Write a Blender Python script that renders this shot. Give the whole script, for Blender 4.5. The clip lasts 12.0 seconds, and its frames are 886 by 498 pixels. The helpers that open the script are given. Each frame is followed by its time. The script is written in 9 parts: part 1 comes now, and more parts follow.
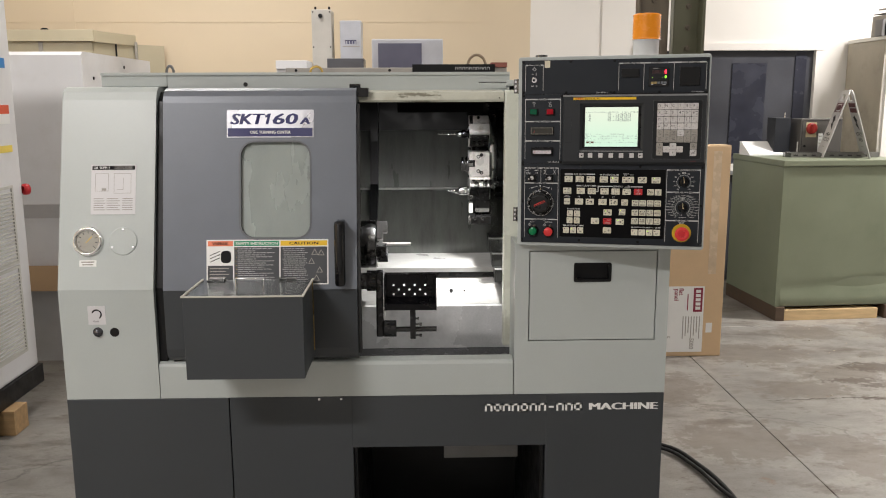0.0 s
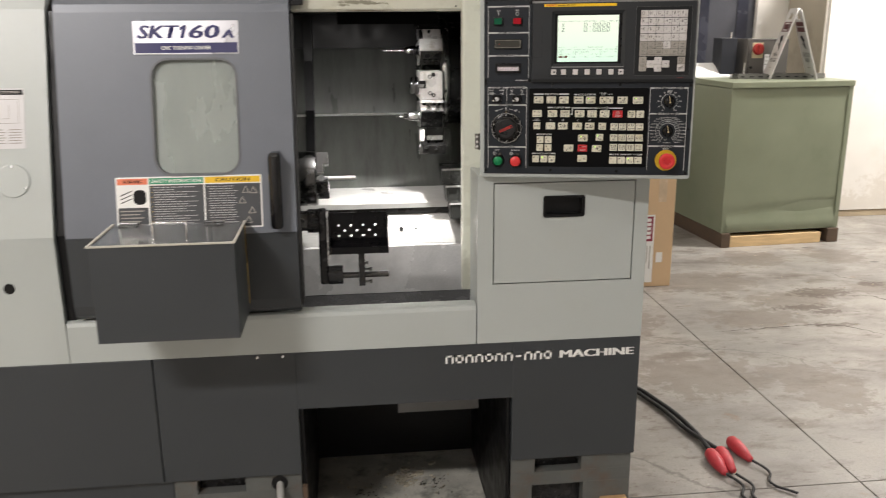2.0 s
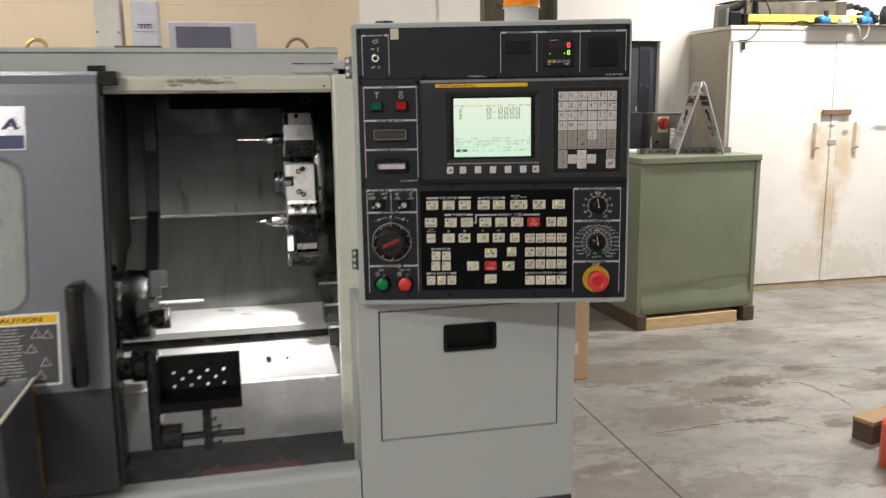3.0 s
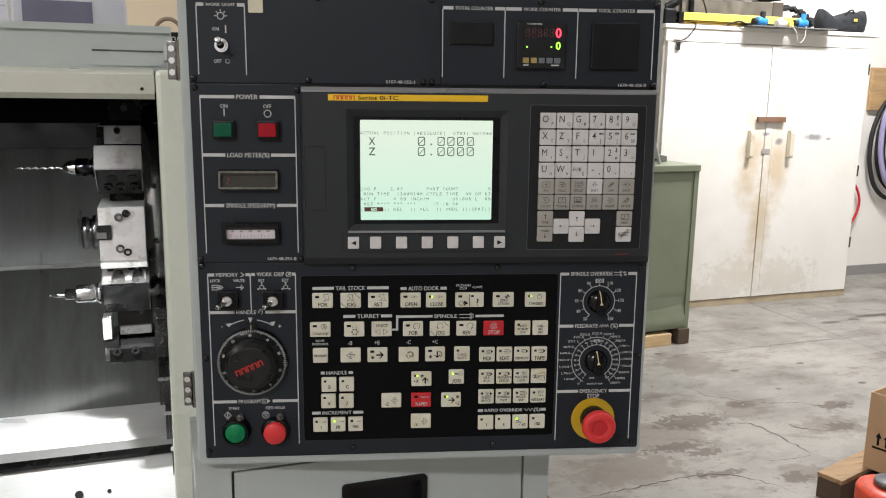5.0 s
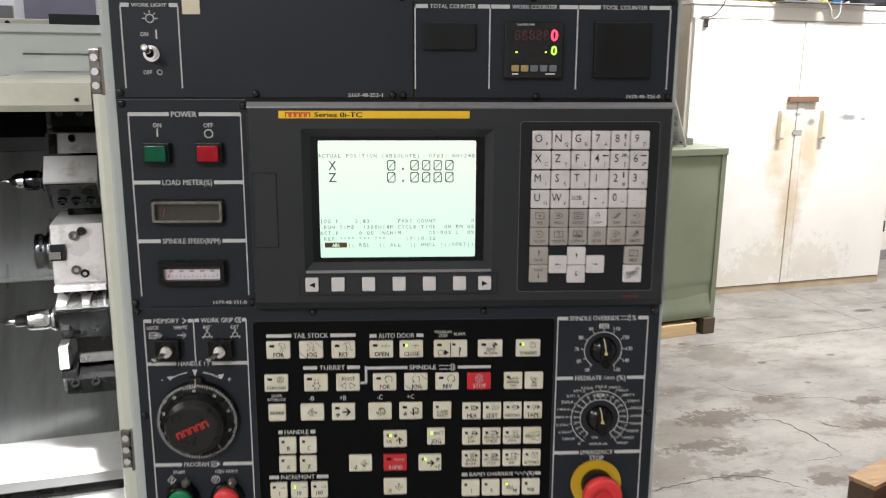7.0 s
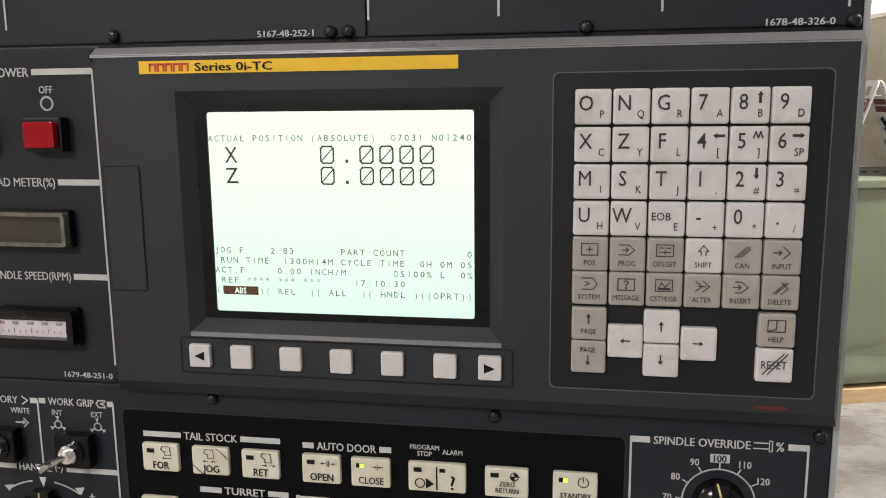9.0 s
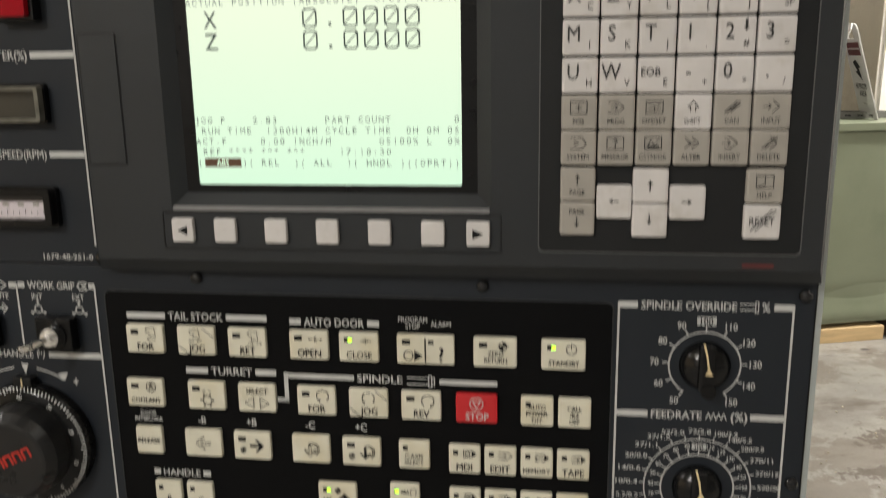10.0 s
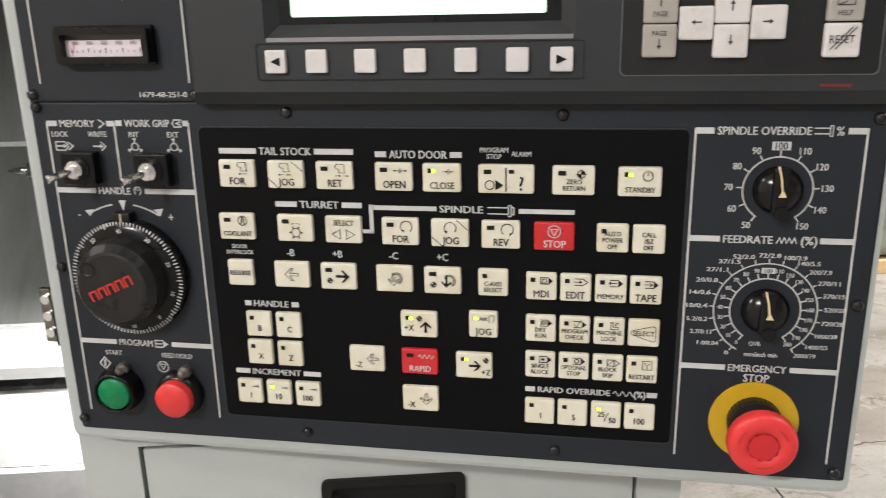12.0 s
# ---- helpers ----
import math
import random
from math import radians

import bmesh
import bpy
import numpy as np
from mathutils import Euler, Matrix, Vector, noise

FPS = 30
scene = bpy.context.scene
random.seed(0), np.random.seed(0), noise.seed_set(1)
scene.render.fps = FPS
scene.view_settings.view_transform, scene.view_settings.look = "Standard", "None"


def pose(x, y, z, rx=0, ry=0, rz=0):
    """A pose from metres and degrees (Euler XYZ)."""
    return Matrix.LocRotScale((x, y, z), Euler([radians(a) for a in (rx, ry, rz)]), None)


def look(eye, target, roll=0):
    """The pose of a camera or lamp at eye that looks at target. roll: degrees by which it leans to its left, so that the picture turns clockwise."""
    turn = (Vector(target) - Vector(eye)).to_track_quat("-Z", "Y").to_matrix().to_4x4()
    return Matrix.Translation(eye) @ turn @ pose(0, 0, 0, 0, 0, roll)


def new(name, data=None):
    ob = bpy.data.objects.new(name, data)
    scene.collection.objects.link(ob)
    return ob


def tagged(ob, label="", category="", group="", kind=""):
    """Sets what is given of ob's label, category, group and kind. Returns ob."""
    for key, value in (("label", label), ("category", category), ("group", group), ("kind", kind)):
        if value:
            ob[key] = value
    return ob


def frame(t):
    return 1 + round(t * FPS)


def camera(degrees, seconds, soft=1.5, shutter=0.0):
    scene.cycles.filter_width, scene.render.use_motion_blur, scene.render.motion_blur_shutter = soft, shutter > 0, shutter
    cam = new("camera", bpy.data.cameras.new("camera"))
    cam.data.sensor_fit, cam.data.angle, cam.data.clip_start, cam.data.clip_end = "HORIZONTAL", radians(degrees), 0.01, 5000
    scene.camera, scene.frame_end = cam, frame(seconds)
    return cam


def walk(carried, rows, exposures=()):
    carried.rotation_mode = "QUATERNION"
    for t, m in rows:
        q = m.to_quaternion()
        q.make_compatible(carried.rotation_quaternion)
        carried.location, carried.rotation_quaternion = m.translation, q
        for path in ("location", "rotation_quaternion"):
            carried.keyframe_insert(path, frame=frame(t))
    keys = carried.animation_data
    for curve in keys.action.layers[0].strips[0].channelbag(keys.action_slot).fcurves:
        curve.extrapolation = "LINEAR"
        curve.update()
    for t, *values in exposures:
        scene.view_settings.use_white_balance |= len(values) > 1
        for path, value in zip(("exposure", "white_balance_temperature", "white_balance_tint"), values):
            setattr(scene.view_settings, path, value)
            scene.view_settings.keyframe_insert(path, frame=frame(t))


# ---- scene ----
cam = camera(56.4, 12.0, soft=1.05, shutter=0.4)
EXPOSURES = [(0.0, 0.02, 6550, 11.5), (1.5, 0.08, 6550, 11.5), (2.0, 0.26, 6700, 12), (2.5, 0.2, 6600, 12), (3.5, -0.26, 6550, 11), (5.5, 0.05, 6200, 10), (7.2, 0.22, 6250, 11), (9.0, 0.28, 6400, 12.5), (9.5, 0.12, 6600, 9), (10.0, 0.1, 6800, 7.5), (10.5, 0.42, 6500, 11.5), (12.0, 0.72, 6450, 11.5)]
LCD_GLOW = 0.87
PATH = [
    (0, (1.126, -2.517, 1.66), (1.177, -0.549, 1.306), -0.2),
    (0.5, (1.132, -2.512, 1.66), (1.174, -0.545, 1.297), -0),
    (1, (1.131, -2.494, 1.651), (1.159, -0.537, 1.237), -0.2),
    (1.5, (1.094, -2.366, 1.616), (1.154, -0.43, 1.117), -0.5),
    (2, (1.072, -2.197, 1.614), (1.288, -0.278, 1.094), -0.4),
    (2.5, (1.144, -1.949, 1.622), (1.484, -0.026, 1.188), -0.6),
    (3, (1.216, -1.673, 1.643), (1.657, 0.244, 1.28), -0.6),
    (3.5, (1.23, -1.408, 1.654), (1.841, 0.472, 1.351), 0),
    (3.7, (1.25, -1.328, 1.653), (1.909, 0.539, 1.371), 0.1),
    (5.3, (1.3961, -0.9796, 1.6765), (2.0435, 0.8721, 1.2865), 1.08),
    (5.5, (1.3831, -0.9796, 1.6525), (2.0542, 0.8711, 1.2997), 1.09),
    (6, (1.3941, -0.9684, 1.653), (2.0418, 0.8885, 1.2894), 0.7),
    (6.5, (1.4357, -0.9608, 1.674), (2.054, 0.8961, 1.2623), 0.87),
    (7, (1.4853, -0.8623, 1.7109), (2.0731, 0.9989, 1.2741), 0.63),
    (7.2, (1.5003, -0.7983, 1.7069), (2.081, 1.0714, 1.2979), 0.43),
    (8.8, (1.7073, -0.5562, 1.6504), (1.8468, 1.4069, 1.2944), -0.01),
    (9, (1.7045, -0.5522, 1.6459), (1.8539, 1.4095, 1.2862), -0.31),
    (9.5, (1.6972, -0.5454, 1.6471), (1.8952, 1.4094, 1.2736), -0.35),
    (9.7, (1.6906, -0.5489, 1.6315), (1.9173, 1.3997, 1.2423), -0.59),
    (10, (1.6968, -0.5566, 1.5965), (1.9039, 1.3781, 1.1337), -0.6),
    (10.5, (1.691, -0.5726, 1.5479), (1.9213, 1.3394, 1.0082), -0.82),
    (11, (1.6917, -0.5824, 1.5377), (1.9205, 1.3173, 0.9558), -1.1),
    (11.5, (1.6807, -0.5869, 1.536), (1.8938, 1.313, 0.9487), -0.96),
    (12, (1.6586, -0.5919, 1.5379), (1.8009, 1.3121, 0.9423), -0.95),
]
walk(cam, [(t, look(eye, target, roll)) for t, eye, target, roll in PATH], EXPOSURES)

# ---- world, lamps ----
world = bpy.data.worlds.new("hall")
scene.world = world
world.use_nodes = True
world.node_tree.nodes["Background"].inputs[0].default_value = (0.9, 0.93, 1.0, 1)
world.node_tree.nodes["Background"].inputs[1].default_value = 0.02


def area_lamp(name, where, target, size_x, size_y, watts, colour):
    data = bpy.data.lights.new(name, "AREA")
    data.shape, data.size, data.size_y, data.energy, data.color = "RECTANGLE", size_x, size_y, watts, colour
    ob = new(name, data)
    ob.matrix_world = look(where, target)
    return ob


CEILING = 4.3
TUBES = [(-1.3, -3.6), (2.6, -2.8), (-2.6, 0.4), (4.9, -0.4), (6.0, 3.0), (-0.6, 3.2), (2.2, 1.6)]
WATTS = [205, 16, 88, 56, 275, 68, 20]
for (lx, ly), watts in zip(TUBES, WATTS):
    area_lamp("tube_lamp", (lx, ly, CEILING - 0.2), (lx, ly + 0.001, 0), 1.2, 0.25, watts, (1.0, 0.978, 0.958))
# the lathe's own work lamp, under the header
work = area_lamp("work_lamp", (1.245, 0.225, 1.645), (1.245, 0.40, 0.96), 0.05, 0.004, 4.4, (1.0, 0.99, 0.97))
work.data.spread = radians(125)
# added fill for the splash sheets and turret, with no fitting of its own
spill = area_lamp("inside_fill_lamp", (1.10, 0.262, 1.607), (1.10, 0.64, 1.26), 0.36, 0.010, 0.48, (1.0, 0.99, 0.97))
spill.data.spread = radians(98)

# ---- materials ----
MATS = {}


def mat(name, colour, rough=0.5, metal=0.0, var=0.12, scale=6.0, bump=0.03, fine=160.0, spec=0.5, stain=None, stain_amount=0.0,
        stain_scale=3.0, stretch=(1, 1, 1), rough_var=0.12, coat=0.0):
    if name in MATS:
        return MATS[name]
    m = bpy.data.materials.new(name)
    m.use_nodes = True
    nt = m.node_tree
    b = nt.nodes["Principled BSDF"]
    n = nt.nodes.new
    link = nt.links.new
    tc = n("ShaderNodeTexCoord")
    mp = n("ShaderNodeMapping")
    mp.inputs["Scale"].default_value = stretch
    geo = n("ShaderNodeNewGeometry")
    link(geo.outputs["Position"], mp.inputs["Vector"])
    big = n("ShaderNodeTexNoise")
    big.inputs["Scale"].default_value, big.inputs["Detail"].default_value = scale, 6.0
    link(mp.outputs[0], big.inputs["Vector"])
    tiny = n("ShaderNodeTexNoise")
    tiny.inputs["Scale"].default_value, tiny.inputs["Detail"].default_value = fine, 3.0
    link(mp.outputs[0], tiny.inputs["Vector"])
    mix = n("ShaderNodeMath")
    mix.operation = "MULTIPLY_ADD"
    link(big.outputs["Fac"], mix.inputs[0])
    mix.inputs[1].default_value = 0.75
    sc = n("ShaderNodeMath")
    sc.operation = "MULTIPLY"
    link(tiny.outputs["Fac"], sc.inputs[0])
    sc.inputs[1].default_value = 0.25
    link(sc.outputs[0], mix.inputs[2])
    ramp = n("ShaderNodeMapRange")
    ramp.inputs["From Min"].default_value, ramp.inputs["From Max"].default_value = 0.3, 0.7
    ramp.inputs["To Min"].default_value, ramp.inputs["To Max"].default_value = 1.0 - var, 1.0 + var
    link(mix.outputs[0], ramp.inputs["Value"])
    mul = n("ShaderNodeVectorMath")
    mul.operation = "SCALE"
    mul.inputs[0].default_value = colour[:3]
    link(ramp.outputs[0], mul.inputs["Scale"])
    out = mul.outputs[0]
    if stain:
        sn = n("ShaderNodeTexNoise")
        sn.inputs["Scale"].default_value, sn.inputs["Detail"].default_value, sn.inputs["Roughness"].default_value = stain_scale, 9.0, 0.65
        link(mp.outputs[0], sn.inputs["Vector"])
        sr = n("ShaderNodeMapRange")
        sr.inputs["From Min"].default_value, sr.inputs["From Max"].default_value = 0.52, 0.72
        sr.inputs["To Max"].default_value = stain_amount
        link(sn.outputs["Fac"], sr.inputs["Value"])
        mx = n("ShaderNodeMix")
        mx.data_type = "RGBA"
        link(sr.outputs[0], mx.inputs["Factor"])
        link(out, mx.inputs["A"])
        mx.inputs["B"].default_value = (*stain[:3], 1)
        out = mx.outputs["Result"]
    link(out, b.inputs["Base Color"])
    rr = n("ShaderNodeMapRange")
    rr.inputs["From Min"].default_value, rr.inputs["From Max"].default_value = 0.3, 0.7
    rr.inputs["To Min"].default_value, rr.inputs["To Max"].default_value = max(0.03, rough - rough_var), min(1.0, rough + rough_var)
    link(big.outputs["Fac"], rr.inputs["Value"])
    link(rr.outputs[0], b.inputs["Roughness"])
    b.inputs["Metallic"].default_value = metal
    b.inputs["Specular IOR Level"].default_value = spec
    b.inputs["Coat Weight"].default_value = coat
    if bump:
        bp = n("ShaderNodeBump")
        bp.inputs["Strength"].default_value, bp.inputs["Distance"].default_value = bump, 0.002
        link(tiny.outputs["Fac"], bp.inputs["Height"])
        link(bp.outputs[0], b.inputs["Normal"])
    MATS[name] = m
    return m


def glow(name, colour, strength):
    if name not in MATS:
        m = bpy.data.materials.new(name)
        m.use_nodes = True
        b = m.node_tree.nodes["Principled BSDF"]
        b.inputs["Base Color"].default_value = (*[c * 0.3 for c in colour], 1)
        b.inputs["Emission Color"].default_value = (*colour, 1)
        b.inputs["Emission Strength"].default_value = strength
        b.inputs["Roughness"].default_value = 0.3
        MATS[name] = m
    return MATS[name]


def clear(name, colour, rough, ior=1.45, alpha=1.0):
    if name not in MATS:
        m = bpy.data.materials.new(name)
        m.use_nodes = True
        b = m.node_tree.nodes["Principled BSDF"]
        b.inputs["Base Color"].default_value = (*colour, 1)
        b.inputs["Roughness"].default_value, b.inputs["IOR"].default_value = rough, ior
        b.inputs["Transmission Weight"].default_value = 1.0
        b.inputs["Alpha"].default_value = alpha
        MATS[name] = m
    return MATS[name]


CREAM = mat("cream_machine_paint", (0.440, 0.472, 0.458), 0.38, var=0.04, scale=3, bump=0.02, stain=(0.38, 0.37, 0.31), stain_amount=0.10, stain_scale=5, rough_var=0.03)
CREAM_WORN = mat("worn_cream_edge_paint", (0.54, 0.54, 0.46), 0.35, var=0.08, scale=8, bump=0.02, stain=(0.30, 0.26, 0.17), stain_amount=0.3, stain_scale=14)
POST = mat("bright_cream_post_paint", (0.70, 0.72, 0.63), 0.35, var=0.05, scale=6, bump=0.02, stain=(0.42, 0.38, 0.26), stain_amount=0.2, stain_scale=16)
GREY_UP = mat("mid_grey_door_paint", (0.146, 0.160, 0.186), 0.40, metal=0.1, var=0.05, scale=9, bump=0.04, rough_var=0.02)
GREY_LOW = mat("dark_grey_machine_paint", (0.038, 0.043, 0.0475), 0.45, var=0.06, scale=4, bump=0.04)
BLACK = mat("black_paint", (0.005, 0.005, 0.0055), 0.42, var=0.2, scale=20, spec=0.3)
OILY = mat("oily_black_steel", (0.018, 0.018, 0.019), 0.22, metal=0.3, var=0.3, scale=25, bump=0.1)
RUBBER = mat("black_rubber", (0.015, 0.015, 0.015), 0.7, var=0.2, scale=30)
STEEL = mat("machined_steel", (0.56, 0.565, 0.57), 0.28, metal=0.7, var=0.12, scale=25, bump=0.05, stain=(0.16, 0.12, 0.09), stain_amount=0.6, stain_scale=45)
STEEL_DARK = mat("dark_ground_steel", (0.17, 0.17, 0.17), 0.25, metal=1.0, var=0.25, scale=18, bump=0.06)
# same stainless twice: lamplight in the bright colour, dark reflections in the dim one
SHEET_BRIGHT = mat("lit_stainless_sheet", (0.56, 0.56, 0.54), 0.36, metal=0.35, var=0.14, scale=5, bump=0.05, fine=60, stretch=(0.6, 3, 3), stain=(0.30, 0.29, 0.26), stain_amount=0.5, stain_scale=6)
SHEET_DIM = mat("dim_splash_sheet", (0.105, 0.110, 0.101), 0.36, metal=0.1, var=0.22, scale=7, bump=0.08, fine=70, stretch=(3.2, 0.5, 0.5), stain=(0.045, 0.045, 0.041), stain_amount=0.6, stain_scale=5)
CHROME = mat("chrome", (0.82, 0.82, 0.82), 0.12, metal=1.0, var=0.05, bump=0.0)
BRASS = mat("brass", (0.55, 0.38, 0.12), 0.3, metal=1.0)
WHITE = mat("white_print", (0.80, 0.80, 0.78), 0.55, var=0.04, bump=0.0)
PRINT = mat("panel_print", (0.50, 0.505, 0.50), 0.55, var=0.08, scale=90, bump=0.0)
WHITE_P = mat("white_enamel", (0.70, 0.70, 0.71), 0.4, var=0.05, scale=2.5, bump=0.02, stain=(0.5, 0.48, 0.43), stain_amount=0.3)
FACE = mat("dark_faceplate", (0.0130, 0.0162, 0.0218), 0.45, var=0.1, scale=12, bump=0.05, fine=900, spec=0.28)
FACE_BLACK = mat("black_key_membrane", (0.0022, 0.0023, 0.0028), 0.55, var=0.15, scale=12, bump=0.04, fine=900, spec=0.10)
UNIT = mat("charcoal_moulded_plastic", (0.0195, 0.0220, 0.0250), 0.5, var=0.08, scale=14, bump=0.12, fine=1400, spec=0.35)
HOUSING = mat("light_grey_pendant_paint", (0.375, 0.405, 0.40), 0.38, var=0.05, scale=5, bump=0.02, stain=(0.3, 0.28, 0.24), stain_amount=0.25, stain_scale=12)
KEY = mat("pale_key_plastic", (0.58, 0.56, 0.555), 0.45, var=0.06, scale=60, bump=0.02, stain=(0.36, 0.33, 0.28), stain_amount=0.5, stain_scale=50)
KEY_GREY = mat("grey_key_plastic", (0.33, 0.31, 0.28), 0.45, var=0.06, scale=60, bump=0.02)
IVORY = mat("ivory_button_plastic", (0.64, 0.615, 0.51), 0.38, var=0.06, scale=70, bump=0.02, stain=(0.56, 0.48, 0.28), stain_amount=0.55, stain_scale=26)
RED = mat("red_plastic", (0.50, 0.016, 0.022), 0.35, var=0.06, scale=40, bump=0.02)
RED_SOFT = mat("coral_red_plastic", (0.62, 0.032, 0.034), 0.4, var=0.08, scale=40, bump=0.02)
GREEN_DIM = mat("deep_green_lens", (0.002, 0.085, 0.040), 0.18, spec=0.25, bump=0.0)
RED_DIM = mat("deep_red_lens", (0.32, 0.004, 0.012), 0.18, spec=0.25, bump=0.0)
GREEN = mat("green_plastic", (0.003, 0.17, 0.06), 0.32, spec=0.3, var=0.08, scale=40, bump=0.02)
KEY_INK = mat("worn_key_print", (0.045, 0.045, 0.046), 0.6, bump=0.0, spec=0.2)
INK = mat("black_print", (0.007, 0.007, 0.008), 0.6, bump=0.0, spec=0.2)
SWITCH_BLACK = mat("black_switch_plastic", (0.0025, 0.0025, 0.003), 0.35, var=0.2, scale=60, spec=0.25)
NAVY = mat("navy_print", (0.025, 0.025, 0.11), 0.5, bump=0.0)
RED_INK = mat("red_print", (0.55, 0.03, 0.02), 0.5, bump=0.0)
LED = glow("lit_green_lamp", (0.48, 1.0, 0.05), 2.2)
SEG_RED = glow("red_digit", (1.0, 0.03, 0.06), 4.0)
SEG_GREEN = glow("green_digit", (0.35, 1.0, 0.05), 2.5)
ACRYL = clear("scuffed_acrylic", (0.92, 0.93, 0.92), 0.14)
FROST = mat("milky_door_window", (0.40, 0.445, 0.42), 0.24, var=0.10, scale=4, bump=0.02, stretch=(3, 3, 0.5))
FROST.node_tree.nodes["Principled BSDF"].inputs["Transmission Weight"].default_value = 0.30
WOOD = mat("raw_pine", (0.42, 0.27, 0.13), 0.75, var=0.25, scale=5, bump=0.15, fine=90, stretch=(1, 8, 8), stain=(0.2, 0.12, 0.06), stain_amount=0.5)
WOOD_DARK = mat("weathered_pallet_wood", (0.085, 0.056, 0.036), 0.8, var=0.3, scale=6, bump=0.2, fine=90, stretch=(1, 6, 6))
CARD = mat("brown_cardboard", (0.49, 0.335, 0.195), 0.8, var=0.08, scale=4, bump=0.06, stain=(0.5, 0.36, 0.21), stain_amount=0.3)
SAGE = mat("sage_green_steel", (0.190, 0.212, 0.145), 0.42, var=0.08, scale=4, bump=0.05, stain=(0.13, 0.16, 0.10), stain_amount=0.4, stain_scale=3)
LOCKER = mat("scuffed_white_paint", (0.76, 0.73, 0.68), 0.5, var=0.05, scale=3, bump=0.04, stain=(0.62, 0.56, 0.46), stain_amount=0.4, stain_scale=1.6)


def smear(m, spots, colour, amount, warp=0.25, scale=9.0, edge=0.5, detail=8.0):
    """Lay ragged marks over a material: each spot is a centre and three radii in metres."""
    nt = m.node_tree
    b = nt.nodes["Principled BSDF"]
    n, link = nt.nodes.new, nt.links.new
    base = b.inputs["Base Color"].links[0].from_socket
    geo = n("ShaderNodeNewGeometry")
    ns = n("ShaderNodeTexNoise")
    ns.inputs["Scale"].default_value, ns.inputs["Detail"].default_value, ns.inputs["Roughness"].default_value = scale, detail, 0.7
    link(geo.outputs["Position"], ns.inputs["Vector"])
    nf = n("ShaderNodeMath")
    nf.operation = "MULTIPLY_ADD"
    link(ns.outputs["Fac"], nf.inputs[0])
    nf.inputs[1].default_value, nf.inputs[2].default_value = 2.0 * warp * 5, -warp * 5
    last = None
    for (x, y, z), (rx, ry, rz) in spots:
        mp = n("ShaderNodeMapping")
        mp.inputs["Scale"].default_value = (1 / rx, 1 / ry, 1 / rz)
        mp.inputs["Location"].default_value = (-x / rx, -y / ry, -z / rz)
        link(geo.outputs["Position"], mp.inputs["Vector"])
        ln = n("ShaderNodeVectorMath")
        ln.operation = "LENGTH"
        link(mp.outputs[0], ln.inputs[0])
        if last is None:
            last = ln.outputs["Value"]
        else:
            mn = n("ShaderNodeMath")
            mn.operation = "MINIMUM"
            link(last, mn.inputs[0])
            link(ln.outputs["Value"], mn.inputs[1])
            last = mn.outputs[0]
    ad = n("ShaderNodeMath")
    ad.operation = "ADD"
    link(last, ad.inputs[0])
    link(nf.outputs[0], ad.inputs[1])
    r = n("ShaderNodeMapRange")
    for k, v in zip(("From Min", "From Max", "To Min", "To Max"), (1.0 - edge, 1.0, amount, 0.0)):
        r.inputs[k].default_value = v
    link(ad.outputs[0], r.inputs["Value"])
    mx = n("ShaderNodeMix")
    mx.data_type = "RGBA"
    link(r.outputs[0], mx.inputs["Factor"])
    link(base, mx.inputs["A"])
    mx.inputs["B"].default_value = (*colour, 1)
    link(mx.outputs["Result"], b.inputs["Base Color"])


# scraped paint in the middle of the header lip, darker tone at the foot of the post
smear(CREAM_WORN, [((1.10, 0.15, 1.679), (0.055, 0.05, 0.006)), ((1.15, 0.15, 1.676), (0.05, 0.05, 0.004)), ((1.07, 0.15, 1.672), (0.02, 0.05, 0.004)), ((1.13, 0.15, 1.657), (0.06, 0.05, 0.003))], (0.10, 0.088, 0.05), 0.75, 0.30, 70, 0.5)
smear(POST, [((1.40, 0.14, 0.90), (0.03, 0.10, 0.09))], (0.20, 0.19, 0.15), 0.6, 0.2, 12, 0.7)
# hand marks round the pulls, kicked paint near the floor
CX, CY_ = 5.0, 4.36
smear(LOCKER, [((CX + 0.80, CY_, 1.15), (0.16, 0.3, 0.5)), ((CX + 1.06, CY_, 1.15), (0.15, 0.3, 0.5)), ((CX + 0.93, CY_, 0.75), (0.14, 0.3, 0.5))], (0.56, 0.43, 0.26), 0.75, 0.18, 6, 0.9)
smear(LOCKER, [((CX + 0.75, CY_, 0.22), (0.35, 0.3, 0.22)), ((CX + 1.20, CY_, 0.20), (0.38, 0.3, 0.22)), ((CX + 0.40, CY_, 0.10), (0.45, 0.3, 0.15)), ((CX + 0.96, CY_, 0.65), (0.10, 0.3, 0.5))], (0.46, 0.39, 0.29), 0.30, 0.34, 18, 0.5)
# left side: dirt spots, with its shade put into the colour
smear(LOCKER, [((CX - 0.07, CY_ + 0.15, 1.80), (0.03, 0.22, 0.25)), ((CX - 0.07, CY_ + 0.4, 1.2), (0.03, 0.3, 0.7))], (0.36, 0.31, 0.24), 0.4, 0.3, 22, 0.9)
smear(LOCKER, [((CX + 1.06, CY_, 1.31), (0.05, 0.3, 0.035)), ((CX + 1.40, CY_, 1.345), (0.11, 0.3, 0.032)), ((CX + 1.55, CY_, 1.33), (0.03, 0.3, 0.012)), ((CX + 0.93, CY_, 1.37), (0.04, 0.3, 0.02))], (0.20, 0.19, 0.21), 0.8, 0.14, 14, 0.6)
WALL_CREAM = mat("cream_wall_paint", (0.66, 0.55, 0.395), 0.75, var=0.04, scale=1.5, bump=0.05)
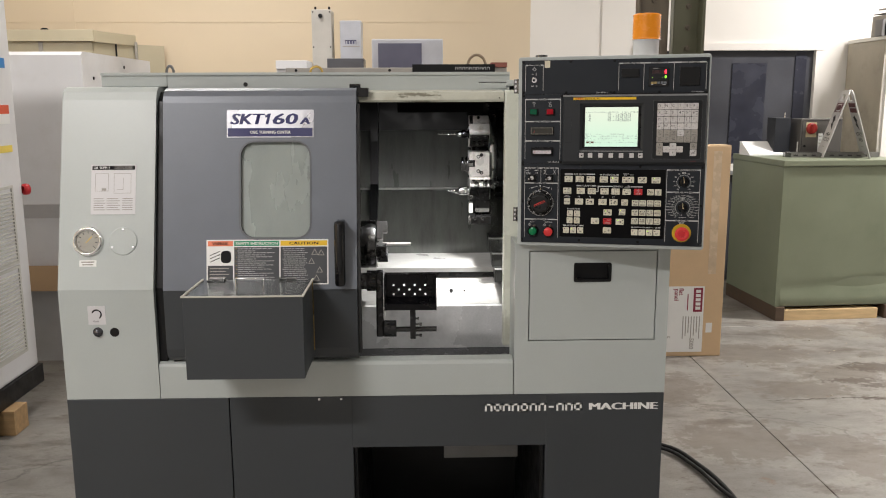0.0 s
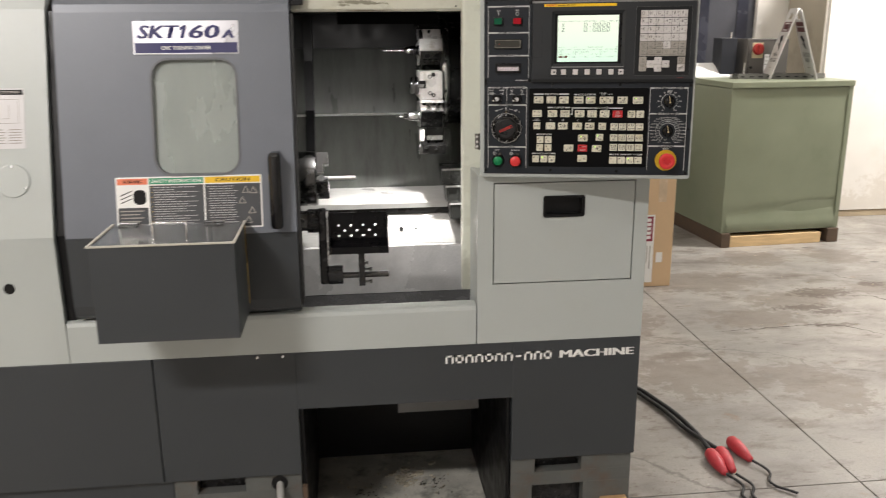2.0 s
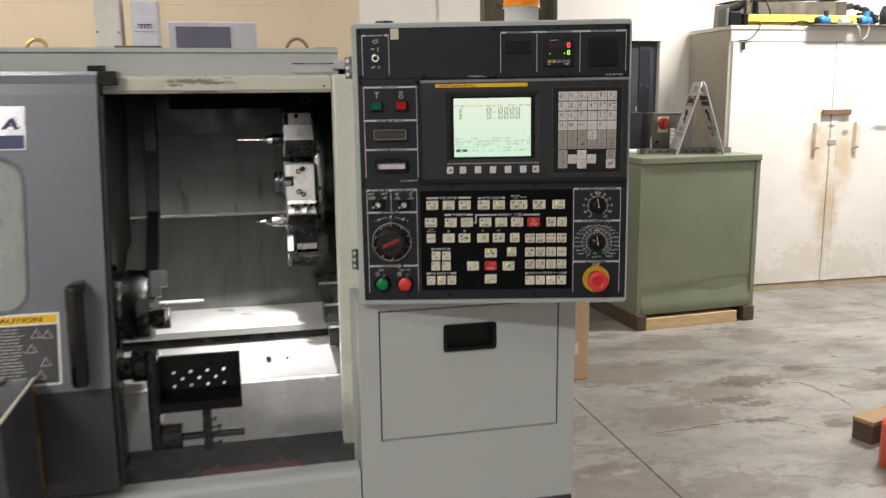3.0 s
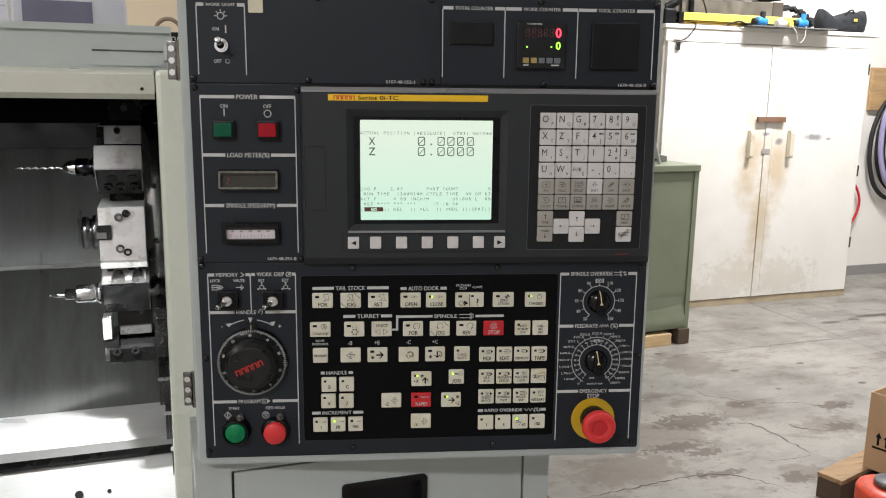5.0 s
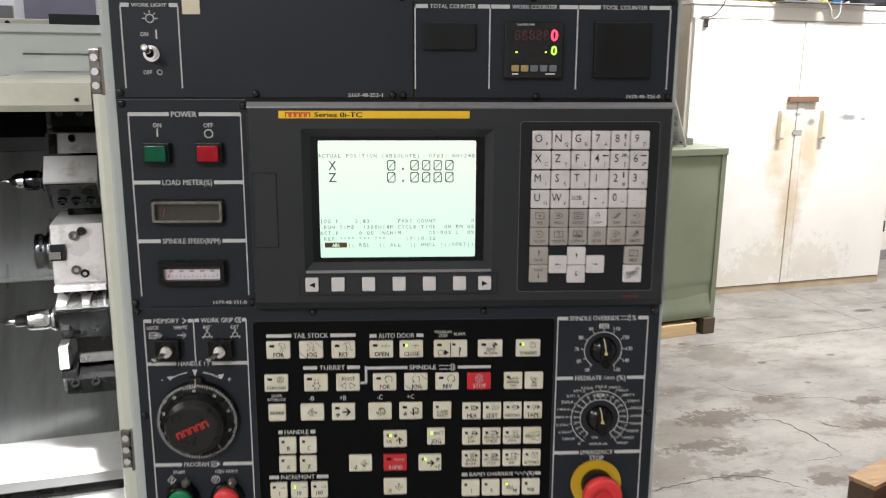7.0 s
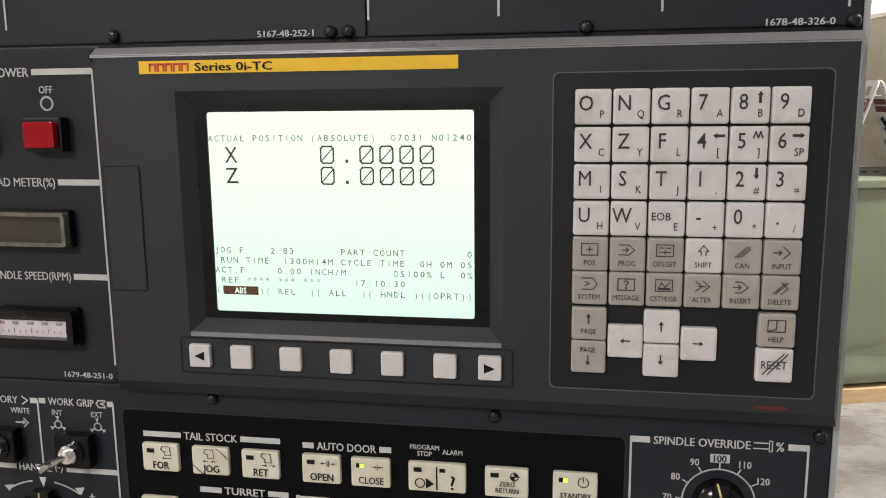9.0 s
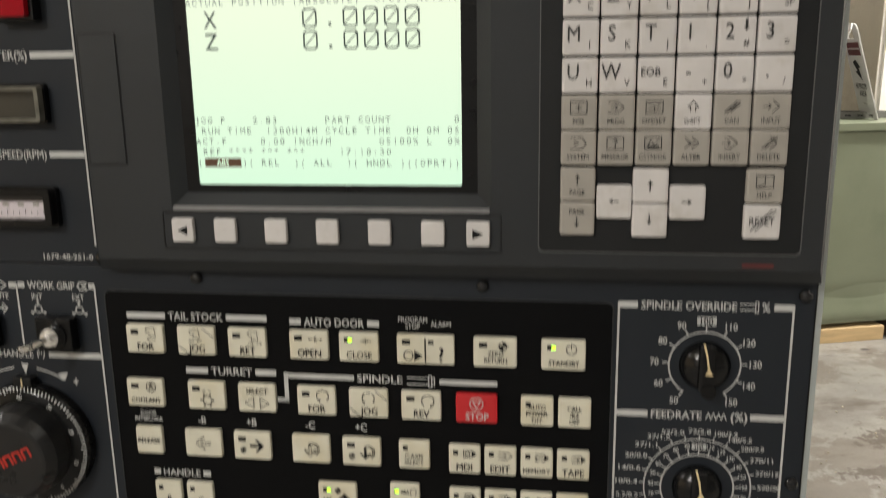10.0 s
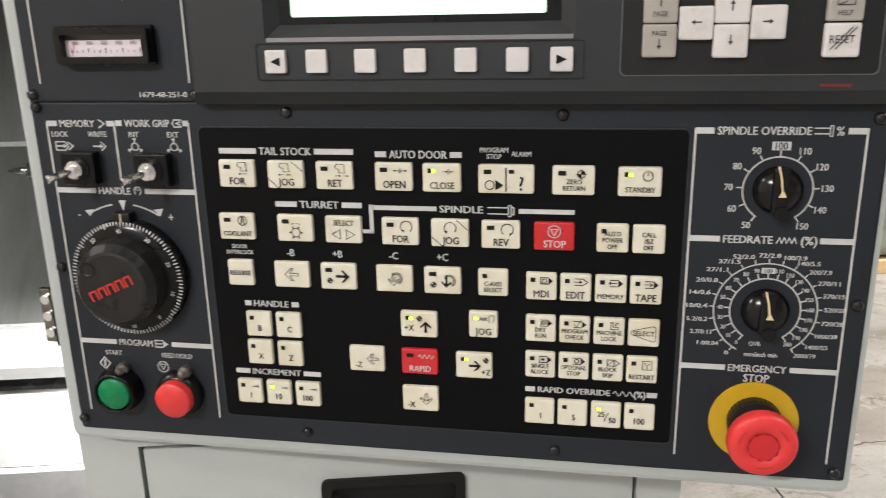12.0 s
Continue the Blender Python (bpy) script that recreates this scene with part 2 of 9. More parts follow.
WALL_WHITE = mat("white_wall_paint", (0.76, 0.73, 0.68), 0.75, var=0.04, scale=1.5, bump=0.05)
WALL_GREY = mat("grey_wall_paint", (0.36, 0.355, 0.35), 0.75, var=0.05, scale=1.5, bump=0.05)
BEIGE = mat("beige_machine_paint", (0.46, 0.41, 0.29), 0.45, var=0.05)


def concrete():
    """Worn workshop concrete: grey base, soft clouds, ragged brown stains, specks and hair cracks."""
    m = bpy.data.materials.new("stained_concrete")
    m.use_nodes = True
    nt = m.node_tree
    b = nt.nodes["Principled BSDF"]
    n, link = nt.nodes.new, nt.links.new
    geo = n("ShaderNodeNewGeometry")

    def noisy(scale, detail, rough, off=(0, 0, 0), stretch=(1, 1, 1)):
        mp = n("ShaderNodeMapping")
        mp.inputs["Location"].default_value, mp.inputs["Scale"].default_value = off, stretch
        link(geo.outputs["Position"], mp.inputs["Vector"])
        t = n("ShaderNodeTexNoise")
        t.inputs["Scale"].default_value, t.inputs["Detail"].default_value, t.inputs["Roughness"].default_value = scale, detail, rough
        link(mp.outputs[0], t.inputs["Vector"])
        return t

    def ranged(sock, lo, hi, a, c):
        r = n("ShaderNodeMapRange")
        for k, v in zip(("From Min", "From Max", "To Min", "To Max"), (lo, hi, a, c)):
            r.inputs[k].default_value = v
        link(sock, r.inputs["Value"])
        return r.outputs[0]

    def mixed(fac, a, colour):
        x = n("ShaderNodeMix")
        x.data_type = "RGBA"
        link(fac, x.inputs["Factor"])
        if isinstance(a, tuple):
            x.inputs["A"].default_value = (*a, 1)
        else:
            link(a, x.inputs["A"])
        x.inputs["B"].default_value = (*colour, 1)
        return x.outputs["Result"]

    clouds = noisy(0.9, 8, 0.6)
    grain = noisy(95, 5, 0.75)
    c = mixed(ranged(clouds.outputs["Fac"], 0.35, 0.68, 0, 1), (0.235, 0.224, 0.205), (0.345, 0.325, 0.292))
    c = mixed(ranged(grain.outputs["Fac"], 0.45, 0.70, 0, 0.5), c, (0.16, 0.155, 0.145))
    soft = noisy(1.7, 9, 0.62, (3.1, 1.7, 0), (1.0, 1.6, 1))
    c = mixed(ranged(soft.outputs["Fac"], 0.46, 0.68, 0, 0.85), c, (0.15, 0.135, 0.12))
    sharp = noisy(2.6, 10, 0.68, (7.3, 2.2, 0), (0.9, 1.9, 1))
    c = mixed(ranged(sharp.outputs["Fac"], 0.535, 0.68, 0, 0.85), c, (0.095, 0.074, 0.058))
    rust = noisy(5.0, 6, 0.6, (1.3, 9.2, 0))
    c = mixed(ranged(rust.outputs["Fac"], 0.66, 0.72, 0, 0.5), c, (0.20, 0.115, 0.06))
    fleck = noisy(34, 6, 0.7, (8.4, 3.3, 0), (0.8, 1.3, 1))
    where = noisy(3.1, 5, 0.6, (0.4, 6.6, 0))
    both = n("ShaderNodeMath")
    both.operation = "MULTIPLY"
    link(ranged(fleck.outputs["Fac"], 0.575, 0.63, 0, 0.75), both.inputs[0])
    link(ranged(where.outputs["Fac"], 0.46, 0.60, 0, 1), both.inputs[1])
    c = mixed(both.outputs[0], c, (0.11, 0.082, 0.062))
    spill = noisy(13, 5, 0.6, (4.4, 0.2, 0))
    blot = noisy(7.5, 8, 0.7, (2.2, 5.1, 0), (0.8, 1.7, 1))
    c = mixed(ranged(blot.outputs["Fac"], 0.570, 0.66, 0, 0.70), c, (0.105, 0.080, 0.062))
    c = mixed(ranged(spill.outputs["Fac"], 0.70, 0.73, 0, 0.6), c, (0.50, 0.48, 0.44))
    bend = n("ShaderNodeVectorMath")
    bend.operation = "MULTIPLY_ADD"
    link(noisy(2.2, 5, 0.6).outputs["Color"], bend.inputs[0])
    bend.inputs[1].default_value = (0.55, 0.55, 0.0)
    link(geo.outputs["Position"], bend.inputs[2])
    vor = n("ShaderNodeTexVoronoi")
    vor.feature = "DISTANCE_TO_EDGE"
    vor.inputs["Scale"].default_value = 0.40
    link(bend.outputs[0], vor.inputs["Vector"])
    crack = ranged(vor.outputs["Distance"], 0.0, 0.0032, 0.6, 0.0)
    c = mixed(crack, c, (0.05, 0.045, 0.04))
    link(c, b.inputs["Base Color"])
    link(ranged(soft.outputs["Fac"], 0.35, 0.7, 0.30, 0.6), b.inputs["Roughness"])
    bp = n("ShaderNodeBump")
    bp.inputs["Strength"].default_value, bp.inputs["Distance"].default_value = 0.25, 0.004
    link(grain.outputs["Fac"], bp.inputs["Height"])
    link(bp.outputs[0], b.inputs["Normal"])
    return m


CONCRETE = concrete()
smear(CONCRETE, [((4.52, 3.19, 0), (0.22, 0.22, 1)), ((4.31, 2.46, 0), (0.16, 0.13, 1)), ((4.63, 2.14, 0), (0.20, 0.12, 1)), ((3.70, 2.30, 0), (0.30, 0.16, 1)), ((4.09, 1.74, 0), (0.13, 0.10, 1)), ((3.35, 2.0, 0), (0.3, 0.16, 1)), ((2.7, 1.3, 0), (0.35, 0.25, 1)), ((3.2, 1.1, 0), (0.2, 0.3, 1)), ((3.3, 2.7, 0), (0.4, 0.22, 1)), ((2.5, 2.1, 0), (0.3, 0.3, 1)), ((3.9, 3.2, 0), (0.25, 0.2, 1)), ((1.2, 0.35, 0), (0.4, 0.4, 1))], (0.150, 0.126, 0.104), 0.62, 0.36, 12, 0.14, 14.0)
smear(CONCRETE, [((3.95, 2.40, 0), (0.20, 0.09, 1)), ((3.70, 2.15, 0), (0.16, 0.05, 1)), ((3.79, 2.06, 0), (0.09, 0.04, 1)), ((4.87, 2.36, 0), (0.11, 0.05, 1)), ((4.36, 2.52, 0), (0.08, 0.05, 1)), ((4.03, 1.72, 0), (0.08, 0.05, 1)), ((3.72, 1.85, 0), (0.14, 0.03, 1)), ((4.66, 2.12, 0), (0.10, 0.05, 1))], (0.085, 0.064, 0.050), 0.8, 0.42, 28, 0.14, 14.0)
smear(CONCRETE, [((4.70, 3.0, 0), (0.035, 0.022, 1)), ((4.74, 2.66, 0), (0.022, 0.02, 1)), ((6.13, 3.71, 0), (0.10, 0.035, 1)), ((6.37, 3.73, 0), (0.06, 0.03, 1)), ((6.60, 3.78, 0), (0.22, 0.04, 1)), ((4.43, 3.42, 0), (0.03, 0.02, 1)), ((4.9, 2.35, 0), (0.035, 0.018, 1)), ((5.2, 3.0, 0), (0.04, 0.02, 1)), ((5.3, 2.6, 0), (0.03, 0.02, 1))], (0.06, 0.052, 0.05), 0.9, 0.12, 25, 0.3)
ORANGE = mat("orange_red_paint", (0.70, 0.10, 0.04), 0.45, var=0.08)
YEL_PAINT = mat("yellow_level_paint", (0.78, 0.60, 0.10), 0.4)
BLUE = mat("blue_plastic", (0.03, 0.22, 0.55), 0.4)
CLOTH = mat("black_cloth", (0.015, 0.017, 0.02), 0.9, var=0.3, scale=30, bump=0.3)
STEEL_BEAM = mat("olive_painted_beam", (0.085, 0.085, 0.052), 0.5, var=0.15, scale=5, bump=0.05)

# ---- builders ----
def part(name, bm, material, parent=None, label="", smooth=False, m=None):
    me = bm
    if isinstance(bm, bmesh.types.BMesh):
        me = bpy.data.meshes.new(name)
        bm.normal_update()
        bm.to_mesh(me)
        bm.free()
    if smooth:
        me.polygons.foreach_set("use_smooth", [True] * len(me.polygons))
    me.materials.clear()
    me.materials.append(material)
    ob = new(name, me)
    if parent is not None:
        ob.parent = parent
    if m is not None:
        ob.matrix_local = m
    if label:
        ob["label"] = label
    return ob


def thing(name, label, category, group="", kind="", m=None):
    ob = new(name)
    ob.empty_display_size = 0.05
    if m is not None:
        ob.matrix_world = m
    return tagged(ob, label, category, group, kind)


def join(*bms):
    out = bmesh.new()
    for b in bms:
        me = bpy.data.meshes.new("tmp")
        b.to_mesh(me)
        b.free()
        out.from_mesh(me)
        bpy.data.meshes.remove(me)
    return out


def cuboid(x0, x1, y0, y1, z0, z1, bev=0.0, segs=2):
    bm = bmesh.new()
    bmesh.ops.create_cube(bm, size=1.0)
    for v in bm.verts:
        v.co = Vector(((x0 + x1) / 2 + v.co.x * (x1 - x0), (y0 + y1) / 2 + v.co.y * (y1 - y0), (z0 + z1) / 2 + v.co.z * (z1 - z0)))
    if bev:
        bmesh.ops.bevel(bm, geom=list(bm.edges), offset=bev, segments=segs, profile=0.6, affect="EDGES")
    return bm


def extrude(outline, lo, hi, axis="y", bev=0.0):
    """A closed outline in the two other axes, drawn out from lo to hi along axis."""
    def at(p, d):
        return {"x": (d, p[0], p[1]), "y": (p[0], d, p[1]), "z": (p[0], p[1], d)}[axis]
    bm = bmesh.new()
    a = [bm.verts.new(at(p, lo)) for p in outline]
    b = [bm.verts.new(at(p, hi)) for p in outline]
    n = len(outline)
    front = bm.faces.new(a)
    bm.faces.new(b[::-1])
    for i in range(n):
        bm.faces.new((a[i], b[i], b[(i + 1) % n], a[(i + 1) % n]))
    bmesh.ops.recalc_face_normals(bm, faces=list(bm.faces))
    if bev:
        bmesh.ops.bevel(bm, geom=list(front.edges), offset=bev, segments=2, profile=0.6, affect="EDGES")
    return bm


def rrect(x0, x1, z0, z1, r, n=4):
    pts = []
    for cx, cz, a0 in ((x1 - r, z1 - r, 0), (x0 + r, z1 - r, 90), (x0 + r, z0 + r, 180), (x1 - r, z0 + r, 270)):
        for i in range(n + 1):
            a = radians(a0 + 90 * i / n)
            pts.append((cx + r * math.cos(a), cz + r * math.sin(a)))
    return pts


def plate(x0, x1, z0, z1, y0, y1, r=0.002, bev=0.0, n=3):
    """A rounded plate whose front lies at y0."""
    return extrude(rrect(x0, x1, z0, z1, r, n), y0, y1, "y", bev)


def ring_plate(outer, inner, y0, y1):
    """A flat frame between two outlines of equal count, front at y0."""
    bm = bmesh.new()
    n = len(outer)
    rows = [[bm.verts.new((p[0], y, p[1])) for p in o] for o, y in ((outer, y0), (inner, y0), (inner, y1), (outer, y1))]
    for k in range(4):
        a, b = rows[k], rows[(k + 1) % 4]
        for i in range(n):
            bm.faces.new((a[i], a[(i + 1) % n], b[(i + 1) % n], b[i]))
    bmesh.ops.recalc_face_normals(bm, faces=list(bm.faces))
    return bm


def rod(p0, p1, r0, r1=None, segs=20, bev=0.0):
    r1 = r0 if r1 is None else r1
    p0, p1 = Vector(p0), Vector(p1)
    bm = bmesh.new()
    bmesh.ops.create_cone(bm, cap_ends=True, segments=segs, radius1=r0, radius2=r1, depth=(p1 - p0).length)
    if bev:
        rims = [e for e in bm.edges if abs(e.verts[0].co.z - e.verts[1].co.z) < 1e-6]
        bmesh.ops.bevel(bm, geom=rims, offset=bev, segments=2, profile=0.6, affect="EDGES")
    bm.transform(Matrix.Translation((p0 + p1) / 2) @ (p1 - p0).to_track_quat("Z", "Y").to_matrix().to_4x4())
    return bm


def turned(profile, origin, way, segs=32):
    """A body of revolution: profile of (radius, distance along way from origin)."""
    bm = bmesh.new()
    rings = []
    for r, h in profile:
        rings.append([bm.verts.new((r * math.cos(2 * math.pi * i / segs), r * math.sin(2 * math.pi * i / segs), h)) for i in range(segs)] if r > 1e-6 else [bm.verts.new((0, 0, h))])
    for a, b in zip(rings, rings[1:]):
        for i in range(segs):
            j = (i + 1) % segs
            if len(a) == 1 and len(b) > 1:
                bm.faces.new((a[0], b[j], b[i]))
            elif len(b) == 1 and len(a) > 1:
                bm.faces.new((a[i], a[j], b[0]))
            elif len(a) > 1:
                bm.faces.new((a[i], a[j], b[j], b[i]))
    bmesh.ops.recalc_face_normals(bm, faces=list(bm.faces))
    bm.transform(Matrix.Translation(origin) @ Vector(way).to_track_quat("Z", "Y").to_matrix().to_4x4())
    return bm


def curve_mesh(points, r, name="cable", close=False, smooth=True, res=6):
    cu = bpy.data.curves.new(name, "CURVE")
    cu.dimensions, cu.bevel_depth, cu.bevel_resolution, cu.resolution_u, cu.use_fill_caps = "3D", r, 2, res, True
    if smooth:
        sp = cu.splines.new("BEZIER")
        sp.bezier_points.add(len(points) - 1)
        for bp, p in zip(sp.bezier_points, points):
            bp.co, bp.handle_left_type, bp.handle_right_type = p, "AUTO", "AUTO"
    else:
        sp = cu.splines.new("POLY")
        sp.points.add(len(points) - 1)
        for q, p in zip(sp.points, points):
            q.co = (*p, 1)
    sp.use_cyclic_u = close
    ob = bpy.data.objects.new(name, cu)
    me = bpy.data.meshes.new_from_object(ob)
    me.name = name
    bpy.data.objects.remove(ob)
    bpy.data.curves.remove(cu)
    return me


GLYPHS = {}
BOLD = 0.0032


def glyphs(text, res=2):
    """The flat mesh of a line of text, its left end at 0, its capitals 1 high, and its width."""
    if text not in GLYPHS:
        cu = bpy.data.curves.new("text", "FONT")
        cu.body, cu.resolution_u, cu.size, cu.offset = text, res, 1.0, 0.0 if "M" in text else BOLD
        ob = bpy.data.objects.new("text", cu)
        me = bpy.data.meshes.new_from_object(ob)
        bpy.data.objects.remove(ob)
        bpy.data.curves.remove(cu)
        xs = [v.co.x for v in me.vertices] or [0, 1]
        GLYPHS[text] = (me, min(xs), max(xs))
    return GLYPHS[text]


CAP = 0.69


def legend(text, u, v, h, parent, material, y=-0.0004, width=None, align="c", name="legend", slant=0.0, turn=0.0, bold=0.035):
    """Lettering in the plane that faces -y: h is the height of capitals, (u, v) its middle or, with align l or r, its end."""
    me, lo, hi = glyphs(text)
    k = h / CAP
    kx = width / (hi - lo) if width else k * 0.86
    w = (hi - lo) * kx
    u0 = {"c": -w / 2, "l": 0, "r": -w}[align]
    a = radians(turn)
    out = me.copy()
    if bold:
        n, faces = len(me.vertices), [tuple(p.vertices) for p in me.polygons]
        co = [v.co.copy() for v in me.vertices]
        out.clear_geometry()
        out.from_pydata([(c.x - bold / 2, c.y, 0.0) for c in co] + [(c.x + bold / 2, c.y, 1.0) for c in co], [], faces + [tuple(i + n for i in f) for f in faces])
    for vert in out.vertices:
        lift = 0.00003 * vert.co.z if bold else 0.0
        x, z = u0 + (vert.co.x - lo) * kx, (vert.co.y - CAP / 2) * k
        x += slant * z
        vert.co = (u + x * math.cos(a) - z * math.sin(a), y - lift, v + x * math.sin(a) + z * math.cos(a))
    out.update()
    return part(name, out, material, parent)


def bar(u0, u1, v0, v1, parent, material, y=-0.0004, name="printed_bar"):
    bm = bmesh.new()
    bm.faces.new([bm.verts.new(p) for p in ((u0, y, v0), (u1, y, v0), (u1, y, v1), (u0, y, v1))])
    return part(name, bm, material, parent)


def stroke(pts, w, y=-0.0005):
    """A flat line of width w through points in the plane that faces -y."""
    bm = bmesh.new()
    for (x0, z0), (x1, z1) in zip(pts, pts[1:]):
        d = Vector((x1 - x0, z1 - z0))
        if d.length < 1e-9:
            continue
        d.normalize()
        nx, nz, ex, ez = -d.y * w / 2, d.x * w / 2, d.x * w / 2, d.y * w / 2
        bm.faces.new([bm.verts.new(p) for p in ((x0 - ex - nx, y, z0 - ez - nz), (x1 + ex - nx, y, z1 + ez - nz), (x1 + ex + nx, y, z1 + ez + nz), (x0 - ex + nx, y, z0 - ez + nz))])
    return bm


def arc(cx, cz, r, a0, a1, n=16):
    return [(cx + r * math.cos(radians(a0 + (a1 - a0) * i / n)), cz + r * math.sin(radians(a0 + (a1 - a0) * i / n))) for i in range(n + 1)]


def poly(pts, y=-0.0005):
    bm = bmesh.new()
    bm.faces.new([bm.verts.new((p[0], y, p[1])) for p in pts])
    bm.normal_update()
    for f in bm.faces:
        if f.normal.y > 0:
            f.normal_flip()
    return bm

# ---- the hall ----
WALL_Y, LEFT_X, RIGHT_X, REAR_Y = 5.0, -4.5, 9.5, -5.0


def setting(name, bm, material, label, category):
    return tagged(part(name, bm, material), label, category, kind="structure")


floor = setting("floor", cuboid(LEFT_X - 0.2, RIGHT_X + 0.2, REAR_Y - 0.2, WALL_Y + 0.2, -0.2, -0.012), CONCRETE, "stained grey concrete workshop floor with saw-cut joints", "floor")
ceiling = setting("ceiling", cuboid(LEFT_X - 0.2, RIGHT_X + 0.2, REAR_Y - 0.2, WALL_Y + 0.2, CEILING, CEILING + 0.1), WALL_WHITE, "plain white painted workshop ceiling overhead", "ceiling")
setting("wall_west", cuboid(LEFT_X - 0.2, LEFT_X, REAR_Y, WALL_Y, -0.01, CEILING), WALL_CREAM, "plain cream painted hall wall", "wall")
setting("wall_east", cuboid(RIGHT_X, RIGHT_X + 0.2, REAR_Y, WALL_Y, -0.01, CEILING), WALL_WHITE, "plain white painted hall wall", "wall")
# south wall is out of view; its grey cuts the light bounced onto the lathe
setting("wall_south", cuboid(LEFT_X - 0.2, RIGHT_X + 0.2, REAR_Y - 0.2, REAR_Y, -0.01, CEILING), WALL_GREY, "grey wall closing the unseen side of the hall", "wall")
setting("wall_north_cream", cuboid(LEFT_X - 0.2, 2.10, WALL_Y, WALL_Y + 0.2, -0.01, CEILING), WALL_CREAM, "cream painted panel wall behind the machines", "wall")
WX0, WX1, WZ0, WZ1 = 3.05, 4.725, 1.02, 2.15
white = join(cuboid(2.10, WX0, WALL_Y, WALL_Y + 0.2, -0.01, CEILING), cuboid(WX1, RIGHT_X + 0.2, WALL_Y, WALL_Y + 0.2, -0.01, CEILING),
             cuboid(WX0, WX1, WALL_Y, WALL_Y + 0.2, WZ1, CEILING), cuboid(WX0, WX1, WALL_Y, WALL_Y + 0.2, -0.01, WZ0))
setting("wall_north_white", white, WALL_WHITE, "white painted wall with a dark office window", "wall")
# thin seams of the wall panels
for sx in (-1.886, 0.62):
    setting("wall_trim", cuboid(sx - 0.008, sx + 0.008, WALL_Y - 0.004, WALL_Y - 0.001, 0, CEILING), WALL_CREAM, "thin cream cover strip on the wall", "trim")
setting("wall_trim", cuboid(2.735, 2.751, WALL_Y - 0.012, WALL_Y - 0.001, 0, CEILING), WALL_WHITE, "thin white cover strip on the wall", "trim")
setting("wall_trim", cuboid(LEFT_X, 1.75, WALL_Y - 0.003, WALL_Y - 0.001, 2.339, 2.341), WALL_CREAM, "thin horizontal wall panel seam", "trim")
setting("baseboard", cuboid(5.0, RIGHT_X, WALL_Y - 0.015, WALL_Y - 0.001, 0.0, 0.09), mat("grey_vinyl_base", (0.25, 0.24, 0.23), 0.6), "grey vinyl baseboard along the white wall", "baseboard")
# dark panel added behind the dark gap between flat carton and green cabinet
setting("wainscot", cuboid(2.75, 4.9, WALL_Y - 0.02, WALL_Y - 0.002, 0.0, 0.98), mat("dark_wainscot", (0.05, 0.052, 0.06), 0.5), "dark grey wall panel under the office window", "wall panel")
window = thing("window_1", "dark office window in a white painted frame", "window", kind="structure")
fw = 0.06
part("window_frame", join(cuboid(WX0, WX0 + fw, WALL_Y - 0.03, WALL_Y + 0.1, WZ0, WZ1), cuboid(WX1 - fw, WX1, WALL_Y - 0.03, WALL_Y + 0.1, WZ0, WZ1),
     cuboid(WX0, WX1, WALL_Y - 0.034, WALL_Y + 0.1, WZ1 - fw, WZ1), cuboid(WX0, WX1, WALL_Y - 0.034, WALL_Y + 0.1, WZ0, WZ0 + fw)), WALL_WHITE, window)
part("pane", cuboid(WX0 + fw, WX1 - fw, WALL_Y + 0.02, WALL_Y + 0.03, WZ0 + fw, WZ1 - fw), mat("dark_tinted_glass", (0.072, 0.074, 0.084), 0.14, var=0.35, scale=1.6, bump=0.0, spec=0.5), window)
# dark patches in front of the pane, painted in place of its reflections
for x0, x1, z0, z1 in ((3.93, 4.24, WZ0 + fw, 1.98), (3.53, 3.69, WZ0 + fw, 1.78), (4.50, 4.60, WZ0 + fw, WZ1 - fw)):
    part("reflection_patch", cuboid(x0, x1, WALL_Y + 0.010, WALL_Y + 0.019, z0, z1), mat("reflection_dark", (0.036, 0.038, 0.052), 0.25, var=0.3), window)
part("window_sill", cuboid(WX0 - 0.03, WX1 + 0.03, WALL_Y - 0.07, WALL_Y - 0.036, WZ0 - 0.03, WZ0), mat("grey_sill", (0.3, 0.3, 0.29), 0.5), window)

# ceiling fixtures over the floor
def tube_fixture(x, y):
    t = thing("ceiling_light", "white twin-tube fluorescent ceiling light", "ceiling light", "ceiling lights", m=pose(x, y, CEILING - 0.1))
    part("body", extrude([(-0.15, 0.1), (-0.09, 0.0), (0.09, 0.0), (0.15, 0.1)], -0.65, 0.65, "x"), WHITE_P, t)
    for k in (-0.06, 0.06):
        part("tube", rod((-0.6, k, -0.03), (0.6, k, -0.03), 0.013), glow("fluorescent_tube", (1.0, 0.95, 0.86), 6.0), t)


for lx, ly in TUBES:
    tube_fixture(lx, ly)

# steel column behind the lathe
col = thing("steel_column", "olive painted bolted steel column with a conduit", "column", kind="structure", m=pose(2.84, 3.1, 0))
RUSTY = mat("brown_worn_beam", (0.105, 0.085, 0.06), 0.55, var=0.25, scale=4, bump=0.08, stain=(0.05, 0.035, 0.025), stain_amount=0.6, stain_scale=6, stretch=(3, 3, 0.6))
part("web", cuboid(-0.035, 0.128, -0.005, 0.005, 0, CEILING), STEEL_BEAM, col)
part("flange", cuboid(0.126, 0.146, -0.1, 0.1, 0, CEILING, 0.003), STEEL_BEAM, col)
part("flange", cuboid(-0.262, -0.062, 0.02, 0.04, 0, CEILING, 0.003), RUSTY, col)
part("flange_edge", cuboid(-0.275, -0.262, -0.03, 0.06, 0, CEILING, 0.002), RUSTY, col)
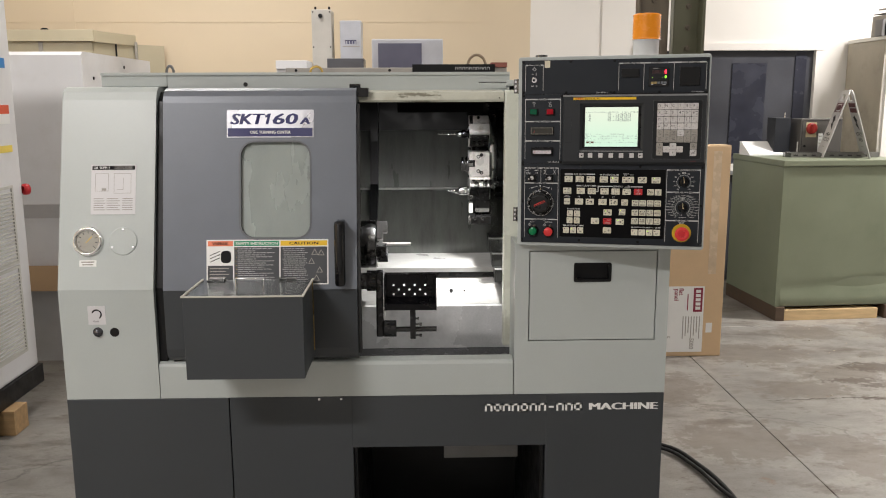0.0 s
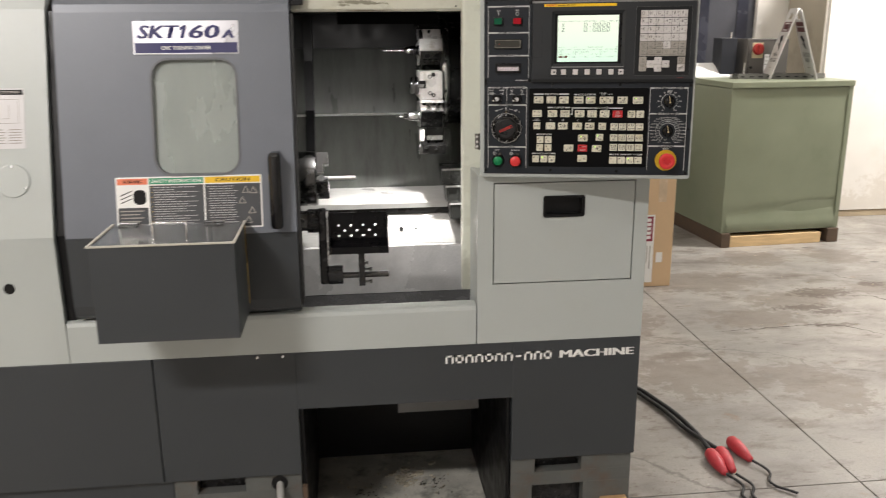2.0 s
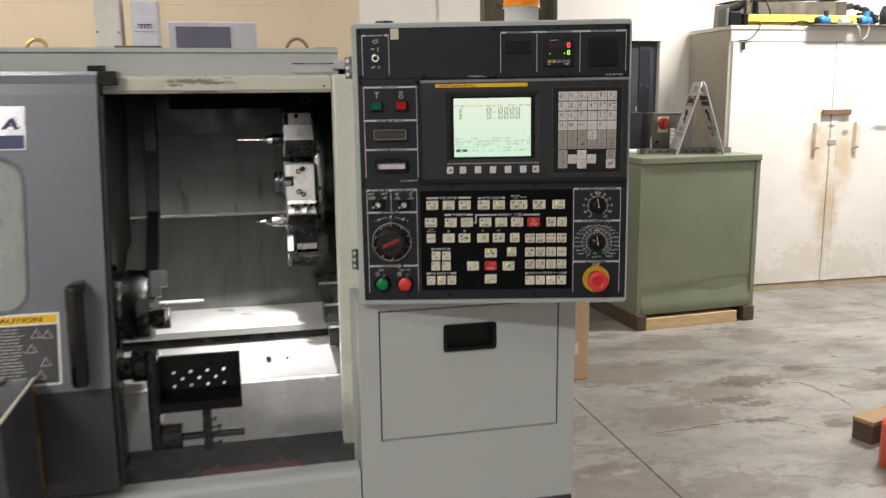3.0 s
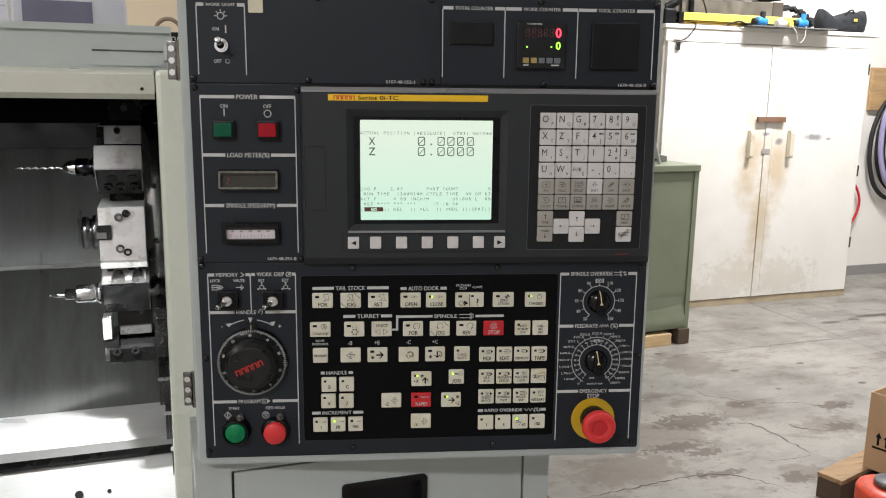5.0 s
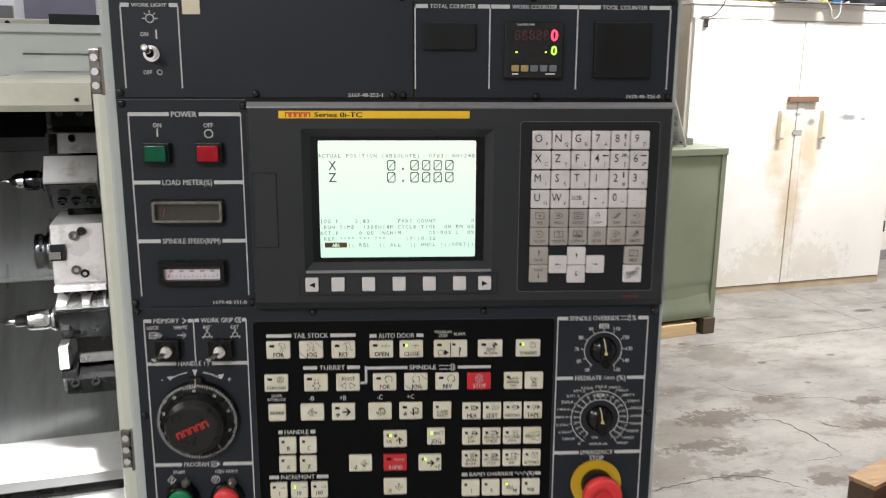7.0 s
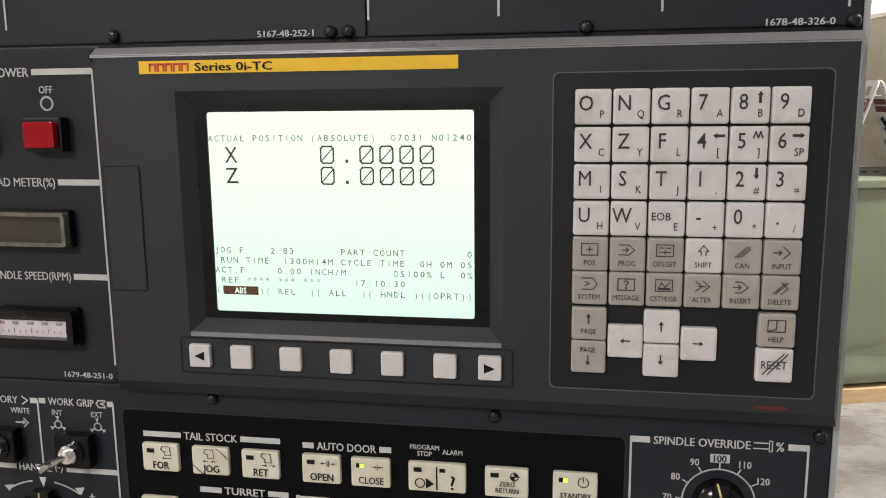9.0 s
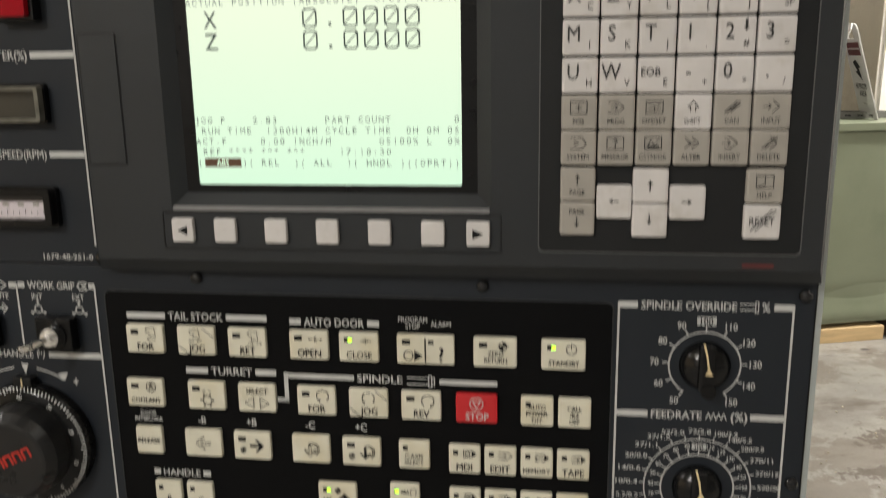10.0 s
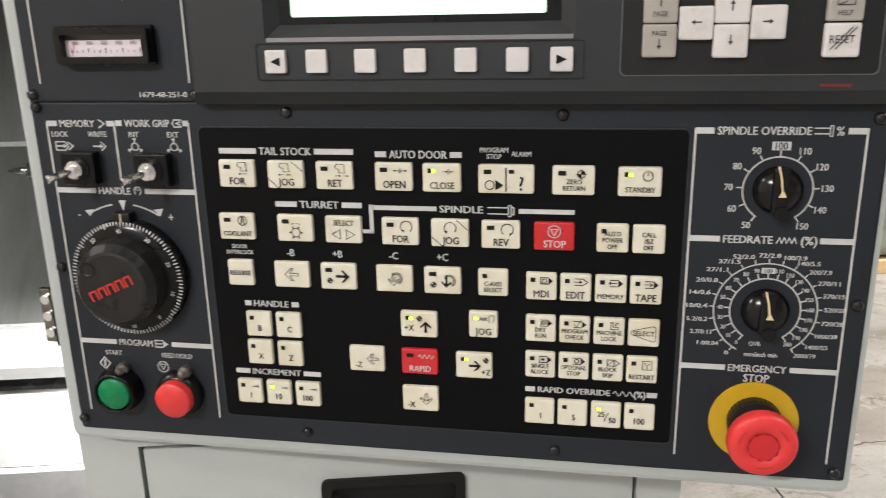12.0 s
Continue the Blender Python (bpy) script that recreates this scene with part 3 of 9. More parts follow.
part("conduit", rod((-0.048, -0.012, 0.0), (-0.048, -0.012, CEILING), 0.011, segs=14), mat("grey_conduit_pipe", (0.24, 0.24, 0.20), 0.45), col)
for i in range(7):
    part("bolt", join(rod((0.060, -0.005, 1.86 + 0.135 * i), (0.060, -0.009, 1.86 + 0.135 * i), 0.021, segs=18), rod((0.060, -0.009, 1.86 + 0.135 * i), (0.060, -0.022, 1.86 + 0.135 * i), 0.014, 0.013, 6)), RUSTY, col)
    part("bolt", rod((-0.165, 0.02, 1.90 + 0.135 * i), (-0.165, 0.006, 1.90 + 0.135 * i), 0.014, 0.013, 6), RUSTY, col)

# ---- the lathe ----
lathe = thing("cnc_lathe", "grey and cream CNC turning lathe with an open door", "lathe")


def profile_x(pts, x0, x1, bev=0.0):
    return extrude(pts, x0, x1, "x", bev)


# base: dark skirt with a recess for the chip pan
BASE_TOP, SKIRT, DEPTH = 0.732, 0.352, 1.6
for bx0, bx1 in ((0.0, 0.508), (0.511, 0.90), (1.521, 1.902)):
    part("skirt_panel", cuboid(bx0, bx1, 0.0, DEPTH, SKIRT, BASE_TOP, 0.003), GREY_LOW, lathe)
part("skirt_bridge", cuboid(0.8985, 1.5225, 0.001, 0.30, 0.559, BASE_TOP - 0.001), GREY_LOW, lathe)
part("left_plinth", join(cuboid(0.008, 0.53, 0.02, DEPTH - 0.05, 0.232, 0.346, 0.003), cuboid(0.02, 0.52, 0.04, DEPTH - 0.1, 0.345, 0.356)), GREY_LOW, lathe)
CAST = mat("grey_cast_iron_paint", (0.10, 0.105, 0.10), 0.5, var=0.15, scale=10, bump=0.2, fine=60, stain=(0.12, 0.06, 0.03), stain_amount=0.6, stain_scale=8)


def foot(x0, x1, s0, s1):
    """A cast foot with a pry slot above and an open one below."""
    y0, y1 = 0.012, 0.30
    return join(cuboid(x0, x1, y0, y1, 0.292, 0.300, 0.001), cuboid(x0, s0, y0, y1, 0.300, 0.352, 0.001), cuboid(s1, x1, y0, y1, 0.300, 0.352, 0.001),
                cuboid(x0, x1, y0 + 0.001, y1, 0.256, 0.293), cuboid(x0, s0 - 0.008, y0, y1, 0.165, 0.258, 0.001), cuboid(s1 + 0.008, x1, y0, y1, 0.165, 0.258, 0.001),
                cuboid(x0 + 0.01, x1 - 0.01, y0 + 0.12, y1, 0.165, 0.352))


part("cast_foot", foot(0.533, 0.897, 0.597, 0.735), CAST, lathe)
part("cast_foot", foot(1.524, 1.897, 1.597, 1.742), CAST, lathe)
# black sheets put behind the pry slots in place of their shade
for s0, s1 in ((0.597, 0.735), (1.597, 1.742)):
    part("slot_shade", cuboid(s0 - 0.03, s1 + 0.03, 0.05, 0.128, 0.012, 0.3515), OILY, lathe, "black sheet for the shade inside the pry slots")
for fx in (0.60, 0.82, 1.58, 1.83):
    part("levelling_pad", turned([(0.045, 0), (0.045, 0.03), (0.02, 0.035), (0.02, 0.17)], (fx, 0.16, 0.0), (0, 0, 1), 20), BLACK, lathe)
    part("levelling_pad", turned([(0.045, 0), (0.045, 0.03), (0.02, 0.035), (0.02, 0.36)], (fx, 1.05, 0.0), (0, 0, 1), 20), BLACK, lathe)
for fx in (0.12, 0.4):
    part("levelling_pad", turned([(0.045, 0), (0.045, 0.03), (0.02, 0.035), (0.02, 0.235)], (fx, 0.2, 0.0), (0, 0, 1), 20), BLACK, lathe)
part("cable_hole", rod((0.833, 0.010, 0.322), (0.833, 0.02, 0.322), 0.024), BLACK, lathe)
part("power_conduit", curve_mesh([(0.833, 0.02, 0.322), (0.838, -0.03, 0.29), (0.845, -0.04, 0.2), (0.85, -0.03, 0.06), (0.86, 0.0, 0.012)], 0.011), mat("grey_conduit", (0.3, 0.3, 0.29), 0.5), lathe, smooth=True)
part("chip_pan", join(cuboid(0.913, 1.507, 0.72, 1.2, 0.0, 0.40), cuboid(0.913, 1.507, 0.30, 1.2, 0.50, 0.558)), BLACK, lathe, "black steel chip pan in the base")
# pan floor made pale to stand for the light falling into the recess
part("pan_floor", cuboid(0.915, 1.506, 0.02, 0.719, 0.0, 0.004), mat("oily_lit_pan_steel", (0.50, 0.49, 0.44), 0.45, var=0.3, scale=9, bump=0.1, stain=(0.06, 0.06, 0.05), stain_amount=0.8, stain_scale=11), lathe, "oily pan floor strewn with swarf, painted pale for its light")
# grey bracket placed for the lighter rectangle at the back of the recess
part("hanging_bracket", cuboid(1.20, 1.466, 0.285, 0.298, 0.390, 0.557), mat("plain_grey_steel", (0.2, 0.2, 0.2), 0.5), lathe)
part("recess_side", cuboid(0.902, 0.912, 0.02, 1.2, 0.0, 0.558), BLACK, lathe)
part("recess_side", cuboid(1.508, 1.518, 0.02, 1.2, 0.0, 0.558), BLACK, lathe)

# cream sill under the opening, right cabinet, left cover
part("sill", extrude([(0.0, BASE_TOP + 0.001), (0.0, 0.836), (0.004, 0.846), (0.014, 0.850), (0.05, 0.850), (0.05, 0.80), (0.10, 0.80), (0.10, BASE_TOP + 0.001)], 0.296, 1.413, "x"), CREAM, lathe)
part("sill_screw", rod((0.795, 0.0, 0.724), (0.795, -0.002, 0.724), 0.004), CHROME, lathe)
part("sill_screw", rod((0.865, 0.0, 0.724), (0.865, -0.002, 0.724), 0.004), CHROME, lathe)
HX0, HX1, HZ0, HZ1 = 1.463, 1.860, 0.912, 1.196
part("upper_cabinet", cuboid(1.475, 1.893, 0.17, 0.21, 1.223, 1.704, 0.004), CREAM, lathe)
part("right_end_cover", cuboid(1.894, 1.9025, 0.122, 1.6, BASE_TOP + 0.001, 1.70), CREAM, lathe)
part("right_liner", cuboid(1.416, 1.430, 0.1225, 0.139, 0.80, 1.222), CREAM, lathe)
part("right_cabinet", cuboid(1.416, 1.902, 0.021, 0.12, BASE_TOP + 0.001, 1.222), CREAM, lathe)
part("hatch_frame", join(cuboid(1.416, 1.902, 0.0, 0.02, BASE_TOP + 0.001, HZ0 - 0.0035), cuboid(1.416, HX0 - 0.0035, 0.0, 0.02, HZ0 - 0.0035, 1.223),
     cuboid(HX1 + 0.0035, 1.902, 0.0, 0.02, HZ0 - 0.0035, 1.223), cuboid(HX0 - 0.0035, HX1 + 0.0035, 0.0, 0.02, HZ1 + 0.0035, 1.223)), CREAM, lathe)
SX0, SX1, SZ0, SZ1 = 1.602, 1.716, 1.101, 1.158
hatch = part("hatch", join(cuboid(HX0, HX1, 0.001, 0.018, HZ0, SZ0), cuboid(HX0, SX0, 0.001, 0.018, SZ0, SZ1), cuboid(SX1, HX1, 0.001, 0.018, SZ0, SZ1), cuboid(HX0, HX1, 0.001, 0.018, SZ1, HZ1)), CREAM, lathe)
part("pull_recess", ring_plate(rrect(SX0 - 0.002, SX1 + 0.002, SZ0 - 0.002, SZ1 + 0.002, 0.006), rrect(SX0 + 0.006, SX1 - 0.006, SZ0 + 0.006, SZ1 - 0.006, 0.005), -0.002, 0.019), BLACK, hatch, "black plastic recessed pull")
part("pull_pocket", cuboid(SX0, SX1, 0.0185, 0.0195, SZ0, SZ1), BLACK, hatch)

# left cover: upright below, leaning back above the knee
KNEE, LTOP = 1.087, 1.706
left_prof = [(0.0, BASE_TOP + 0.001), (0.0, KNEE), (0.150, 1.665), (0.160, 1.690), (0.178, 1.703), (0.20, LTOP), (1.6, LTOP), (1.6, BASE_TOP + 0.001)]
part("left_cover", profile_x(left_prof, 0.0, 0.2935, 0.004), CREAM, lathe)
# black filler in place of the shade in the gap beside the door
part("gap_filler", profile_x([(0.02, 0.78), (0.02, KNEE), (0.165, 1.66), (0.2, 1.69), (0.5, 1.69), (0.5, 0.78)], 0.294, 0.318), BLACK, lathe)


def on_left(z, off=0.0):
    """The pose of a plate on the leaning upper part of the left cover, at height z."""
    lean = math.degrees(math.atan2(0.150, 1.665 - KNEE))
    y = (z - KNEE) * 0.150 / (1.665 - KNEE)
    return pose(0, y - off, z, -lean, 0, 0)


oil = part("oil_plate", plate(-0.069, 0.069, -0.078, 0.078, -0.001, 0.001, 0.002), mat("white_sticker", (0.62, 0.61, 0.62), 0.4, var=0.03), lathe, "white printed oil supply plate", m=on_left(1.39) @ pose(0.166, 0, 0))
bar(-0.066, 0.066, 0.062, 0.075, oil, INK, -0.0014)
for z in (0.066, 0.070):
    bar(0.002, 0.058, z, z + 0.0018, oil, KEY_GREY, -0.0018)
legend("OIL SUPPLY", -0.062, 0.0685, 0.0080, oil, WHITE, -0.0018, align="l")
for (a0, a1), (b0, b1) in (((-0.056, -0.016), (-0.005, 0.05)), ((0.002, 0.054), (-0.012, 0.05))):
    part("drawing", stroke([(a0, b0), (a1, b0), (a1, b1), (a0, b1), (a0, b0)], 0.0012, -0.0014), KEY_GREY, oil)
part("drawing", stroke([(0.012, 0.0), (0.03, 0.0), (0.03, 0.035)], 0.0012, -0.0014), KEY_GREY, oil)
bar(-0.036, -0.022, -0.004, 0.004, oil, KEY_GREY, -0.0014)
for i in range(6):
    bar(-0.06, -0.03 + 0.003 * (i % 3), -0.03 - 0.007 * i, -0.0275 - 0.007 * i, oil, KEY_GREY, -0.0014)
    bar(-0.02, 0.015 + 0.006 * (i % 2), -0.03 - 0.007 * i, -0.0275 - 0.007 * i, oil, KEY_GREY, -0.0014)
    bar(0.028, 0.06, -0.03 - 0.007 * i, -0.0275 - 0.007 * i, oil, KEY_GREY, -0.0014)
gauge = part("pressure_gauge", turned([(0.0, 0.004), (0.034, 0.004), (0.036, 0.012), (0.042, 0.014), (0.046, 0.006), (0.046, -0.004)], (0, 0, 0), (0, -1, 0), 36), CHROME, lathe, "round chrome-rimmed pressure gauge", True, on_left(1.233) @ pose(0.092, 0, 0))
part("gauge_face", turned([(0.0, 0.006), (0.033, 0.006)], (0, 0, 0), (0, -1, 0), 30), mat("gauge_dial", (0.34, 0.325, 0.28), 0.35), gauge)
part("gauge_needle", stroke([(-0.004, -0.004), (0.012, 0.014)], 0.003, -0.0068), BRASS, gauge)
for k in range(9):
    a = radians(-40 + k * 32)
    part("gauge_mark", stroke([(0.024 * math.cos(a), 0.024 * math.sin(a)), (0.030 * math.cos(a), 0.030 * math.sin(a))], 0.0018, -0.0066), INK, gauge)
cap = part("blank_disc", turned([(0.0, 0.0035), (0.042, 0.0035), (0.0435, 0.002), (0.0435, -0.002)], (0, 0, 0), (0, -1, 0), 40), CREAM, lathe, "cream blanking disc with three screws", m=on_left(1.233) @ pose(0.199, 0, 0))
for a in (90, 210, 330):
    part("screw", rod((0.037 * math.cos(radians(a)), -0.003, 0.037 * math.sin(radians(a))), (0.037 * math.cos(radians(a)), -0.006, 0.037 * math.sin(radians(a))), 0.004, 0.003, 12), CHROME, cap)
tag = part("small_sticker", plate(-0.026, 0.026, -0.010, 0.010, -0.001, 0.001, 0.001), WHITE, lathe, m=on_left(1.167) @ pose(0.092, 0, 0))
bar(-0.02, 0.02, 0.002, 0.006, tag, KEY_GREY, -0.0014)
bar(-0.017, 0.017, -0.006, -0.002, tag, KEY_GREY, -0.0014)
chuck_plate = part("pressure_plate", plate(0.088, 0.142, 0.977, 1.036, -0.0015, 0.001, 0.001), mat("white_sticker", (0.62, 0.61, 0.62), 0.4), lathe)
part("dial_arc", stroke(arc(0.115, 1.010, 0.014, -50, 150, 14), 0.004, -0.002), INK, chuck_plate)
legend("Chuck", 0.112, 0.988, 0.005, chuck_plate, INK, -0.002)
part("chuck_valve", turned([(0.0, 0.012), (0.010, 0.012), (0.011, 0.004), (0.015, 0.003), (0.015, -0.002)], (0.115, 0, 0.953), (0, -1, 0), 24), mat("dark_valve_steel", (0.1, 0.1, 0.11), 0.25, metal=0.8), lathe, smooth=True)
part("open_hole", rod((0.166, -0.001, 0.952), (0.166, 0.01, 0.952), 0.0145, segs=24), BLACK, lathe)

# top header, cream lip and its rail
part("header", join(cuboid(0.10, 0.3095, 0.222, 0.9, 1.707, 1.748, 0.002), cuboid(0.31, 1.416, 0.222, 0.9, 1.663, 1.748, 0.002), cuboid(0.10, 1.416, 0.217, 0.224, 1.742, 1.751)), CREAM, lathe)
part("header_lip", extrude([(0.15, 1.655), (0.145, 1.662), (0.15, 1.686), (0.222, 1.694), (0.222, 1.655)], 0.93, 1.391, "x"), CREAM_WORN, lathe)
part("lip_hole", rod((1.376, 0.1475, 1.668), (1.376, 0.1445, 1.668), 0.0022, segs=10), BLACK, lathe)
part("header_slot", cuboid(1.315, 1.405, 0.2195, 0.2225, 1.698, 1.717), CREAM, lathe)
part("lifting_ring", curve_mesh([(0.298 + 0.012 * math.cos(a), 0.30, 1.749 + 0.026 * math.sin(a)) for a in (0, 0.6, 1.2, 1.57, 1.95, 2.55, 3.14)], 0.0045), STEEL_DARK, lathe, smooth=True)
part("header_hole", rod((0.561, 0.2205, 1.713), (0.561, 0.2165, 1.713), 0.007, segs=14), BLACK, lathe)
part("slot_edge", cuboid(1.315, 1.405, 0.2185, 0.2205, 1.7165, 1.7185), STEEL_DARK, lathe)
part("lifting_ring", curve_mesh([(0.78 + 0.02 * math.cos(a), 0.30, 1.752 + 0.02 * abs(math.sin(a))) for a in (0, 0.6, 1.2, 1.57, 1.95, 2.55, 3.14)], 0.004), BRASS, lathe, smooth=True)
part("roof", cuboid(0.30, 1.893, 0.91, 1.6, 1.695, 1.715, 0.004), CREAM, lathe)
part("roof", cuboid(1.405, 1.893, 0.215, 0.908, 1.705, 1.725, 0.004), CREAM, lathe)
part("back_body", cuboid(0.30, 1.893, 1.24, 1.6, BASE_TOP + 0.001, 1.694), CREAM, lathe)
post = part("opening_post", cuboid(1.393, 1.468, 0.140, 0.176, 0.851, 1.692, 0.006), POST, lathe, "cream painted opening post, darker at its foot")

# sliding door: slab with a window, two tones
DX0, DX1 = 0.33, 0.925
DLEAN = (0.118) / (1.66 - KNEE)


def door_y(z):
    return -0.02 + max(0.0, z - KNEE) * DLEAN


door_lower = [(0.03, 0.862), (0.005, 0.858), (-0.012, 0.872), (-0.02, 0.90), (-0.02, KNEE - 0.001), (0.02, KNEE - 0.001), (0.03, 0.90)]
door = part("sliding_door", profile_x(door_lower, DX0, DX1), GREY_LOW, lathe, "grey sliding door with a milky window")
WXA, WXB, WZA, WZB = 0.567, 0.782, 1.243, 1.536
t = 0.03


def leaned(bm):
    """Lean a slab built upright at y = 0, from the knee up."""
    for v in bm.verts:
        v.co.y += door_y(v.co.z)
    return bm


door_top = [(-0.02 + DLEAN * (1.655 - KNEE), 1.655), (-0.02 + DLEAN * (1.655 - KNEE) + 0.006, 1.675), (-0.02 + DLEAN * (1.655 - KNEE) + 0.020, 1.692), (-0.02 + DLEAN * (1.655 - KNEE) + 0.04, 1.70),
            (0.19, 1.70), (0.19, 1.655)]
outer = [(DX0, KNEE), (DX1, KNEE), (DX1, 1.655), (DX0, 1.655)]


def dense(corners, n):
    pts = []
    for (x0, z0), (x1, z1) in zip(corners, corners[1:] + corners[:1]):
        pts += [(x0 + (x1 - x0) * i / n, z0 + (z1 - z0) * i / n) for i in range(n)]
    return pts


inner = rrect(WXA, WXB, WZA, WZB, 0.045, 9)
inner = inner[20:] + inner[:20]
part("upper_panel", join(leaned(ring_plate(dense(outer, 10), inner, 0.0, t)), profile_x(door_top, DX0, DX1)), GREY_UP, door)
part("window_gasket", leaned(ring_plate(rrect(WXA - 0.004, WXB + 0.004, WZA - 0.004, WZB + 0.004, 0.048, 6), rrect(WXA + 0.0015, WXB - 0.0015, WZA + 0.0015, WZB - 0.0015, 0.0435, 6), -0.002, 0.012)), mat("grey_gasket", (0.12, 0.125, 0.135), 0.5), door)
part("window_pane", leaned(plate(WXA, WXB, WZA, WZB, 0.012, 0.018, 0.045, n=6)), FROST, door, "milky scratched polycarbonate pane")


def on_door(z, off=0.0):
    return pose(0, door_y(z) - off, z, -math.degrees(math.atan(DLEAN)), 0, 0)


badge = part("name_plate", plate(-0.134, 0.134, -0.043, 0.043, -0.002, 0.001, 0.002, 0.0006), mat("brushed_plate", (0.62, 0.62, 0.66), 0.3, metal=0.6, var=0.05), door, "silver and navy model plate", m=on_door(1.591) @ pose(0.660, 0, 0))
bar(-0.130, 0.130, -0.040, -0.014, badge, NAVY, -0.0026)
for k in range(5):
    o, yk = 0.0012 * k, -0.0028 + 0.00002 * k
    legend("SKT", -0.120 + o, 0.0145, 0.033, badge, NAVY, yk, width=0.096, slant=0.25, align="l", bold=0.0)
    legend("60", 0.008 + o, 0.0145, 0.033, badge, NAVY, yk, width=0.074, slant=0.25, align="l", bold=0.0)
    legend("A", 0.092 + o, 0.0085, 0.021, badge, NAVY, yk, width=0.028, slant=0.2, align="l", bold=0.0)
part("numeral", poly([(-0.0150, -0.0020), (-0.0060, -0.0020), (0.0022, 0.0310), (-0.0045, 0.0310), (-0.0160, 0.0245), (-0.0148, 0.0180), (-0.0090, 0.0205)], -0.0028), NAVY, badge)
legend("CNC TURNING CENTER", 0.0, -0.027, 0.0090, badge, WHITE, -0.0030, width=0.125)
st = part("safety_sticker", plate(-0.187, 0.187, -0.070, 0.070, -0.001, 0.001, 0.002), WHITE, door, "safety instruction sticker in three panels", m=on_door(1.171) @ pose(0.650, 0, 0))
DARKST = mat("dark_sticker_print", (0.05, 0.053, 0.058), 0.35)
for a, b, top, word, inkc in ((-0.183, -0.106, mat("orange_sticker", (0.75, 0.2, 0.1), 0.4), "WARNING", INK), (-0.102, 0.036, mat("green_sticker", (0.02, 0.25, 0.12), 0.4), "SAFETY INSTRUCTION", WHITE), (0.040, 0.183, mat("yellow_sticker", (0.8, 0.5, 0.02), 0.4), "CAUTION", INK)):
    bar(a, b, 0.050, 0.066, st, top, -0.0014)
    legend(word, (a + b) / 2, 0.058, 0.0085, st, inkc, -0.0018, width=(b - a) * (0.62 if word != "SAFETY INSTRUCTION" else 0.93))
    if word == "WARNING":
        bar(a, b, -0.066, -0.010, st, DARKST, -0.0014)
        part("pictogram", poly(rrect(a + 0.04, a + 0.072, -0.002, 0.036, 0.012), -0.0018), INK, st)
        for i in range(3):
            part("pictogram", stroke([(a + 0.008, 0.002 + 0.010 * i), (a + 0.036, 0.014 + 0.010 * i)], 0.0022, -0.0018), INK, st)
        for i in range(5):
            bar(a + 0.006, b - 0.012 - 0.01 * (i % 2), -0.020 - 0.009 * i, -0.017 - 0.009 * i, st, KEY_GREY, -0.0018)
    else:
        bar(a, b, -0.066, 0.047, st, DARKST, -0.0014)
        pale = mat("pale_sticker_print", (0.46, 0.46, 0.46), 0.4)
        ends = random.Random(len(word))
        if word == "CAUTION":
            for i in range(16):
                z, stop = 0.0415 - 0.0063 * i, a + ends.uniform(0.070, 0.084)
                g = a + (0.006 if i % 5 == 0 else 0.010)
                while g < stop:
                    w_ = min(ends.uniform(0.006, 0.022), stop - g + 0.002)
                    bar(g, g + w_, z - 0.0017, z, st, pale, -0.0018)
                    g += w_ + 0.0022
        else:
            for i in range(16):
                z, stop = 0.0425 - 0.0063 * i - 0.0002 * (i % 2), a + (ends.uniform(0.112, 0.124) if i % 2 == 0 else ends.uniform(0.04, 0.118))
                g = a + 0.011
                if i % 2 == 0:
                    bar(a + 0.0045, a + 0.0075, z - 0.0017, z, st, mat("amber_sticker_print", (0.50, 0.36, 0.08), 0.4), -0.0018)
                while g < stop:
                    w_ = min(ends.uniform(0.006, 0.022), stop - g + 0.002)
                    bar(g, g + w_, z - 0.0017, z, st, pale, -0.0018)
                    g += w_ + 0.0022
        if word == "CAUTION":
            for i, (px, pz) in enumerate(((0.145, 0.03), (0.165, 0.028), (0.135, 0.002), (0.16, -0.025), (0.15, -0.05))):
                part("pictogram", stroke([(px - 0.009, pz - 0.007), (px + 0.009, pz - 0.007), (px, pz + 0.009), (px - 0.009, pz - 0.007)], 0.0018, -0.0018), KEY_GREY, st)
part("door_handle", join(rod((0.876, -0.047, 1.102), (0.876, -0.030, 1.302), 0.0165, 0.0165, 28, 0.012), cuboid(0.864, 0.888, -0.045, 0.0, 1.107, 1.13, 0.004), cuboid(0.864, 0.888, -0.03, 0.03, 1.275, 1.298, 0.004)), mat("glossy_black_handle", (0.006, 0.006, 0.007), 0.06, bump=0.0), door, "glossy black bar handle", True)
part("door_wiper", leaned(cuboid(DX1 + 0.001, DX1 + 0.010, 0.006, 0.026, KNEE, 1.65)), RUBBER, door)
part("door_wiper", cuboid(DX1 + 0.001, DX1 + 0.010, -0.012, 0.02, 0.88, KNEE), RUBBER, door)
part("door_roller", join(rod((0.90, 0.17, 1.705), (0.935, 0.17, 1.705), 0.008), cuboid(0.925, 0.962, 0.12, 0.18, 1.672, 1.70, 0.002)), OILY, door)

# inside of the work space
part("splash_sheet", extrude([(0.552, 1.093), (0.78, 1.311), (0.785, 1.303), (0.56, 1.085)], 0.87, 1.9, "x"), SHEET_DIM, lathe, "grey slant-bed splash sheet, dark reflections in its colour")
part("splash_sheet", extrude([(0.782, 1.315), (0.88, 1.540), (0.89, 1.54), (0.79, 1.309)], 0.87, 1.9, "x"), SHEET_DIM, lathe, "grey slant-bed splash sheet, dark reflections in its colour")
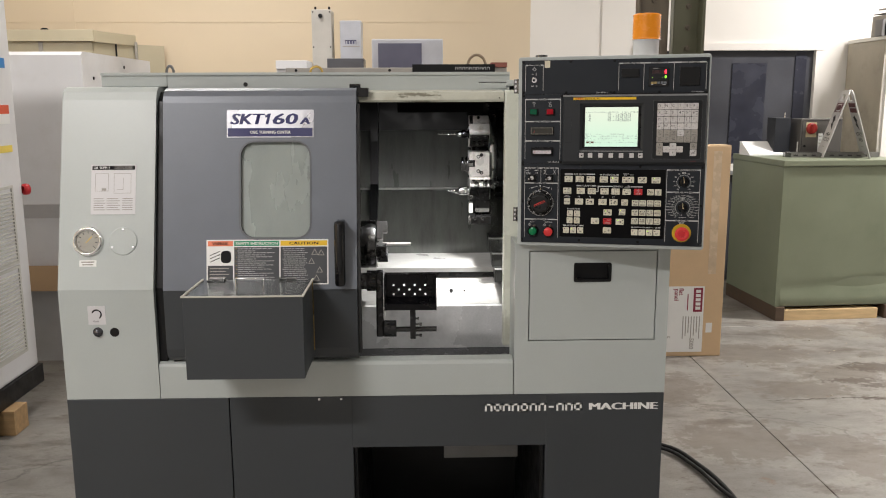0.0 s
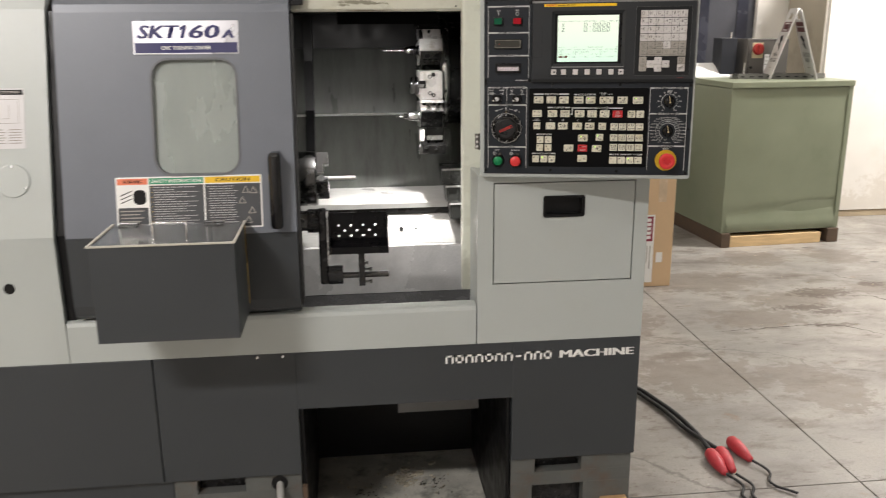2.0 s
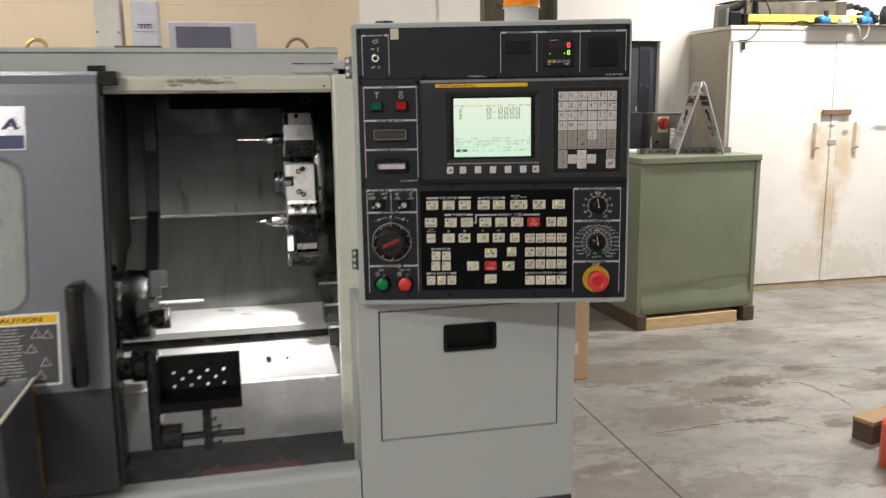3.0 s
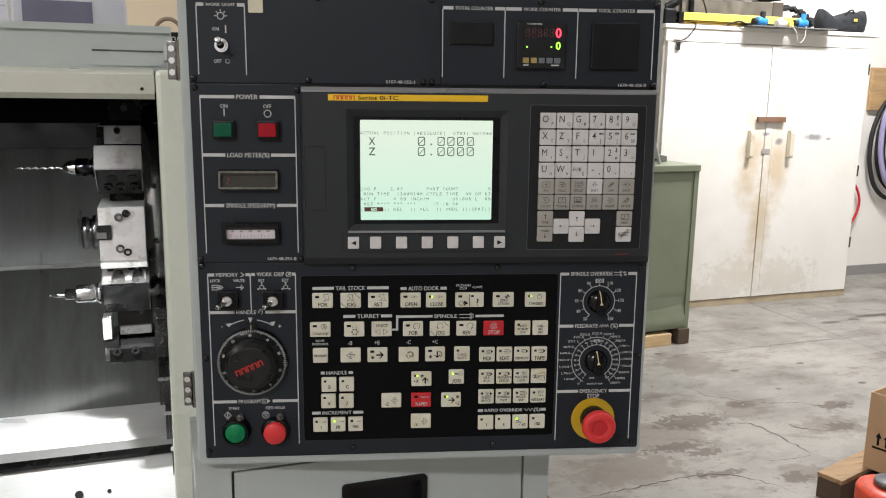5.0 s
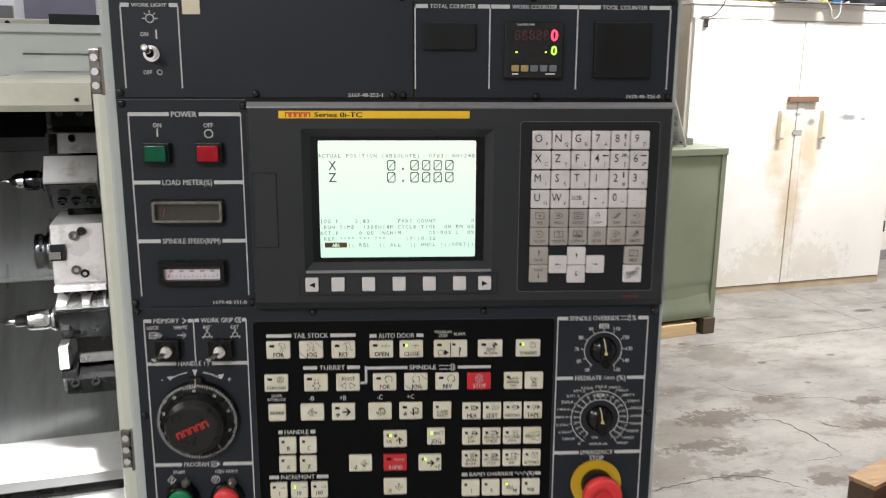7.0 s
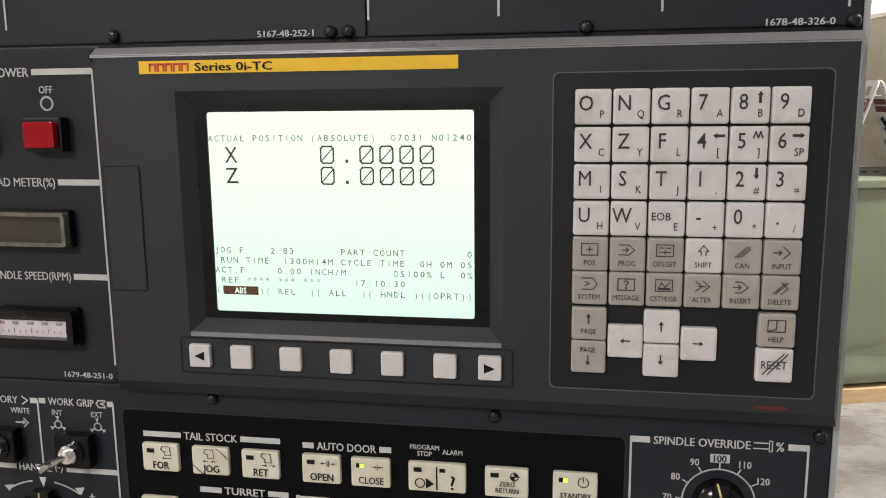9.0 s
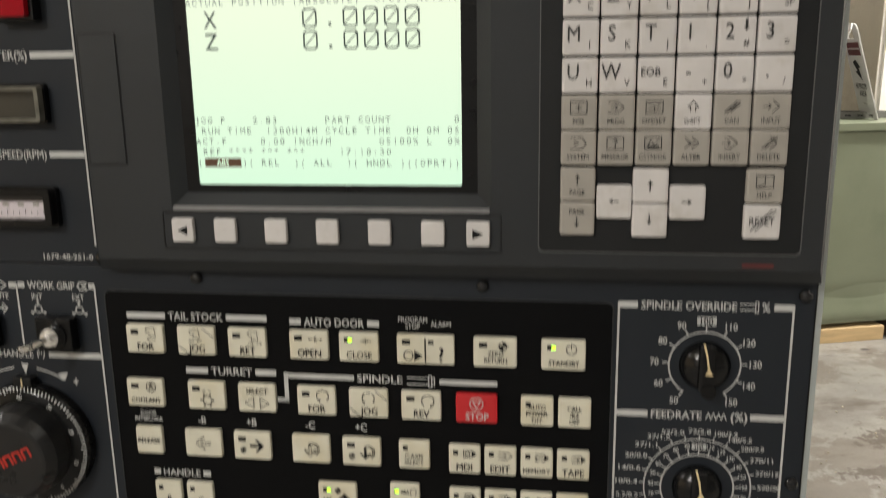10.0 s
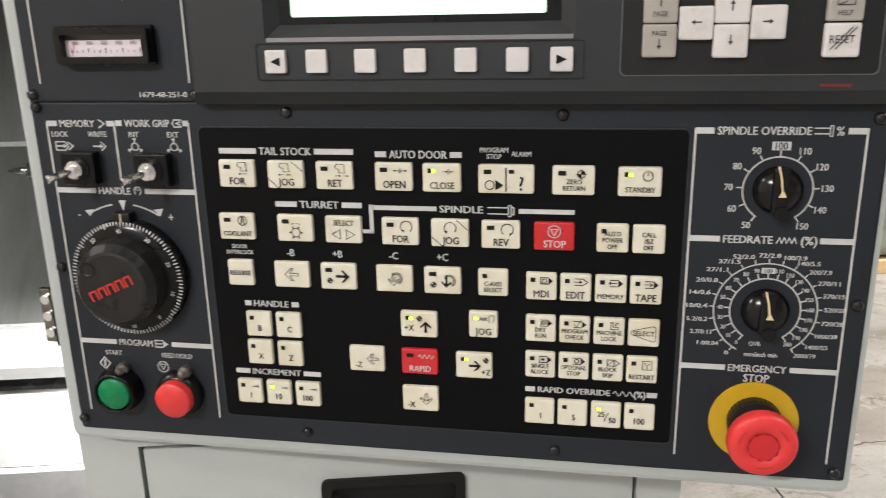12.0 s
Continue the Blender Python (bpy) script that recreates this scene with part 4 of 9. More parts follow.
# pale seam: the bright line on the steel lip is put into its colour
part("sheet_lip", extrude([(0.776, 1.312), (0.782, 1.3175), (0.786, 1.314), (0.780, 1.3085)], 0.87, 1.9, "x"), mat("highlight_sheet_edge", (0.62, 0.62, 0.60), 0.4, metal=0.2), lathe)
# upper guard black: the unlit band under the header is in its colour
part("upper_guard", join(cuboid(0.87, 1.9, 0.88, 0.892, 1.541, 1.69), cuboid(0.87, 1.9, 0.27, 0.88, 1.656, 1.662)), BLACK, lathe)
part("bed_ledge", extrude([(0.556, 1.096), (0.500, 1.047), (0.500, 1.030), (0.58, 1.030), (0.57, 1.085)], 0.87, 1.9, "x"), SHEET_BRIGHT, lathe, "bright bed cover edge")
part("way_rail", join(cuboid(0.87, 1.9, 0.506, 0.60, 1.010, 1.0295, 0.002), cuboid(0.87, 1.9, 0.56, 0.62, 0.975, 1.0095)), mat("oily_way_rail", (0.055, 0.055, 0.055), 0.3, metal=0.6, var=0.3, scale=12), lathe)
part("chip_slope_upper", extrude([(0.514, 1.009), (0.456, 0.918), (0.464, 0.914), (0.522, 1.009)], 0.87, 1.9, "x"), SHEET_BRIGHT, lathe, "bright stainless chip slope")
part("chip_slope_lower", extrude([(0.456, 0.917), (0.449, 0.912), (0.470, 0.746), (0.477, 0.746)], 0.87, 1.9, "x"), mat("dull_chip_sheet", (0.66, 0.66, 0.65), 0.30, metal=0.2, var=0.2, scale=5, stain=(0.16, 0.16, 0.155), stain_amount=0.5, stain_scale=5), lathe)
part("trough", join(cuboid(0.87, 1.9, 0.06, 0.51, 0.735, 0.745), cuboid(0.87, 1.40, 0.101, 0.11, 0.745, 0.80)), OILY, lathe)
part("slope_bolt", rod((1.234, 0.4866, 0.960), (1.234, 0.478, 0.965), 0.007, segs=14), BLACK, lathe)
part("slope_bolt", rod((1.283, 0.4866, 0.960), (1.283, 0.481, 0.963), 0.0035, segs=14), BLACK, lathe)
part("red_chip_tray", cuboid(1.06, 1.30, 0.12, 0.30, 0.746, 0.752), mat("dull_red_plastic", (0.035, 0.010, 0.010), 0.5), lathe)
# guard walls near black: the shade of the recess is in their colour
part("inner_side", cuboid(0.860, 0.868, 0.10, 1.22, 0.74, 1.66), mat("shaded_guard_sheet", (0.034, 0.037, 0.031), 0.45, var=0.2), lathe)
part("spindle_guard", cuboid(0.870, 0.882, 0.20, 0.72, 1.25, 1.655), mat("shaded_guard_sheet", (0.034, 0.037, 0.031), 0.45, var=0.2), lathe)
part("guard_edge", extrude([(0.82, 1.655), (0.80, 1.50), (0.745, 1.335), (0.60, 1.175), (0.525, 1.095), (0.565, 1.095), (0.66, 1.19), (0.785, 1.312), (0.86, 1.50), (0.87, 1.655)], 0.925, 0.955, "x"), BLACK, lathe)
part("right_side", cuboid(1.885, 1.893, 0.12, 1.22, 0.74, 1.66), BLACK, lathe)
LAMP_BLACK = mat("matt_lamp_black", (0.004, 0.004, 0.004), 0.95, spec=0.0, bump=0.0)
part("work_lamp_housing", cuboid(1.05, 1.33, 0.204, 0.250, 1.6505, 1.6545), LAMP_BLACK, lathe)
# plates added to cut the work lamp's beam off at the bed ledge
for sy, low_z in ((0.2180, 1.6215), (0.2375, 1.6243)):
    part("light_cut_plate", cuboid(1.05, 1.33, sy, sy + 0.003, low_z, 1.650), LAMP_BLACK, lathe, "black plate added to cut off the work lamp's light")

# chuck and bar
CY, CZ = 0.337, 1.166
chuck = part("chuck", turned([(0.0, 0.0), (0.078, 0.0), (0.083, 0.004), (0.083, 0.040), (0.081, 0.043), (0.083, 0.046), (0.083, 0.093), (0.079, 0.099), (0.03, 0.099), (0.03, 0.085), (0.0, 0.085)], (0.872, CY, CZ), (1, 0, 0), 48), mat("turned_chuck_steel", (0.13, 0.13, 0.13), 0.25, metal=1.0, var=0.15, scale=20), lathe, "dark steel three-jaw chuck", True)
for k in range(3):
    a = radians(70 + 120 * k)
    jaw = join(cuboid(0.966, 1.005, -0.019, 0.019, 0.040, 0.078, 0.002), cuboid(0.966, 0.990, -0.019, 0.019, 0.016, 0.042, 0.002))
    part("jaw", jaw, mat("worn_jaw_steel", (0.17, 0.17, 0.17), 0.32, metal=0.85, var=0.2, scale=25, stain=(0.1, 0.09, 0.08), stain_amount=0.5, stain_scale=40), chuck, m=Matrix.Translation((0, CY, CZ)) @ Matrix.Rotation(a - math.pi / 2, 4, "X"))
part("bar_stock", rod((0.96, CY, CZ), (1.087, CY, CZ), 0.006, segs=16), mat("bright_bar_steel", (0.75, 0.73, 0.70), 0.3, metal=0.2), chuck)
part("chuck_body_back", turned([(0.10, 0.0), (0.10, 0.02)], (0.868, CY, CZ), (1, 0, 0), 40), OILY, lathe)

# tool setter arm with its drilled black tray
arm = thing("tool_setter_arm", "black swing arm with a drilled catcher tray", "machine arm")
part("swing_arm", join(cuboid(0.976, 1.000, 0.09, 0.13, 0.900, 1.118, 0.006), rod((0.945, 0.14, 1.078), (0.976, 0.14, 1.078), 0.034, segs=28)), OILY, arm)
part("hub", join(rod((0.90, 0.14, 1.074), (0.946, 0.14, 1.074), 0.024, segs=28, bev=0.002), rod((0.918, 0.14, 1.074), (0.926, 0.14, 1.074), 0.0265, segs=28)), STEEL_DARK, arm, "turned steel pivot hub")
part("arm_flange", extrude([(0.085, 0.965), (0.085, 1.095), (0.092, 1.112), (0.108, 1.116), (0.125, 1.105), (0.125, 0.965)], 1.0, 1.006, "x"), STEEL, arm)


def drilled_plate(x0, x1, z0, z1, y0, y1, holes, r):
    """A thin plate pierced by round holes."""
    bm = bmesh.new()
    loops = [[(x0, z0), (x1, z0), (x1, z1), (x0, z1)]] + [[(hx + r * math.cos(q * math.pi / 7), hz + r * math.sin(q * math.pi / 7)) for q in range(14)] for hx, hz in holes]
    edges = []
    for loop in loops:
        vs = [bm.verts.new((x, y0, z)) for x, z in loop]
        edges += [bm.edges.new((a, b)) for a, b in zip(vs, vs[1:] + vs[:1])]
    got = bmesh.ops.triangle_fill(bm, edges=edges, use_beauty=True)
    faces = [f for f in got["geom"] if isinstance(f, bmesh.types.BMFace)]
    out = bmesh.ops.extrude_face_region(bm, geom=faces)
    bmesh.ops.translate(bm, vec=(0, y1 - y0, 0), verts=[v for v in out["geom"] if isinstance(v, bmesh.types.BMVert)])
    bmesh.ops.recalc_face_normals(bm, faces=list(bm.faces))
    return bm


HOLES = [(1.034 + 0.034 * i, 1.077) for i in range(4)] + [(1.051 + 0.034 * i, 1.062) for i in range(3)] + [(1.034 + 0.034 * i, 1.047) for i in range(4)]
tray_pieces = (drilled_plate(1.008, 1.168, 1.036, 1.110, 0.075, 0.078, HOLES, 0.0036), extrude([(0.078, 1.036), (0.038, 1.020), (0.038, 1.024), (0.078, 1.041)], 1.008, 1.168, "x"), cuboid(1.008, 1.168, 0.035, 0.038, 1.004, 1.0235),
               cuboid(1.005, 1.008, 0.035, 0.078, 1.003, 1.112), cuboid(1.168, 1.171, 0.035, 0.078, 1.003, 1.112), cuboid(1.005, 1.171, 0.070, 0.0795, 1.1105, 1.1145))
BLACK_ANO = mat("black_anodised", (0.004, 0.004, 0.005), 0.3, spec=0.25)
for nm, piece in zip(("tray_back", "tray_floor", "tray_lip", "tray_end", "tray_end", "tray_rim"), tray_pieces):
    part(nm, piece, BLACK_ANO, arm)
part("cross_rod", rod((1.0, 0.10, 0.924), (1.172, 0.10, 0.924), 0.0085, segs=20), mat("dark_ground_rod", (0.10, 0.10, 0.10), 0.22, metal=0.9), arm)
part("rod_boss", rod((1.0, 0.10, 0.927), (1.041, 0.10, 0.927), 0.027, segs=28, bev=0.002), OILY, arm)
part("clamp_block", cuboid(1.086, 1.104, 0.075, 0.125, 0.897, 1.004, 0.003), OILY, arm)
for z, w in ((0.963, 0.010), (0.944, 0.020), (0.927, 0.016), (0.907, 0.020)):
    part("clamp_screw", join(rod((1.104, 0.086, z), (1.104 + w * 0.6, 0.086, z), 0.0032, segs=12), rod((1.104 + w * 0.6, 0.086, z), (1.104 + w, 0.086, z), 0.0052, segs=14)), STEEL_DARK, arm)

# turret with its tool blocks
TY, TZ, TX0, TX1 = 0.625, 1.462, 1.297, 1.367
BRIGHT = mat("bright_ground_steel", (0.70, 0.68, 0.66), 0.32, metal=0.15, var=0.10, scale=22, bump=0.04, stain=(0.22, 0.16, 0.11), stain_amount=0.55, stain_scale=34)
GROUND = mat("grey_ground_steel", (0.30, 0.30, 0.29), 0.3, metal=0.7, var=0.2, scale=25, bump=0.05, stain=(0.08, 0.06, 0.05), stain_amount=0.6, stain_scale=30)
# dark holders, and down-turned faces whose shade is put into the colour
DARK_TOOL = mat("near_black_toolholder", (0.028, 0.028, 0.028), 0.22, metal=0.5, var=0.35, scale=30, bump=0.12)
SCREW = mat("oily_cap_screw", (0.012, 0.012, 0.012), 0.25, metal=0.2)
turret = thing("tool_turret", "steel tool turret disc carrying drill and boring holders", "tool turret")
part("turret_disc", turned([(0.0, 0.0), (0.172, 0.0), (0.178, 0.004), (0.178, 0.027), (0.174, 0.031), (0.0, 0.031)], (1.368, TY, TZ), (1, 0, 0), 72), mat("polished_turret_steel", (0.50, 0.50, 0.49), 0.22, metal=0.9, var=0.2, scale=20, bump=0.02), turret, "ground steel turret disc", True)
part("turret_back", turned([(0.166, 0.0), (0.166, 0.06), (0.150, 0.075), (0.0, 0.075)], (1.3992, TY, TZ), (1, 0, 0), 60), DARK_TOOL, turret, smooth=True)
part("turret_housing", cuboid(1.475, 1.82, TY - 0.15, TY + 0.25, TZ - 0.25, TZ + 0.15, 0.02), OILY, turret)
# drum added so that the gaps between the holders stay dark
part("turret_core", turned([(0.0, 0.0), (0.140, 0.0), (0.146, 0.004), (0.146, 0.055)], (1.312, TY, TZ - 0.02), (1, 0, 0), 10), DARK_TOOL, turret, "near-black drum closing the dark gaps behind the holders")
for q in range(12):
    a = radians(15 + 30 * q)
    part("disc_screw", rod((1.383, TY + 0.1775 * math.cos(a), TZ + 0.1775 * math.sin(a)), (1.383, TY + 0.1815 * math.cos(a), TZ + 0.1815 * math.sin(a)), 0.0045, segs=12), SCREW, turret)


def cap_screw(p, way, r, parent, h=0.006):
    """A socket-head screw standing on a face, its socket sunk."""
    return part("cap_screw", turned([(r, -0.002), (r, h - 0.001), (r - 0.001, h), (r * 0.5, h), (r * 0.5, h * 0.3), (0.0, h * 0.3)], p, way, 16), SCREW, parent)


def holder(outline, x0, x1, material, name="tool_block"):
    return part(name, extrude(outline, x0, x1, "x", 0.0015), material, turret)


# upper blank station and the clamp plate under it
top = holder([(0.476, 1.616), (0.482, 1.655), (0.56, 1.655), (0.56, 1.600), (0.49, 1.606)], TX0 + 0.006, TX1, DARK_TOOL)
for x in (TX0 + 0.018, TX0 + 0.046):
    cap_screw((x, 0.480, 1.636), (0, -1, -0.1), 0.0065, top)
part("bush_edge", turned([(0.030, 0.0), (0.030, 0.010), (0.02, 0.012)], (TX0 + 0.006, 0.53, 1.635), (-1, 0, 0), 28), DARK_TOOL, top)
plate_ = holder([(0.452, 1.578), (0.466, 1.606), (0.56, 1.606), (0.55, 1.572)], TX0 + 0.004, TX1, BRIGHT, "clamp_plate")
cap_screw((TX0 + 0.034, 0.461, 1.598), (0, -1, 0.5), 0.005, plate_)
part("corner_notch", extrude([(0.449, 1.578), (0.4625, 1.6055), (0.475, 1.6055), (0.462, 1.578)], TX0 + 0.003, TX0 + 0.014, "x"), DARK_TOOL, plate_)
# drill station, turned up
up = holder([(0.393, 1.544), (0.418, 1.578), (0.53, 1.560), (0.50, 1.495), (0.450, 1.501)], TX0, TX1, BRIGHT)
# near-black underside: the face turns down, its shade is in the colour
part("lower_face", extrude([(0.3955, 1.5415), (0.4495, 1.4995), (0.4475, 1.4975), (0.3935, 1.5400)], TX0 + 0.0015, TX1 - 0.0015, "x"), DARK_TOOL, up, "lower face of the drill block, shade put into its colour")
for x in (TX0 + 0.018, TX0 + 0.036, TX0 + 0.056):
    cap_screw((x, 0.431, 1.512), (0, -0.62, -0.78), 0.0062, up)
for x in (TX0 + 0.024, TX0 + 0.055):
    part("relief", rod((x, 0.412, 1.5275), (x, 0.4105, 1.5255), 0.0085, segs=20), BLACK, up)
part("drill_chuck", turned([(0.010, 0.0), (0.0165, 0.001), (0.0165, 0.004), (0.0125, 0.005), (0.0125, 0.008), (0.0145, 0.010), (0.0145, 0.026), (0.012, 0.029), (0.0105, 0.029)], (TX0, 0.428, 1.543), (-1, 0, 0), 28), mat("black_chuck_steel", (0.05, 0.05, 0.055), 0.15, metal=1.0), up, "black steel drill chuck", True)
part("collet_tip", turned([(0.0112, 0.029), (0.0112, 0.036), (0.0095, 0.041), (0.0042, 0.047)], (TX0, 0.428, 1.543), (-1, 0, 0), 24), CHROME, up, smooth=True)


def twist_drill(x0, length, y, z, r):
    """A fluted drill: a lens-shaped section that turns along its length."""
    bm = bmesh.new()
    rings = []
    for q in range(41):
        h = length * q / 40
        k = 1.0 if q < 38 else (40 - q) / 2.4 + 0.05
        turn = 2 * math.pi * 3.2 * q / 40
        rings.append([bm.verts.new((x0 - h, y + k * (r * math.cos(e) * math.cos(turn) - 0.45 * r * math.sin(e) * math.sin(turn)), z + k * (r * math.cos(e) * math.sin(turn) + 0.45 * r * math.sin(e) * math.cos(turn)))) for e in [2 * math.pi * w / 10 for w in range(10)]])
    for a, b in zip(rings, rings[1:]):
        for w in range(10):
            bm.faces.new((a[w], a[(w + 1) % 10], b[(w + 1) % 10], b[w]))
    bm.faces.new(rings[-1])
    bmesh.ops.recalc_face_normals(bm, faces=list(bm.faces))
    return bm


part("twist_drill", twist_drill(TX0 - 0.046, 0.069, 0.428, 1.543, 0.0030), CHROME, up, "fluted twist drill", True)
# boring station, facing the door
mid = holder([(0.413, 1.480), (0.409, 1.394), (0.53, 1.394), (0.53, 1.480)], TX0, TX1, BRIGHT)
for z, s_ in ((1.464, 1), (1.413, -1)):
    part("bush", turned([(0.0035, 0.001), (0.0035, 0.0035), (0.0068, 0.0035), (0.0068, -0.001)], (TX0 + 0.031, 0.411, z), (0, -1, 0), 18), STEEL_DARK, mid)
    cap_screw((TX0 + 0.042, 0.411, z + 0.006 * s_), (0, -1, 0), 0.0062, mid, 0.004)
part("keyway", cuboid(TX0 - 0.001, TX0 + 0.019, 0.4075, 0.44, 1.428, 1.452, 0.001), DARK_TOOL, mid)
part("key_block", cuboid(TX0 - 0.003, TX0 + 0.012, 0.404, 0.44, 1.431, 1.441, 0.001), GROUND, mid)
part("boring_bush", turned([(0.012, 0.022), (0.012, 0.0), (0.024, 0.0), (0.028, 0.003), (0.028, 0.010), (0.023, 0.012), (0.023, 0.016), (0.026, 0.018), (0.026, 0.026), (0.014, 0.028)], (TX0, 0.455, 1.434), (-1, 0, 0), 32), STEEL_DARK, mid, smooth=True)
part("front_lip", cuboid(TX0 + 0.001, TX1 + 0.001, 0.393, 0.45, 1.3845, 1.3935, 0.001), BRIGHT, mid, "bright ground lip under the boring block")
# spot drill station, turned down, with scalloped shoulders


def scalloped():
    """The shoulder of a holder: a strip with two round bites out of its lower edge."""
    n, rows = 36, []
    bm = bmesh.new()
    for q in range(n + 1):
        x = TX0 + 0.002 + (TX1 - TX0 - 0.004) * q / n
        bite = max([math.sqrt(max(0.0, 1 - ((x - c) / 0.010) ** 2)) for c in (TX0 + 0.026, TX0 + 0.056)])
        d = 0.30 + 0.62 * (1 - bite)
        y, z = 0.445 + (0.388 - 0.445) * d, 1.383 + (1.360 - 1.383) * d
        rows.append([bm.verts.new(p) for p in ((x, 0.448, 1.3855), (x, y - 0.0016, z + 0.0036), (x, y + 0.001, z - 0.003))])
    for a, b in zip(rows, rows[1:]):
        for w in range(2):
            bm.faces.new((a[w], a[w + 1], b[w + 1], b[w]))
    bmesh.ops.recalc_face_normals(bm, faces=list(bm.faces))
    return bm


low = holder([(0.388, 1.360), (0.445, 1.382), (0.53, 1.380), (0.53, 1.30), (0.425, 1.306)], TX0, TX1 + 0.002, GROUND)
part("shoulder", scalloped(), BRIGHT, low, "bright scalloped shoulder of the holder")
# outward face turned down, painted near black for its shade
part("down_face", extrude([(0.3865, 1.3585), (0.4235, 1.3065), (0.4215, 1.3055), (0.3845, 1.3570)], TX0 + 0.0015, TX1 + 0.0005, "x"), DARK_TOOL, low, "lower face of the spot drill block, shade put into its colour")
for x in (TX0 + 0.014, TX0 + 0.046, TX0 + 0.062):
    cap_screw((x, 0.424, 1.3755), (0, -0.37, 0.93), 0.0058, low, 0.007)
part("drill_chuck", turned([(0.012, 0.0), (0.0175, 0.001), (0.0175, 0.006), (0.0130, 0.008), (0.0135, 0.010), (0.0150, 0.012), (0.0150, 0.036), (0.0135, 0.039), (0.0100, 0.040), (0.0100, 0.053), (0.0065, 0.055)], (TX0, 0.405, 1.343), (-1, 0, 0), 28), CHROME, low, smooth=True)
part("spot_drill", turned([(0.0042, 0.0), (0.0042, 0.016), (0.0022, 0.017), (0.0022, 0.022), (0.0, 0.025)], (TX0 - 0.054, 0.405, 1.343), (-1, 0, 0), 14), CHROME, low, smooth=True)
# the tools below, nearly black
turning = holder([(0.432, 1.304), (0.432, 1.268), (0.446, 1.256), (0.53, 1.256), (0.53, 1.304)], TX0 + 0.020, TX1 + 0.004, DARK_TOOL)
part("wedge", cuboid(TX0 + 0.022, TX1 + 0.002, 0.429, 0.44, 1.263, 1.279, 0.002), GROUND, turning)
part("turning_tool", extrude([(0.400, 1.300), (0.400, 1.266), (0.416, 1.262), (0.44, 1.262), (0.44, 1.300)], TX0 - 0.002, TX0 + 0.011, "x", 0.001), BRIGHT, turning, "bright turning tool shank")
part("tool_seat", cuboid(TX0 - 0.001, TX0 + 0.021, 0.402, 0.45, 1.250, 1.262, 0.002), DARK_TOOL, turning)
base_ = holder([(0.400, 1.226), (0.394, 1.250), (0.430, 1.2545), (0.52, 1.2545), (0.52, 1.222), (0.41, 1.221)], TX0 + 0.006, TX1 + 0.006, DARK_TOOL)
for x in (TX0 + 0.018, TX0 + 0.046):
    cap_screw((x, 0.398, 1.243), (0, -0.9, 0.4), 0.0068, base_)
part("bush_edge", turned([(0.020, 0.0), (0.020, 0.008), (0.012, 0.009)], (TX0 + 0.006, 0.44, 1.238), (-1, 0, 0), 24), GROUND, base_)

# turnings that hang on the turret and lie on the cover
curls = random.Random(11)
swarf = bmesh.new()
for i in range(420):
    x, y, z = (curls.uniform(1.374, 1.398), 0.452 + curls.gauss(0, 0.010), 1.268 + curls.gauss(0, 0.026)) if i < 260 else (curls.gauss(1.392, 0.010), 0.470 + curls.gauss(0, 0.012), 1.175 + curls.gauss(0, 0.028))
    d = Vector((curls.gauss(0, 1), curls.gauss(0, 1), curls.gauss(0, 1))).normalized() * curls.uniform(0.0012, 0.0034)
    e = d.orthogonal().normalized() * curls.uniform(0.0004, 0.0011)
    p = Vector((x, y, z))
    vs = [swarf.verts.new(p + k) for k in (d, e, -d, -e, d.cross(e).normalized() * 0.0006)]
    for a, b in ((0, 1), (1, 2), (2, 3), (3, 0)):
        swarf.faces.new((vs[a], vs[b], vs[4]))
tagged(part("metal_swarf", swarf, mat("glinting_turnings", (0.42, 0.43, 0.42), 0.25, metal=0.9, var=0.4, scale=300)), "fine metal turnings caught on the tool turret", "swarf", kind="stuff")

# folded way covers on the right
cover = thing("way_cover", "stepped steel telescopic way cover", "way cover")
for i in range(3):
    x0, y0, z1 = 1.376 + 0.008 * i, 0.50 - 0.04 * i, 1.154 - 0.050 * i
    leaf = part("cover_leaf", join(cuboid(x0, 1.88, y0, 0.82, z1, z1 + 0.004), cuboid(x0, x0 + 0.005, y0 + 0.001, 0.82, z1 - 0.048, z1), cuboid(x0 + 0.0055, 1.88, y0 + 0.001, y0 + 0.02, z1 - 0.048, z1)), mat("oily_cover_steel", (0.07, 0.072, 0.068), 0.3, metal=0.4, var=0.2, scale=12), cover)
    # pale strip painted for the bright line along each leaf
    part("leaf_edge", cuboid(x0 - 0.002, 1.88, y0 - 0.003, y0, z1 - 0.001, z1 + 0.005), mat("highlight_sheet_edge", (0.62, 0.62, 0.60), 0.4, metal=0.2), leaf)

# beacon on the roof
beacon = thing("warning_beacon", "amber ribbed warning beacon on a white base", "beacon", m=pose(1.917, 0.44, 1.7255))
part("beacon_base", turned([(0.048, 0.0), (0.048, 0.01), (0.044, 0.012), (0.044, 0.139), (0.05, 0.141)], (0, 0, 0), (0, 0, 1), 32), WHITE_P, beacon, smooth=True)
amber = mat("amber_lens", (0.85, 0.28, 0.01), 0.25, var=0.05, bump=0.0)
part("lens", turned([(0.05, 0.141)] + [(0.0455 + 0.0035 * (i % 2), 0.146 + 0.0052 * i) for i in range(16)] + [(0.04, 0.229), (0.0, 0.231)], (0, 0, 0), (0, 0, 1), 36), amber, beacon, "ribbed amber plastic lens", True)

# steel bin hung on the door
bin_ = thing("hanging_bin", "dark grey steel bin with clear lid hung on the door", "bin", m=pose(0.455, -0.024, 0.88))
BW, BD, BH = 0.335, 0.228, 0.24
